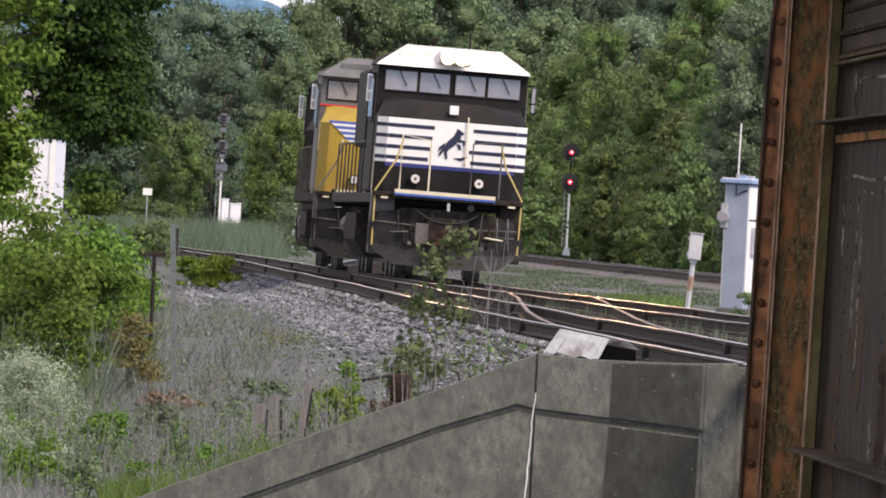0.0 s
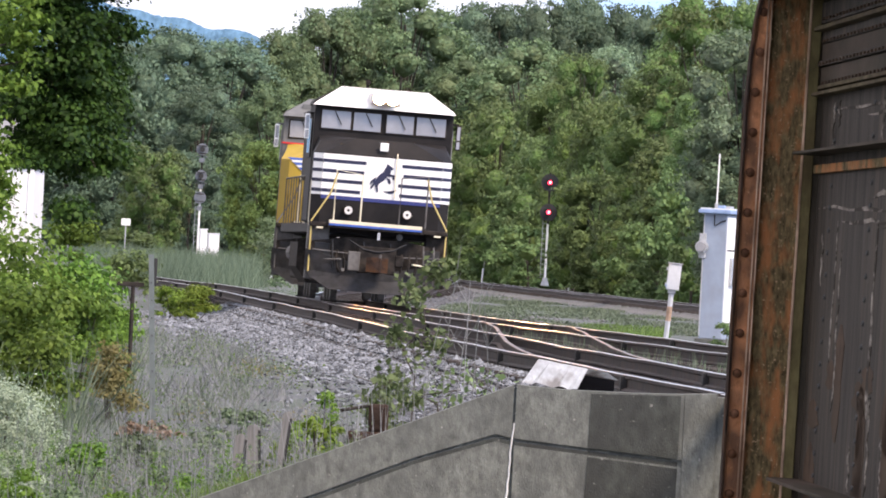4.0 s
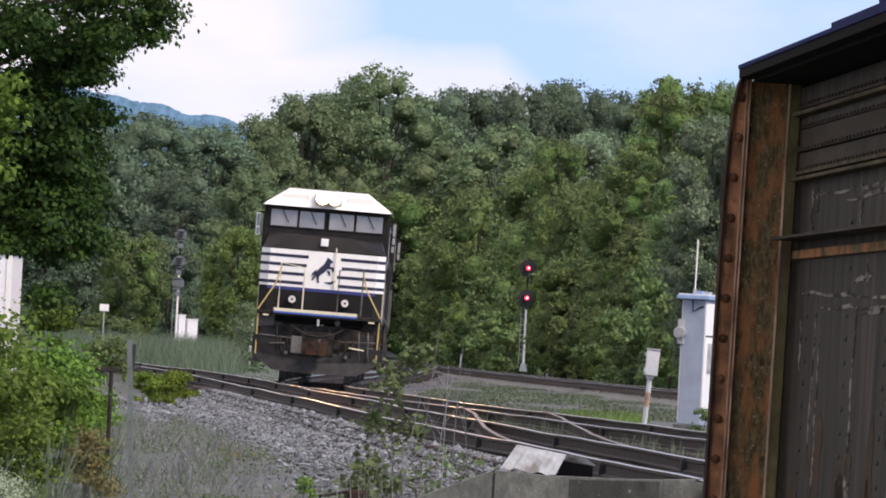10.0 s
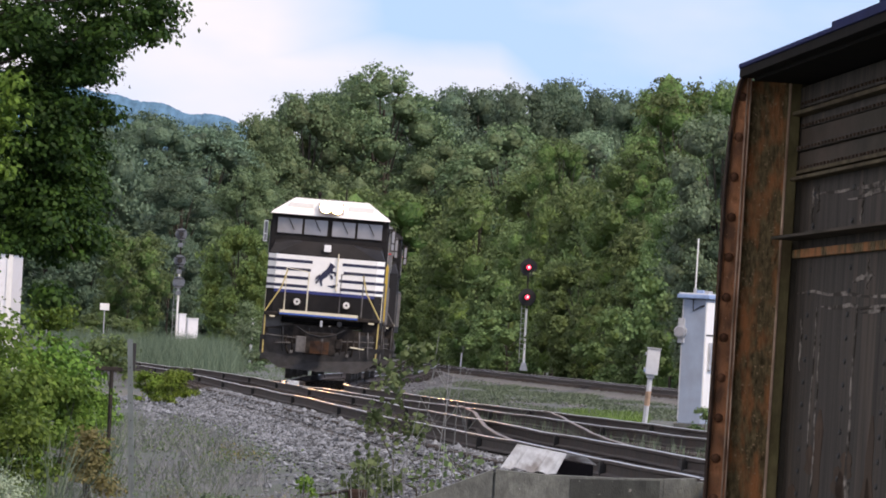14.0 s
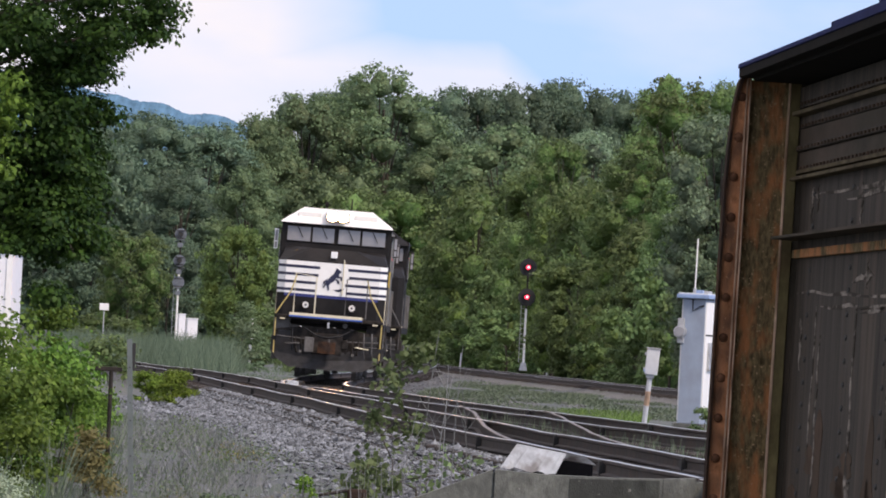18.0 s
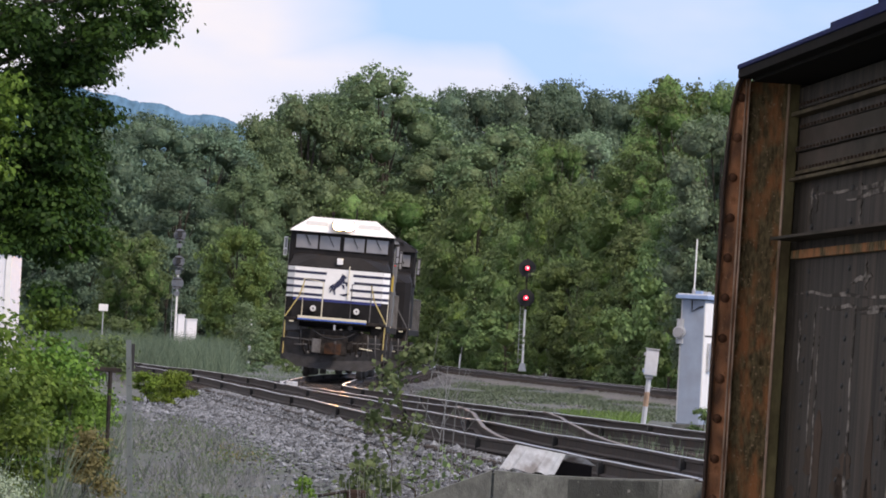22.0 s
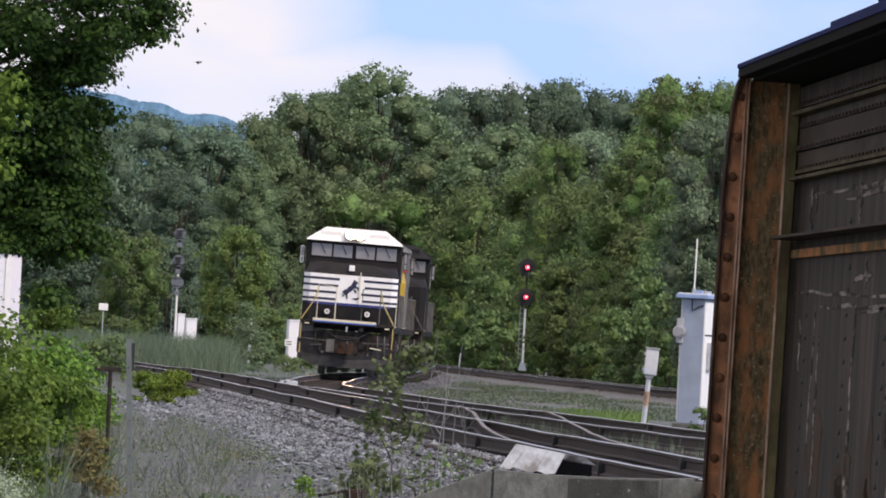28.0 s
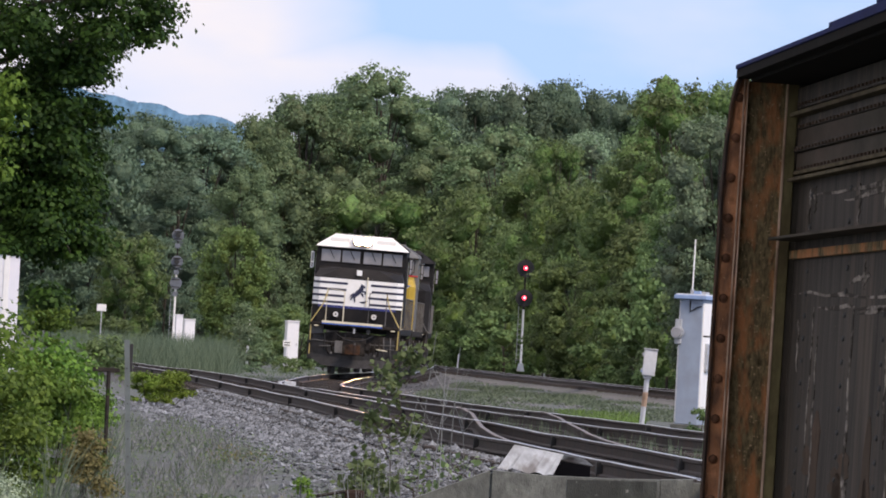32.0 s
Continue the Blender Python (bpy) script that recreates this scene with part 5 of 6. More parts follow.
def build_near_tree():
    rng = np.random.default_rng(5)
    t = tagged(empty("maple_tree", Matrix.Translation((-9.6, 190, -0.4))), "large dark leafy maple overhanging the view beside the house", "tree")
    part("trunk", tube([(0, 0, -0.3), (0.1, 0, 2.5), (-0.1, 0.1, 5.5), (0.2, 0, 9)], 0.32, 10, r1=0.1), M["bark"], t)
    reach = smooth_line([(2.6, 3.9), (3.4, 4.15), (4.2, 4.1), (5.1, 4.3), (5.7, 4.4), (6.2, 4.85), (6.9, 5.25), (7.6, 5.6), (9.0, 4.6), (11.0, 2.5)])
    lobes = []
    for i in range(185):
        a = rng.uniform(0, 2 * math.pi)
        z = 3.55 + 7.3 * rng.random()
        lr = rng.uniform(0.3, 0.62)
        r = (reach(z) - lr) * rng.uniform(0.3, 1.0) ** 0.5
        lobes.append((math.cos(a) * r, math.sin(a) * r, z, lr))
    # fuller boughs over the line
    for i in range(120):
        a = rng.uniform(-0.6, 0.6)
        z = 3.5 + 5.3 * rng.random()
        lr = rng.uniform(0.2, 0.5)
        r = (reach(z) - lr) * rng.uniform(0.72, 1.0)
        lobes.append((math.cos(a) * r, math.sin(a) * r, z, lr))
    for i in range(110):
        a = rng.uniform(-0.85, 0.85)
        lr = rng.uniform(0.22, 0.42)
        r = rng.uniform(2.95, 4.15) - lr
        q = (math.cos(a) * r, math.sin(a) * r, rng.uniform(1.75, 3.3), lr)
        if (2.7 < q[0] - lr and q[0] + lr < 3.5) or q[2] - lr > 2.35:
            lobes.append(q)
    for i in range(90):
        a = rng.uniform(-0.5, 0.5)
        lr = rng.uniform(0.22, 0.4)
        r = rng.uniform(2.75, 4.05) - lr
        lobes.append((math.cos(a) * r, math.sin(a) * r, rng.uniform(2.35 + lr, 4.3), lr))
    for lx, ly, lz, lr in lobes[-6:]:
        part("limb", tube([(lx * 0.7, ly * 0.7, lz + 1.6), (lx * 0.9, ly * 0.9, lz + 0.7), (lx, ly, lz)], 0.014, 5, r1=0.006), M["bark"], t)
    for lx, ly, lz, lr in [q for q in lobes[:60] if q[2] > 4.0]:
        part("limb", tube([(0, 0, max(1.5, lz - 1.8)), (lx * 0.55, ly * 0.55, lz - 0.5), (lx, ly, lz)], 0.07, 6, r1=0.012), M["bark"], t)
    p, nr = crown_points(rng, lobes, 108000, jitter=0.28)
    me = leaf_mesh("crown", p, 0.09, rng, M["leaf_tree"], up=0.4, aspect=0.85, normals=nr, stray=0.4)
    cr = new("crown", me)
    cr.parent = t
    # a lighter young tree in front of it
    t = tagged(empty("ash_tree", Matrix.Translation((-7.75, 172, -0.4))), "light green young tree in front of the maple", "tree")
    part("trunk", tube([(0, 0, -0.3), (-0.1, 0, 2.5), (0.05, 0, 4.6)], 0.09, 8, r1=0.03), M["bark"], t)
    lobes = []
    for i in range(120):
        a = rng.uniform(0, 2 * math.pi)
        lr = rng.uniform(0.16, 0.34)
        z = 1.3 + 3.8 * rng.random()
        r = ((1.42 if z > 3.6 else 0.98) - lr) * rng.uniform(0.1, 1.0) ** 0.5
        lobes.append((math.cos(a) * r, math.sin(a) * r, z, lr))
    for lx, ly, lz, lr in lobes[:14]:
        part("limb", tube([(0, 0, lz - 0.5), (lx * 0.6, ly * 0.6, lz - 0.1), (lx, ly, lz)], 0.03, 5, r1=0.006), M["bark"], t)
    p, nr = crown_points(rng, lobes, 17000, jitter=0.45)
    cr = new("crown", leaf_mesh("crown", p, 0.12, rng, M["leaf_mid"], up=0.3, aspect=0.5, normals=nr))
    cr.parent = t


build_near_tree()


def leaf_clump(name, x, y, w, h, n, size, leaf, label, seed, category="bush", group="", count=16, stems=6):
    rng = np.random.default_rng(seed)
    t = tagged(empty(name, Matrix.Translation((x, y, ground_z(x, y) - 0.03))), label, category, group)
    lobes = []
    for i in range(count):
        k = rng.random()
        a = rng.uniform(0, 2 * math.pi)
        r = w * 0.5 * math.sqrt(rng.random()) * (1.0 - 0.5 * k)
        lobes.append((math.cos(a) * r, math.sin(a) * r * 1.6, h * (0.1 + 0.85 * k), 0.22 * min(w, h) * rng.uniform(0.5, 1.1)))
    for lx, ly, lz, lr in lobes[:stems]:
        part("stem", tube([(lx * 0.2, ly * 0.2, 0), (lx * 0.6, ly * 0.6, lz * 0.5), (lx, ly, lz)], 0.012, 4, r1=0.005), M["bark"], t)
    p, nr = crown_points(rng, lobes, n, jitter=0.5 if h > 0.8 else 0.3)
    p[:, 2] = np.abs(p[:, 2])
    cr = new("foliage", leaf_mesh("foliage", p, size, rng, M[leaf], up=0.3, aspect=0.65, normals=nr, stray=0.45))
    cr.parent = t
    return t


def build_bushes():
    g = "bushes on the slope"
    for i, (x, y, w, h, n, size, leaf, lab) in enumerate((
            (-5.0, 128, 1.6, 1.6, 6500, 0.074, "leaf_bush", "bright yellow green leafy bush on the slope"),
            (-4.45, 133, 1.2, 1.35, 4800, 0.074, "leaf_bush", "bright yellow green leafy bush on the slope"),
            (-5.5, 136, 1.6, 1.75, 6000, 0.078, "leaf_bush", "tall yellow green leafy bush on the slope"),
            (-4.7, 124, 1.1, 1.2, 3600, 0.07, "leaf_bush", "bright yellow green leafy bush on the slope"),
            (-6.0, 142, 1.8, 1.8, 6000, 0.078, "leaf_mid", "tall green leafy bush on the slope"),
            (-5.0, 146, 1.5, 1.25, 4500, 0.075, "leaf_bush", "bright yellow green leafy bush on the slope"),
            (-4.3, 139, 0.9, 0.95, 3500, 0.05, "leaf_mid", "green leafy bush on the slope"),
            (-4.55, 127, 0.6, 0.8, 2200, 0.05, "leaf_mid", "green leafy bush on the slope"),
            (-4.75, 120, 1.4, 0.82, 7000, 0.032, "leaf_flower", "pale flowering weed clump in dry grass"),
            (-4.3, 118, 1.1, 0.62, 4200, 0.030, "leaf_flower", "pale flowering weed clump in dry grass"),
            (-4.7, 114, 1.2, 0.42, 3000, 0.030, "leaf_flower", "pale flowering weed clump in dry grass"),
            (-4.2, 111, 0.7, 0.4, 2000, 0.028, "leaf_flower", "pale flowering weed clump in dry grass"),
            (-3.95, 130.5, 0.62, 0.98, 2600, 0.05, "leaf_brown", "olive brown drying weed standing in dry grass"),
            (-3.40, 127, 1.0, 0.2, 1500, 0.05, "leaf_rust", "low heap of rust brown dead leaves"),
            (-1.3, 119, 0.32, 0.62, 900, 0.04, "leaf_lime", "yellow green weed by the wall"),
            (-1.55, 118, 0.3, 0.4, 600, 0.04, "leaf_lime", "yellow green weed by the wall"),
            (-2.9, 113, 0.5, 0.35, 600, 0.045, "leaf_dull", "dull green weed in dry grass"),
            (-5.45, 236, 1.1, 0.66, 4200, 0.055, "leaf_lime", "yellow green weed clump beside the track"),
            (-5.95, 238, 1.0, 0.62, 3200, 0.055, "leaf_lime", "yellow green weed clump beside the track"),
            (-9.75, 285, 1.5, 2.2, 2600, 0.11, "leaf_bush", "green bush at the corner of the white house"),
            (-4.6, 150, 1.0, 0.5, 1300, 0.06, "leaf_bush", "low green weeds in dry grass"),
            (-3.0, 119, 0.5, 0.3, 500, 0.045, "leaf_dull", "dull green weed in dry grass"),
            (-2.65, 123, 0.5, 0.32, 500, 0.045, "leaf_dull", "dull green weed in dry grass"),
            (-1.25, 110.5, 0.5, 0.55, 700, 0.06, "leaf_lime", "lime green weed by the wall"),
            (-8.6, 300, 2.4, 1.3, 1800, 0.12, "leaf_far", "low green bush beside the track"),
            (-10.9, 285, 2.6, 0.95, 2200, 0.12, "leaf_far", "low green bush in front of the white house"),
            (-7.4, 180, 1.6, 0.8, 2200, 0.1, "leaf_bush", "green bush on the slope"),
            (-3.15, 108, 0.5, 0.35, 700, 0.04, "leaf_bush", "small green weed in dry grass"),
            (-2.5, 109, 0.45, 0.35, 600, 0.04, "leaf_bush", "small green weed in dry grass"),
            (-3.75, 115, 0.7, 0.5, 1100, 0.05, "leaf_bush", "yellow green weed in dry grass"),
            (-4.15, 108.5, 0.8, 0.45, 1300, 0.05, "leaf_mid", "green weed in dry grass"),
            (-3.6, 107, 0.7, 0.4, 1100, 0.05, "leaf_dull", "dull green weed in dry grass"),
            (-3.3, 121, 0.6, 0.4, 900, 0.05, "leaf_dull", "dull green weed in dry grass"),
            (-2.3, 126, 0.9, 0.32, 1100, 0.05, "leaf_dull", "dull green weed in dry grass"),
            (-4.9, 117, 1.3, 0.9, 6000, 0.034, "leaf_flower", "pale flowering weed clump in dry grass"),
            (-1.7, 115.5, 0.5, 0.3, 700, 0.045, "leaf_bush", "yellow green weed by the timber stubs"),
            (-8.5, 500, 1.5, 2.2, 1500, 0.12, "leaf_dull", "dull grey green bush beside the curved track"),
            (-7.2, 545, 1.3, 0.75, 1500, 0.07, "leaf_far", "low green weeds by the white cabinet"),
            (-8.9, 575, 1.5, 1.8, 2200, 0.12, "leaf_grey", "grey green bush by the curved track"),
            (-7.9, 592, 1.7, 2.0, 2400, 0.12, "leaf_grey", "grey green bush by the curved track"),
            (-6.7, 600, 1.3, 1.5, 1800, 0.12, "leaf_dull", "dull green bush by the curved track"),
            (-7.6, 480, 1.2, 0.45, 900, 0.08, "leaf_dull", "low dull weeds by the curved track"),
            (-9.75, 560, 1.7, 3.2, 3000, 0.11, "leaf_grey", "grey green feathery shrub by the curved track"),
            (-9.15, 566, 1.1, 1.7, 1500, 0.1, "leaf_grey", "grey green bush around the marker post"),
            (-9.4, 470, 1.2, 0.6, 1200, 0.08, "leaf_mid", "low green weeds before the reeds"),
            (-11.6, 455, 1.5, 0.7, 1400, 0.08, "leaf_mid", "low green weeds before the reeds"),
            (-10.5, 480, 1.4, 0.9, 1500, 0.09, "leaf_dull", "dull green clump in front of the reeds"),
            (-13.5, 470, 1.6, 0.8, 1500, 0.09, "leaf_dull", "dull green clump in front of the reeds"),
            (-6.3, 500, 1.6, 0.7, 900, 0.1, "leaf_far", "low green weeds by the curved track"),
            (1.95, 205, 0.9, 0.3, 700, 0.07, "leaf_far", "low weeds between the tracks"),
            (4.66, 196, 0.45, 0.75, 900, 0.06, "leaf_far", "green bush at the foot of the relay cabinet"),
            (4.15, 206, 0.7, 0.22, 700, 0.05, "leaf_dull", "low dark weeds by the relay cabinet"),
            (3.55, 214, 0.6, 0.2, 500, 0.05, "leaf_dull", "low dark weeds by the junction box"))):
        low = w > h * 1.6
        leaf_clump("bush", x, y, w, h, n, size, leaf, lab, 200 + i, group=g, count=34 if low else 18, stems=2 if low else 6)


build_bushes()


def build_sapling(x, y, h, seed, n, size, lab):
    rng = np.random.default_rng(seed)
    z0 = ground_z(x, y)
    t = tagged(empty("sapling", Matrix.Translation((x, y, z0))), lab, "sapling")
    pts = [(0.03 * rng.normal() * i, 0, h * i / 6) for i in range(7)]
    part("stem", tube(pts, 0.012, 5, r1=0.004), M["bark"], t)
    ps = []
    for i in range(5):
        k = rng.uniform(0.25, 1.0)
        a = rng.uniform(0, 2 * math.pi)
        end = (math.cos(a) * 0.22, math.sin(a) * 0.3, h * k + 0.08)
        part("twig", tube([(0, 0, h * k - 0.08), end], 0.006, 4, r1=0.003), M["bark"], t)
        ps += [np.array(end) + rng.normal(size=3) * 0.08 for _ in range(n // 8)]
    ps += [np.array((rng.normal() * 0.09, rng.normal() * 0.12, h * rng.uniform(0.12, 1.02))) for _ in range(n - len(ps))]
    cr = new("foliage", leaf_mesh("foliage", np.array(ps), size, rng, M["leaf_sapling"], up=0.6, aspect=0.8))
    cr.parent = t


build_sapling(-0.42, 118, 1.58, 1, 600, 0.068, "leafy young sapling growing beside the concrete wall")
build_sapling(-0.12, 119, 0.5, 2, 70, 0.075, "small leafy sapling beside the concrete wall")
build_sapling(-0.66, 117, 0.6, 3, 420, 0.075, "small leafy sapling beside the concrete wall")
build_sapling(0.35, 120, 0.42, 4, 60, 0.075, "small leafy sapling beside the concrete wall")


def build_bare_stems():
    rng = np.random.default_rng(31)
    for x, y, top in ((-0.10, 118.4, 1.3), (0.05, 117.6, 0.85), (0.22, 118.8, 1.15), (0.38, 118.0, 0.7), (-0.28, 117.2, 0.55), (0.12, 116.4, 0.95)):
        z0 = ground_z(x, y)
        t = tagged(empty("bare_stem", Matrix.Translation((x, y, z0))), "thin bare dry stem standing before the track", "stem", "bare stems")
        h = top - z0
        bend = rng.uniform(-0.10, 0.14)
        part("stalk", tube([(bend * (k / 6) ** 2, 0, h * k / 6 - 0.05) for k in range(7)], 0.007, 5, r1=0.003), M["straw"], t)
        for k in range(4):
            q = rng.uniform(0.4, 0.9)
            d = rng.choice((-1, 1)) * rng.uniform(0.06, 0.16)
            bx = bend * q * q
            part("twig", tube([(bx, 0, h * q - 0.05), (bx + d * 0.6, 0.02, h * q + 0.06), (bx + d, 0.03, h * q + 0.16)], 0.004, 4, r1=0.002), M["straw"], t)


build_bare_stems()


def scatter(n, x0, x1, y0, y1, rng, test=None):
    out = []
    while len(out) < n:
        x, y = rng.uniform(x0, x1), rng.uniform(y0, y1)
        if test is None or test(x, y):
            out.append((x, y, ground_z(x, y)))
    return np.array(out)


def build_grass():
    rng = np.random.default_rng(77)
    left = lambda x, y: x < near_x(y) - 3.4 and abs(x) < 0.045 * y + 1
    def add(name, base, h, m, lab, w, lean=0.2):
        ob = new(name, blades(name, base, h, rng, M[m], w, lean))
        tagged(ob, lab, "grass", kind="stuff")
    add("dry_grass", scatter(14500, -6.5, -0.5, 104.2, 165, rng, lambda x, y: left(x, y) and x < near_x(y) - 3.6 - 0.9 * noise.noise(Vector((x, y * 0.2, 4))) and noise.noise(Vector((x * 1.3, y * 0.2, 1))) > -0.25), 0.22, "straw", "dry grey straw and dead grass on the slope", 0.010, 0.7)
    add("tall_stalks", scatter(520, -5.5, 0.0, 104.2, 124, rng, left), 0.66, "straw", "tall dry pale weed stalks", 0.012, 0.12)
    add("green_grass", scatter(2300, -3.4, -0.9, 103.8, 108.5, rng, lambda x, y: left(x, y) and noise.noise(Vector((x * 1.1, y * 0.5, 3))) > 0.0), 0.23, "grass", "green grass beside the concrete wall", 0.014, 0.3)
    add("slope_grass", scatter(2100, -7.5, -2.4, 110, 190, rng, lambda x, y: left(x, y) and noise.noise(Vector((x * 0.9, y * 0.15, 7))) > 0.12), 0.2, "grass_dull", "rough green grass on the slope", 0.016, 0.3)
    tufts = [np.array((x, y, ground_z(x, y))) + np.stack([rng.normal(size=60) * 0.10, rng.normal(size=60) * 0.3, np.zeros(60)], 1)
             for x, y in ((-4.55, 124), (-4.2, 127), (-4.75, 131), (-4.15, 123), (-4.9, 121), (-5.2, 126), (-3.9, 133))]
    add("tall_grass", np.concatenate(tufts), 0.85, "grass_dull", "tall grey green grass tufts among the bushes", 0.02, 0.45)
    # tall weeds, leafy from the foot to the tip
    for name, m, count, lab in (("tall_weeds", "leaf_dull", 110, "tall dull green weeds on the slope"), ("goldenrod", "leaf_bush", 70, "tall yellow green leafy weeds on the slope")):
        ps = []
        for c in scatter(count, -4.8, -1.5, 105.5, 120, rng, lambda x, y: left(x, y) and x < -1.2 - 0.12 * (y - 105) and noise.noise(Vector((x * 1.1, y * 0.25, 6 + count))) > -0.05):
            hh, k = rng.uniform(0.22, 0.62), rng.integers(34, 60)
            q = rng.random(k)
            ps.append(c + np.stack([rng.normal(size=k) * 0.045 * (1.25 - q) + q * rng.normal() * 0.06, rng.normal(size=k) * 0.08, q * hh], 1))
        tagged(new(name, leaf_mesh(name, np.concatenate(ps), 0.042, rng, M[m], up=0.4, aspect=0.35)), lab, "weeds", kind="stuff")
    # low weeds in loose patches
    for name, m, count, lab in (("weeds", "leaf_dull", 110, "low dull green weeds in dry grass"), ("leafy_weeds", "leaf_bush", 45, "low yellow green weeds in dry grass"),
                                ("dead_weeds", "leaf_brown", 14, "low brown dead weeds in dry grass")):
        ctr = scatter(count, -6.0, -0.7, 106, 165, rng, lambda x, y: left(x, y) and x < near_x(y) - 3.3)
        ps = []
        for c in ctr:
            k = rng.integers(50, 130)
            w, hh = rng.uniform(0.10, 0.26), rng.uniform(0.05, 0.16)
            ps.append(c + np.stack([rng.normal(size=k) * w, rng.normal(size=k) * w * 2.5, np.abs(rng.normal(size=k)) * hh], 1))
        tagged(new(name, leaf_mesh(name, np.concatenate(ps), 0.038, rng, M[m], up=0.5, aspect=0.5)), lab, "weeds", kind="stuff")
    beds = scatter(30000, -26, -6, 400, 600, rng, lambda x, y: -0.034 * y < x < (-0.0185 + 0.0040 * noise.noise(Vector((y * 0.05, 0, 2)))) * y)
    add("reeds", beds, np.array([1.05 + 0.6 * noise.noise(Vector((x * 0.8, y * 0.06, 5))) + 0.35 * noise.noise(Vector((x * 2.6, y * 0.2, 1))) for x, y, z in beds]), "reed", "tall blue green reeds behind the track", 0.03, 0.34)
    add("lineside_grass", scatter(3600, -11, -4, 300, 560, rng, lambda x, y: near_x(min(y, 430)) - 4.5 < x < main_x(y) - 2.6 and abs(x) < 0.03 * y and noise.noise(Vector((x * 0.6, y * 0.05, 4))) > -0.1), 0.13, "grass_dull", "rough grey green grass beside the curved track", 0.03, 0.5)
    add("verge_grass", scatter(13000, -1.5, 11.5, 270, 500, rng, lambda x, y: main_x(y) + 2.4 < x < (far_x(y) - 2.4 if y > 330 else 9) and abs(x) < 0.036 * y and noise.noise(Vector((x * 0.35, y * 0.03, 9))) > -0.12), 0.09, "verge", "short dull grass between the tracks", 0.05, 1.3)
    add("green_strip", scatter(2300, 2.4, 5.4, 246, 286, rng, lambda x, y: x / y > 0.0112 + 0.0035 * noise.noise(Vector((y * 0.12, 0, 5))) and x < 0.019 * y), 0.13, "grass", "bright green grass beside the track", 0.026, 0.7)
    add("track_weeds", np.concatenate([scatter(950, 0.3, 5.0, 112, 210, rng, lambda x, y: near_x(y) + 0.85 < x < main_x(y) - 0.4) + np.array([0, 0, 0.2])]), 0.21, "grass_dull", "dry weeds standing between the rails", 0.014, 0.15)


build_grass()


# ---- lineside things ----
def build_signal(name, x, y, z, h, heads, lit, label):
    t = tagged(empty(name, Matrix.Translation((x, y, z))), label, "railway signal")
    part("mast", tube([(0, 0, 0.3), (0, 0, h * 0.6)], 0.062, 10), M["white"], t, "white painted mast")
    part("upper_mast", tube([(0, 0, h * 0.6), (0, 0, h)], 0.05, 8), M["grime"], t)
    part("base", prism([(-0.22, 0), (0.22, 0), (0.12, 0.42), (-0.12, 0.42)], "y", -0.2, 0.2), M["galv"], t)
    for k, hz in enumerate(heads):
        hd = part("signal_head", disc(0, -0.22, hz, 0.46 if lit else 0.36, 0.06, "y", 20), M["joint" if lit else "signal_grey"], t, "round black signal background" if lit else "round grey signal head back")
        part("housing", box(-0.2, 0.2, -0.16, 0.3, hz - 0.3, hz + 0.3, 0.05), M["grime" if lit else "signal_grey"], hd)
        part("visor", tube([(0, -0.5, hz), (0, -0.22, hz)], 0.15, 12), M["joint"], hd)
        if lit:
            part("lens", disc(0, -0.515, hz, 0.12, 0.012, "y", 16), M["signal_red"], hd, "lit red lens")
            part("bulb", disc(0.02, -0.522, hz + 0.01, 0.05, 0.006, "y", 12), M["signal_core"], hd, "bright pink core of the red lens")
        part("bracket", box(-0.06, 0.06, -0.2, 0.1, hz - 0.62, hz - 0.45, 0.01), M["grime"], hd)
        part("upper_hood", box(-0.17, 0.17, -0.42, -0.18, hz + 0.16, hz + 0.19, 0.006), M["joint" if lit else "signal_grey"], hd)
        part("side_arm", tube([(-0.34, -0.02, hz - 0.42), (0.34, -0.02, hz - 0.42)], 0.025, 5), M["grime" if lit else "signal_grey"], hd)
        part("conduit", tube([(0.16, 0.1, hz - 0.3), (0.22, 0.1, hz - 0.55), (0.05, 0.06, hz - 0.75)], 0.022, 5), M["grime" if lit else "signal_grey"], hd)
    for k in range(12):
        part("rung", tube([(-0.26, 0.12, 0.6 + k * h * 0.045), (-0.06, 0.12, 0.6 + k * h * 0.045)], 0.012, 4), M["galv"], t)
    part("ladder_rail", tube([(-0.26, 0.12, 0.4), (-0.26, 0.12, h * 0.6)], 0.015, 4), M["galv"], t)
    return t


build_signal("signal_mast", 4.62, 600, 0.05, 6.0, (5.48, 3.90), True, "white signal mast with two round heads showing red")
bs = build_signal("signal_mast", -15.56, 672, 0.2, 7.3, (6.75, 5.17), False, "dark signal mast seen from behind with round heads")
for hz in (6.75, 5.17, 3.89):
    part("head_frame", box(-0.24, 0.24, -0.44, -0.40, hz - 0.26, hz - 0.20, 0.006), M["grime"], bs)
    part("head_frame", box(-0.24, 0.24, -0.44, -0.40, hz + 0.18, hz + 0.24, 0.006), M["grime"], bs)
    part("junction_pod", box(-0.16, 0.14, -0.42, -0.2, hz - 0.78, hz - 0.5, 0.02), M["signal_grey"], bs)
part("signal_head", disc(0, -0.2, 3.89, 0.36, 0.2, "y", 20), M["signal_grey"], bs)


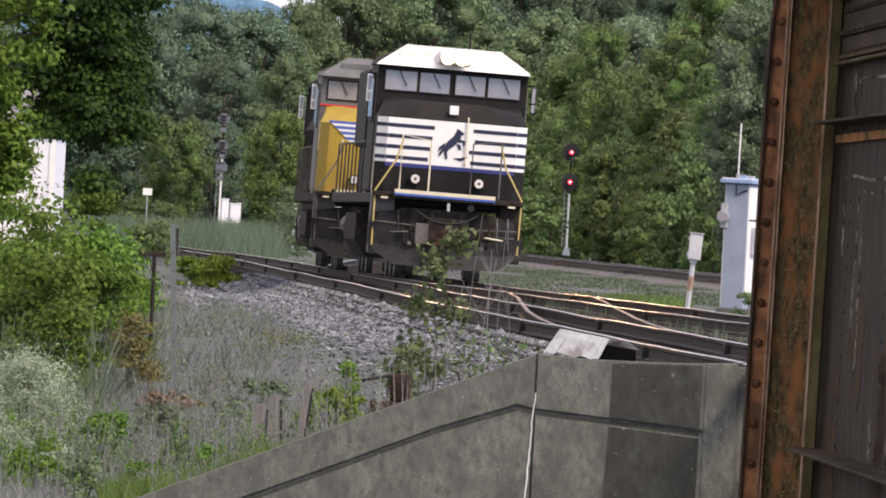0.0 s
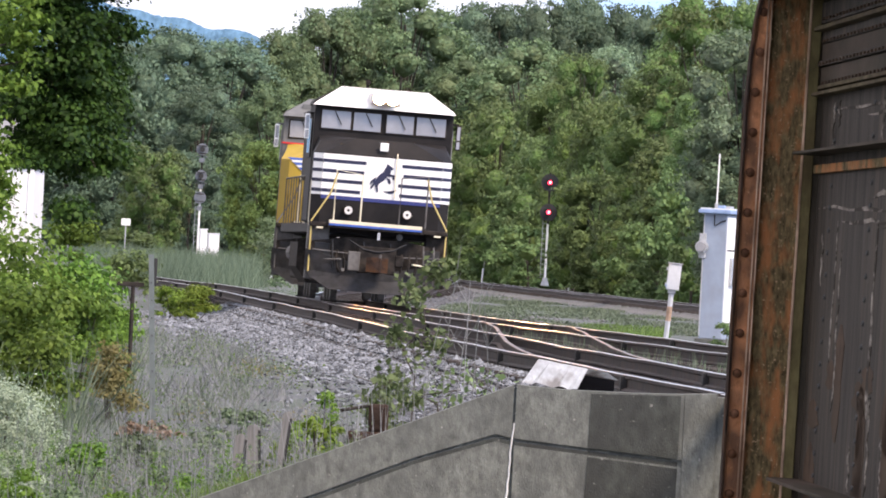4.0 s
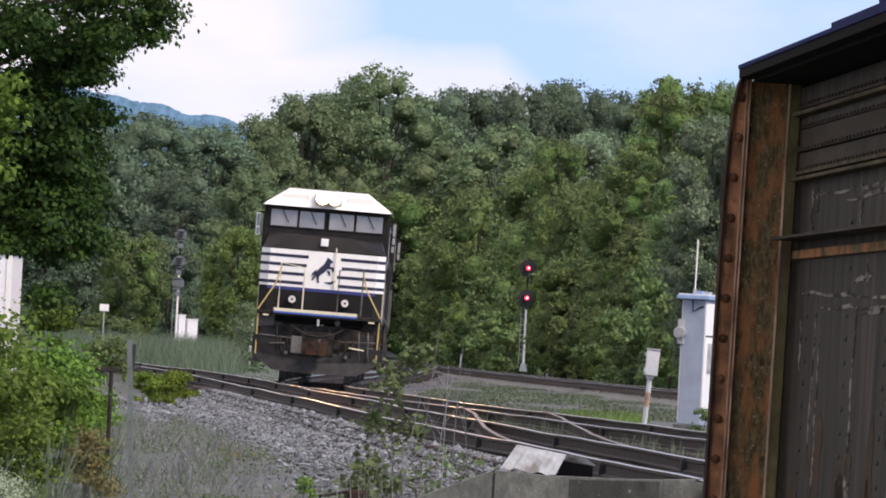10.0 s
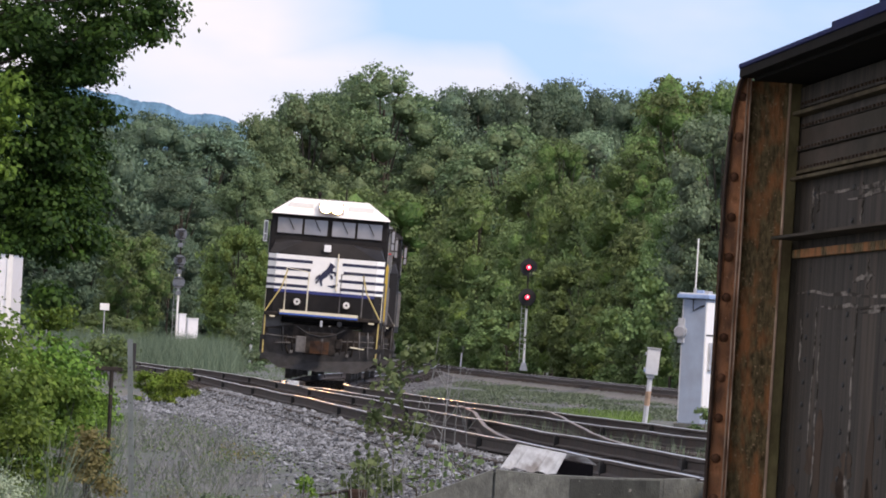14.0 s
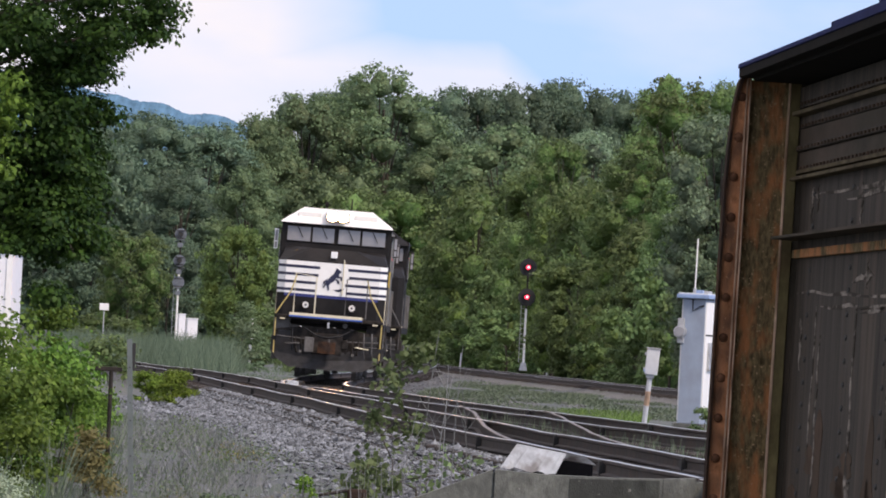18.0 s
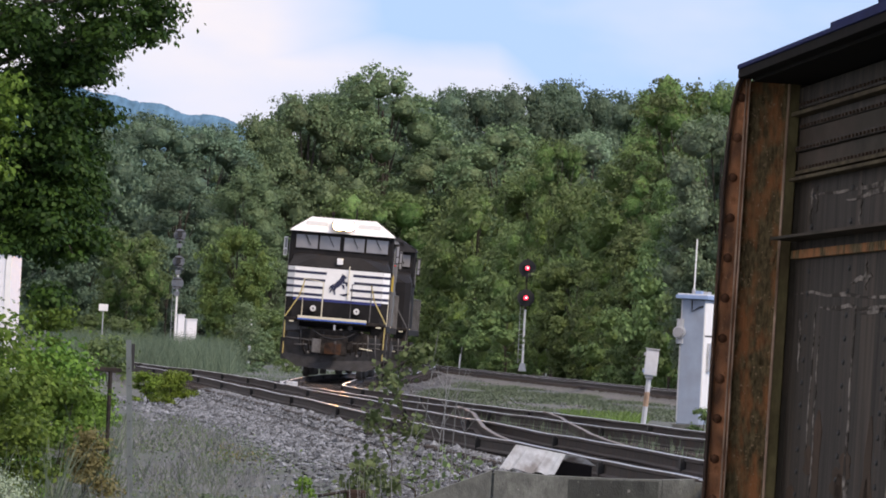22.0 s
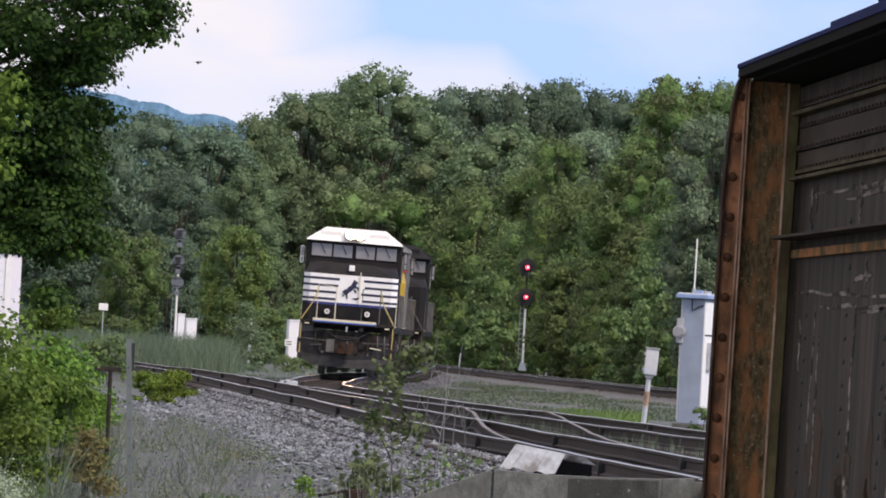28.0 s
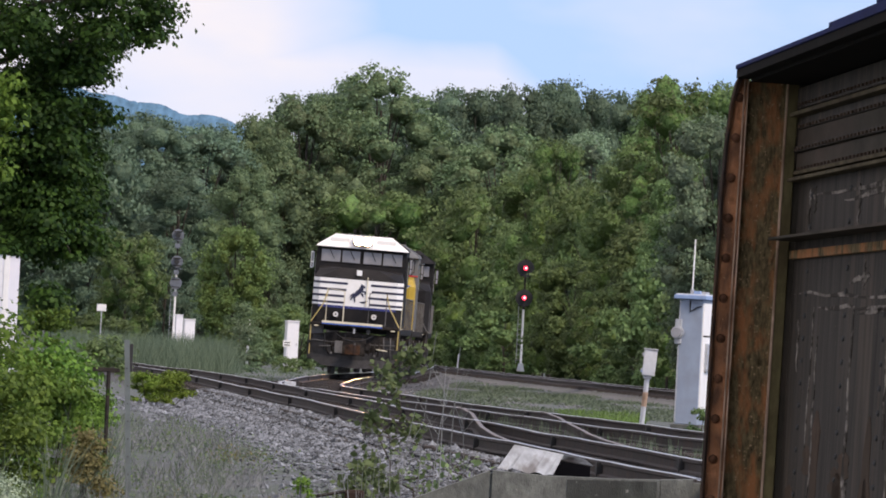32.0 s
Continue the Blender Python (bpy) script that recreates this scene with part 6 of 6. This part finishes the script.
def build_relay_case():
    x, y, z = 4.30, 200, -0.05
    t = tagged(empty("relay_cabinet", Matrix.Translation((x, y, z)) @ Matrix.Rotation(radians(-14), 4, 'Z')), "tall grey blue steel relay cabinet beside the track", "cabinet")
    part("body", box(0, 0.42, 0, 0.9, 0, 2.22, 0.015), M["cabinet"], t)
    part("roof", box(-0.09, 0.50, -0.1, 1.0, 2.22, 2.29, 0.012), M["cabinet_trim"], t, "blue grey overhanging roof")
    part("roof_rim", box(-0.06, 0.47, -0.07, 0.97, 2.29, 2.315, 0.006), M["galv_light"], t)
    part("antenna_base", tube([(0.19, 0.1, 2.29), (0.19, 0.1, 2.40)], 0.035, 8), M["galv"], t)
    part("junction_fitting", box(0.24, 0.36, -0.02, 0.12, 2.30, 2.37, 0.01), M["cabinet_trim"], t)
    part("door_seam", box(0.445, 0.452, 0.02, 0.88, 1.56, 1.59), M["joint"], t)
    part("corner_seam", box(-0.003, 0.02, -0.004, 0.01, 0.05, 2.2), M["galv"], t)
    part("vent", box(0.2, 0.42, 0.2, 0.5, 2.29, 2.36, 0.01), M["galv"], t)
    part("antenna", tube([(0.19, 0.1, 2.29), (0.20, 0.1, 3.28)], 0.014, 6), M["white"], t, "thin white whip antenna")
    mt = part("meter", tube([(0.0, -0.02, 1.62), (0.0, -0.14, 1.62)], 0.11, 16), M["galv"], t, "round electricity meter")
    part("meter_glass", tube([(0.0, -0.14, 1.62), (0.0, -0.20, 1.62)], 0.085, 14), M["glass"], mt)
    part("meter_box", box(-0.06, 0.06, -0.05, 0.05, 1.42, 1.86, 0.01), M["galv"], t)
    # door panel much lighter than the cabinet body
    dr = part("door", box(0.40, 0.45, 0.02, 0.88, 0.25, 2.16, 0.01), M["white"], t, "white side door")
    part("handle_box", box(0.45, 0.50, 0.2, 0.5, 0.95, 1.45, 0.01), M["galv"], dr)
    part("conduit", tube([(0.19, -0.015, 2.2), (0.2, -0.02, 2.0), (0.32, -0.02, 2.08), (0.40, -0.02, 2.1)], 0.012, 5), M["grime"], t)
    part("footing", box(-0.05, 0.47, -0.05, 0.95, -0.4, 0.0, 0.01), M["concrete"], t)


build_relay_case()


def build_box_post(x, y, z):
    t = tagged(empty("junction_box_post", Matrix.Translation((x, y, z)) @ Matrix.Rotation(radians(4), 4, 'Y')), "pale grey junction box on a short white post", "junction box")
    part("post", tube([(0, 0, -0.3), (0, 0, 0.95)], 0.045, 8), M["galv_light"], t)
    b = part("box", box(-0.105, 0.125, -0.1, 0.1, 0.86, 1.32, 0.012), M["galv_light"], t)
    part("lid", box(-0.12, 0.14, -0.115, 0.11, 1.32, 1.345, 0.006), M["galv"], b)
    part("latch", box(-0.13, -0.10, -0.12, -0.08, 0.90, 0.95, 0.004), M["cabinet_trim"], b)
    part("rust_collar", tube([(0, 0, 0.30), (0, 0, 0.56)], 0.048, 8), M["rust_pale"], t, "orange rust stained stretch of the post")
    part("hinge", box(-0.135, -0.105, -0.11, 0.0, 0.92, 0.98), M["galv"], b)
    part("hinge", box(-0.135, -0.105, -0.11, 0.0, 1.2, 1.26), M["galv"], b)
    part("bracket", box(-0.07, 0.07, -0.07, 0.07, 0.8, 0.86, 0.005), M["galv"], t)


build_box_post(3.77, 202, -0.08)


def build_cabinets():
    for x, y, w, h, rot, lab in ((-14.55, 668, 0.62, 2.36, 10, "small white equipment cabinet by the signal"), (-15.08, 664, 0.40, 2.6, 10, "narrow white equipment cabinet by the signal"),
                                 (-7.1, 560, 0.60, 2.38, 12, "white equipment cabinet beside the curved track")):
        t = tagged(empty("equipment_cabinet", Matrix.Translation((x, y, ground_z(x, y))) @ Matrix.Rotation(radians(rot), 4, 'Z')), lab, "cabinet")
        part("body", box(-w / 2, w / 2, -0.3, 0.3, 0.1, h, 0.02), M["siding"], t)
        part("plinth", box(-w / 2 - 0.03, w / 2 + 0.03, -0.33, 0.33, -0.3, 0.1), M["concrete"], t)
        part("lid", box(-w / 2 - 0.03, w / 2 + 0.03, -0.34, 0.34, h, h + 0.06, 0.01), M["siding"], t)
        part("latch", box(w * 0.3, w * 0.3 + 0.04, -0.32, -0.3, h * 0.5, h * 0.5 + 0.14, 0.004), M["galv"], t)
    t = tagged(empty("sign_post", Matrix.Translation((-14.5, 490, -0.5))), "small white sign on a thin post", "sign")
    part("post", tube([(0, 0, 0), (0, 0, 2.6)], 0.03, 6), M["galv"], t)
    part("plate", box(-0.2, 0.2, -0.05, -0.03, 2.4, 2.7, 0.005), M["white"], t)
    t = tagged(empty("marker_sign", Matrix.Translation((-6.78, 520, 0.0))), "small tilted white marker sign with unreadable bars", "sign")
    part("post", tube([(0.12, 0, 0), (0, 0, 0.9)], 0.025, 6), M["white"], t)
    pl = part("plate", box(-0.19, 0.19, -0.05, -0.03, 0.75, 1.05, 0.005), M["white"], t)
    for z in (0.84, 0.95):
        part("bar", box(-0.13, 0.13, -0.056, -0.05, z - 0.02, z + 0.02), M["grime"], pl)
    t = tagged(empty("marker_post", Matrix.Translation((-9.5, 575, ground_z(-9.5, 575)))), "slim white marker post in the bushes", "post")
    part("shaft", tube([(0, 0, 0), (0.03, 0, 2.0 - ground_z(-9.5, 575))], 0.07, 8), M["white"], t)
    t = tagged(empty("marker_post", Matrix.Translation((1.45, 690, -0.3))), "short white marker post by the far track", "post")
    part("shaft", tube([(0, 0, 0), (0.06, 0, 1.05)], 0.045, 8), M["white"], t)


build_cabinets()


def build_house():
    t = tagged(empty("house", Matrix.Translation((-14.45, 300, -0.4))), "white sided house half hidden by the maple", "house")
    part("wall", box(-4, 3.05, 0, 8, 0, 3.4, 0.01), M["siding"], t)
    for k in range(16):
        part("siding_board", prism([(-0.008, 0.1 + k * 0.2), (0.0, 0.1 + k * 0.2), (0.0, 0.3 + k * 0.2)], "x", -4, 3.04), M["siding"], t)
    part("corner_board", box(2.93, 3.08, -0.03, 0.1, 0, 3.4, 0.004), M["white"], t)
    part("eave", box(-4.4, 3.14, -0.1, 8.1, 3.4, 3.5, 0.02), M["white"], t)
    part("roof", prism([(-0.1, 3.51), (8.1, 3.51), (4.0, 4.7)], "x", -4.4, 3.1), M["shingle"], t)


build_house()


def build_posts():
    t = tagged(empty("fence_post", Matrix.Translation((-3.36, 128, ground_z(-3.36, 128)))), "grey steel channel post standing in dry grass", "post")
    bm = prism([(-0.03, -0.02), (0.03, -0.02), (0.03, 0.02), (0.018, 0.02), (0.018, -0.005), (-0.018, -0.005), (-0.018, 0.02), (-0.03, 0.02)], "z", -0.2, 2.02)
    bmesh.ops.transform(bm, matrix=Matrix.Shear('XY', 4, (-0.06, 0)), verts=bm.verts)
    part("channel", bm, M["post"], t)
    part("bracket", box(-0.085, -0.045, -0.01, 0.05, 1.66, 1.98, 0.006), M["joint"], t, "dark bracket behind the head of the post")
    for k in range(7):
        part("bolt_hole", disc(-0.06 * (0.5 + 0.2 * k), -0.024, 0.5 + 0.2 * k, 0.008, 0.004, "y", 8), M["joint"], t)
    t = tagged(empty("dark_post", Matrix.Translation((-3.86, 135, ground_z(-3.86, 135)))), "dark steel post with a short crossbar", "post")
    part("shaft", tube([(0, 0, -0.2), (-0.01, 0, 1.35)], 0.028, 6), M["grime"], t)
    part("crossbar", box(-0.2, 0.12, -0.03, 0.03, 1.35, 1.40, 0.006), M["grime"], t)
    for i, (x, y, h, lean, w, m, lab) in enumerate(((-1.68, 112, 0.72, 6, 0.09, "wood", "leaning weathered timber stub"), (-1.92, 112.6, 0.64, -3, 0.13, "wood", "broken weathered timber stub"),
                                                    (-2.10, 113, 0.58, 2, 0.12, "wood", "broken weathered timber stub"))):
        t = tagged(empty("timber_stub", Matrix.Translation((x, y, ground_z(x, y))) @ Matrix.Rotation(radians(lean), 4, 'Y')), lab, "post", "timber stubs")
        part("shaft", prism([(-w / 2, -0.1), (w / 2, -0.1), (w / 2, h * 0.92), (w * 0.1, h), (-w / 2, h * 0.96)], "y", -0.06, 0.06), M["wood"], t)
        part("split_face", box(w / 2 - 0.022, w / 2 + 0.004, -0.066, 0.0, -0.1, h * 0.9), M["joint"], t)
    t = tagged(empty("switch_stand", Matrix.Translation((-0.72, 113, ground_z(-0.72, 113)))), "rusty brown old switch stand stub", "switch stand")
    part("base", box(-0.3, 0.25, -0.2, 0.2, 0.0, 0.16, 0.02), M["rust_dark"], t)
    part("column", box(-0.10, 0.10, -0.10, 0.10, 0.16, 0.44, 0.03), M["rust_dark"], t)
    part("lever", tube([(-0.1, -0.1, 0.42), (-0.38, -0.15, 0.36)], 0.018, 6), M["grime"], t)


build_posts()


def build_frog():
    t = tagged(empty("switch_frog", pose(-3.72, 290, 0.0)), "worn pale steel frog casting between the rails", "railway switch")
    part("casting", prism([(-0.22, -1.4), (-0.06, 1.6), (0.10, 1.6), (0.24, -1.4)], "z", -0.16, 0.012), M["tin"], t)
    for sx in (-1, 1):
        part("wing_rail", prism([(sx * 0.34, -1.8), (sx * 0.16, 1.7), (sx * 0.20, 1.7), (sx * 0.40, -1.8)], "z", -0.16, 0.015), M["rail"], t)


build_frog()


# ---- a small bird that crosses the sky ----
def build_bird():
    t = tagged(empty("bird"), "small dark bird flying across the sky", "bird")
    bm = bmesh.new()
    bmesh.ops.create_uvsphere(bm, u_segments=12, v_segments=8, radius=1.0)
    bmesh.ops.scale(bm, vec=(0.15, 0.05, 0.05), verts=bm.verts)
    part("body", bm, M["grime"], t)
    bm = bmesh.new()
    bmesh.ops.create_uvsphere(bm, u_segments=10, v_segments=6, radius=0.042)
    bmesh.ops.translate(bm, vec=(0.14, 0, 0.015), verts=bm.verts)
    head = part("head", bm, M["grime"], t)
    part("beak", tube([(0.175, 0, 0.012), (0.205, 0, 0.008)], 0.010, 5, r1=0.003), M["joint"], head)
    part("tail", prism([(-0.13, -0.02), (-0.26, -0.05), (-0.23, 0.0), (-0.26, 0.05), (-0.13, 0.02)], "z", -0.006, 0.006), M["grime"], t)
    wings = []
    for s in (-1, 1):
        wings.append((s, part("wing", prism([(0.07, 0.0), (0.06, s * 0.14), (-0.04, s * 0.27), (-0.07, s * 0.15), (-0.07, 0.0)], "z", -0.006, 0.006), M["grime"], t)))
    return t, wings


bird, bird_wings = build_bird()


# ---- ties, stones and other pieces of the roadbed ----
def build_ties():
    def tie_mesh(tr, xat, zat, y0, y1, limit):
        first, n, rest, fr = None, 0, [], []
        rng = random.Random(3)
        y = y0
        while y < y1:
            slope = xat(y + 0.5) - xat(y - 0.5)
            x, z, dz = xat(y) + rng.uniform(-0.05, 0.05), zat(y) - 0.172, rng.uniform(-0.012, 0.0)
            if n < limit:
                if first is None:
                    first = part("tie", box(-1.3, 1.3, -0.115, 0.115, -0.16, 0.0, 0.008), M["tie"], tr)
                    o = first
                else:
                    o = new("tie", first.data)
                    o.parent = tr
                o.location, o.rotation_euler = (x, y, z + dz), (0, 0, -slope + rng.uniform(-0.01, 0.01))
            else:
                b = len(rest)
                for zz in (-0.16, 0.0):
                    rest += [(x - 1.3, y - 0.115, z + dz + zz), (x + 1.3, y - 0.115, z + dz + zz), (x + 1.3, y + 0.115, z + dz + zz), (x - 1.3, y + 0.115, z + dz + zz)]
                fr += [(b, b + 1, b + 5, b + 4), (b + 1, b + 2, b + 6, b + 5), (b + 2, b + 3, b + 7, b + 6), (b + 3, b, b + 4, b + 7), (b + 4, b + 5, b + 6, b + 7)]
            n += 1
            y += 0.56
        if rest:
            tagged(raw("ties", rest, fr, M["tie"], tr), kind="stuff")
    tie_mesh(track_near, near_x, near_z, 104.6, 425, 300)
    tie_mesh(track_main, main_x, main_z, 122, 560, 150)
    tie_mesh(track_far, far_x, far_z, 340, 800, 0)


build_ties()


def build_stones():
    rng = np.random.default_rng(9)
    pts = []
    while len(pts) < 19000:
        y = rng.uniform(118, 260)
        x = near_x(y) - 0.98 - abs(rng.normal()) * 1.25
        if -0.042 * y < x:
            z = max(ground_z(x, y), near_z(y) + bed_z(x - near_x(y))) + (0.05 if x > near_x(y) - 1.5 else 0.012)
            if x < near_x(y) - 0.98:
                pts.append((x, y, z))
    while len(pts) < 24500:
        y = rng.uniform(124, 200)
        x = near_x(y) + rng.uniform(0.9, 3.2)
        if abs(x) < 0.04 * y:
            pts.append((x, y, near_z(y) + max(bed_z(x - near_x(y)), bed_z(x - main_x(y))) + 0.01))
    c = np.array(pts)
    n = len(c)
    s = rng.uniform(0.010, 0.030, (n, 1)) * (1 + (rng.random((n, 1)) < 0.10) * 0.9)
    base = np.array([(1, 0, 0), (0, 1, 0), (-1, 0, 0), (0, -1, 0), (0, 0, 1), (0, 0, -1)], float)
    v = c[:, None, :] + (base[None] + rng.normal(size=(n, 6, 3)) * 0.28) * s[:, None, :] * np.array([1.2, 1.2, 0.8])
    tri = np.array([(0, 1, 4), (1, 2, 4), (2, 3, 4), (3, 0, 4), (1, 0, 5), (2, 1, 5), (3, 2, 5), (0, 3, 5)])
    faces = (np.arange(n)[:, None, None] * 6 + tri[None]).reshape(-1, 3)
    st = raw("gravel", v.reshape(-1, 3).tolist(), faces.tolist(), M["stone"])
    tagged(st, "loose grey crushed stones on the shoulder", "gravel", kind="stuff")
    pts = []
    while len(pts) < 7000:
        y = rng.choice((rng.uniform(215, 335), rng.uniform(235, 335), rng.uniform(335, 640)))
        x = main_x(y) + 0.9 + rng.uniform(0.0, 2.9) ** 2
        if y > 330 and x > far_x(y) - 1.6:
            continue
        if x < 0.034 * y and (x < main_x(y) + 2.6 or noise.noise(Vector((x * 0.7, y * 0.05, 12))) > -0.1):
            pts.append((x, y, max(ground_z(x, y), main_z(y) + bed_z(x - main_x(y))) + 0.015))
    c = np.array(pts)
    n = len(c)
    s = rng.uniform(0.014, 0.05, (n, 1))
    v = c[:, None, :] + (base[None] + rng.normal(size=(n, 6, 3)) * 0.28) * s[:, None, :] * np.array([1.2, 1.2, 0.8])
    faces = (np.arange(n)[:, None, None] * 6 + tri[None]).reshape(-1, 3)
    st = raw("verge_stones", v.reshape(-1, 3).tolist(), faces.tolist(), M["stone_verge"])
    tagged(st, "scattered grey stones between the tracks", "gravel", kind="stuff")
    pts = []
    while len(pts) < 7500:
        y = rng.uniform(105, 330)
        x = near_x(y) + rng.choice((-1, -1, 1)) * rng.uniform(0.0, 1.6)
        o = abs(x - near_x(y))
        if abs(x) < 0.042 * y:
            pts.append((x, y, near_z(y) + bed_z(o) + 0.008))
    c = np.array(pts)
    n = len(c)
    s = rng.uniform(0.015, 0.04, (n, 1))
    v = c[:, None, :] + (base[None] + rng.normal(size=(n, 6, 3)) * 0.28) * s[:, None, :] * np.array([1.2, 1.2, 0.8])
    faces = (np.arange(n)[:, None, None] * 6 + tri[None]).reshape(-1, 3)
    st = raw("bed_stones", v.reshape(-1, 3).tolist(), faces.tolist(), M["stone_dark"])
    tagged(st, "grimy dark stones of the track bed", "gravel", kind="stuff")


build_stones()


# ---- the train backs away round the curve ----
def place_unit(y_front):
    """Pose of a unit whose front stands at y_front on the main track."""
    ya, yb = y_front + 3.5, y_front + 18.0
    a = Vector((main_x(ya), ya, main_z(ya)))
    b = Vector((main_x(yb), yb, main_z(yb)))
    d = (b - a).normalized()
    o = a - d * 3.5
    turn = math.degrees(math.atan2(-d.x, d.y))
    return pose(o.x, o.y, o.z, 0, 0, turn) @ pose(0, 0, 0, 0, 1.7, 0)


def motions():
    along = smooth_line([(-4, 207), (0, 226.5), (6, 255), (12, 282.5), (19, 317), (25, 347), (32, 378)])
    times = [0.0, 1.0, 2.0, 3.0, 3.5, 4.5, 5.5] + [float(i) for i in range(6, 33)]
    for k, unit in enumerate((lead_unit, second_unit, third_unit)):
        rows = []
        for t in times:
            y = along(t)
            side = (-0.17 * max(0.0, 1 - t / 7.0) - 0.11 * ease(12, 26, t) if k == 1 else 0.0) + (0.22 if k == 2 else 0.0) * math.sin(math.pi * min(1.0, max(0.0, (t - 8) / 24.0)))
            rows.append((t, pose(side, 0, 0) @ place_unit(y - 0.85 + k * 22.7)))
        walk(unit, rows)
    # the bird glides in from the left, beating its wings
    walk(bird, [(0.0, pose(-201.0, 600, 17.0)), (14.0, pose(-107.0, 600, 16.0)), (27.0, pose(-20.1, 600, 15.45)), (28.0, pose(-13.4, 600, 15.5)), (28.9, pose(-7.4, 600, 15.6)),
                (30.2, pose(1.0, 600, 14.6)), (32.0, pose(13.0, 600, 14.0))])
    for s, wing in bird_wings:
        beats = [(0.0, pose(0, 0, 0.02))] + [(27.0 + 0.125 * i, pose(0, 0, 0.02, s * (38 if i % 2 else -30), 0, 0)) for i in range(33)] + [(32.0, pose(0, 0, 0.02))]
        walk(wing, beats)


motions()
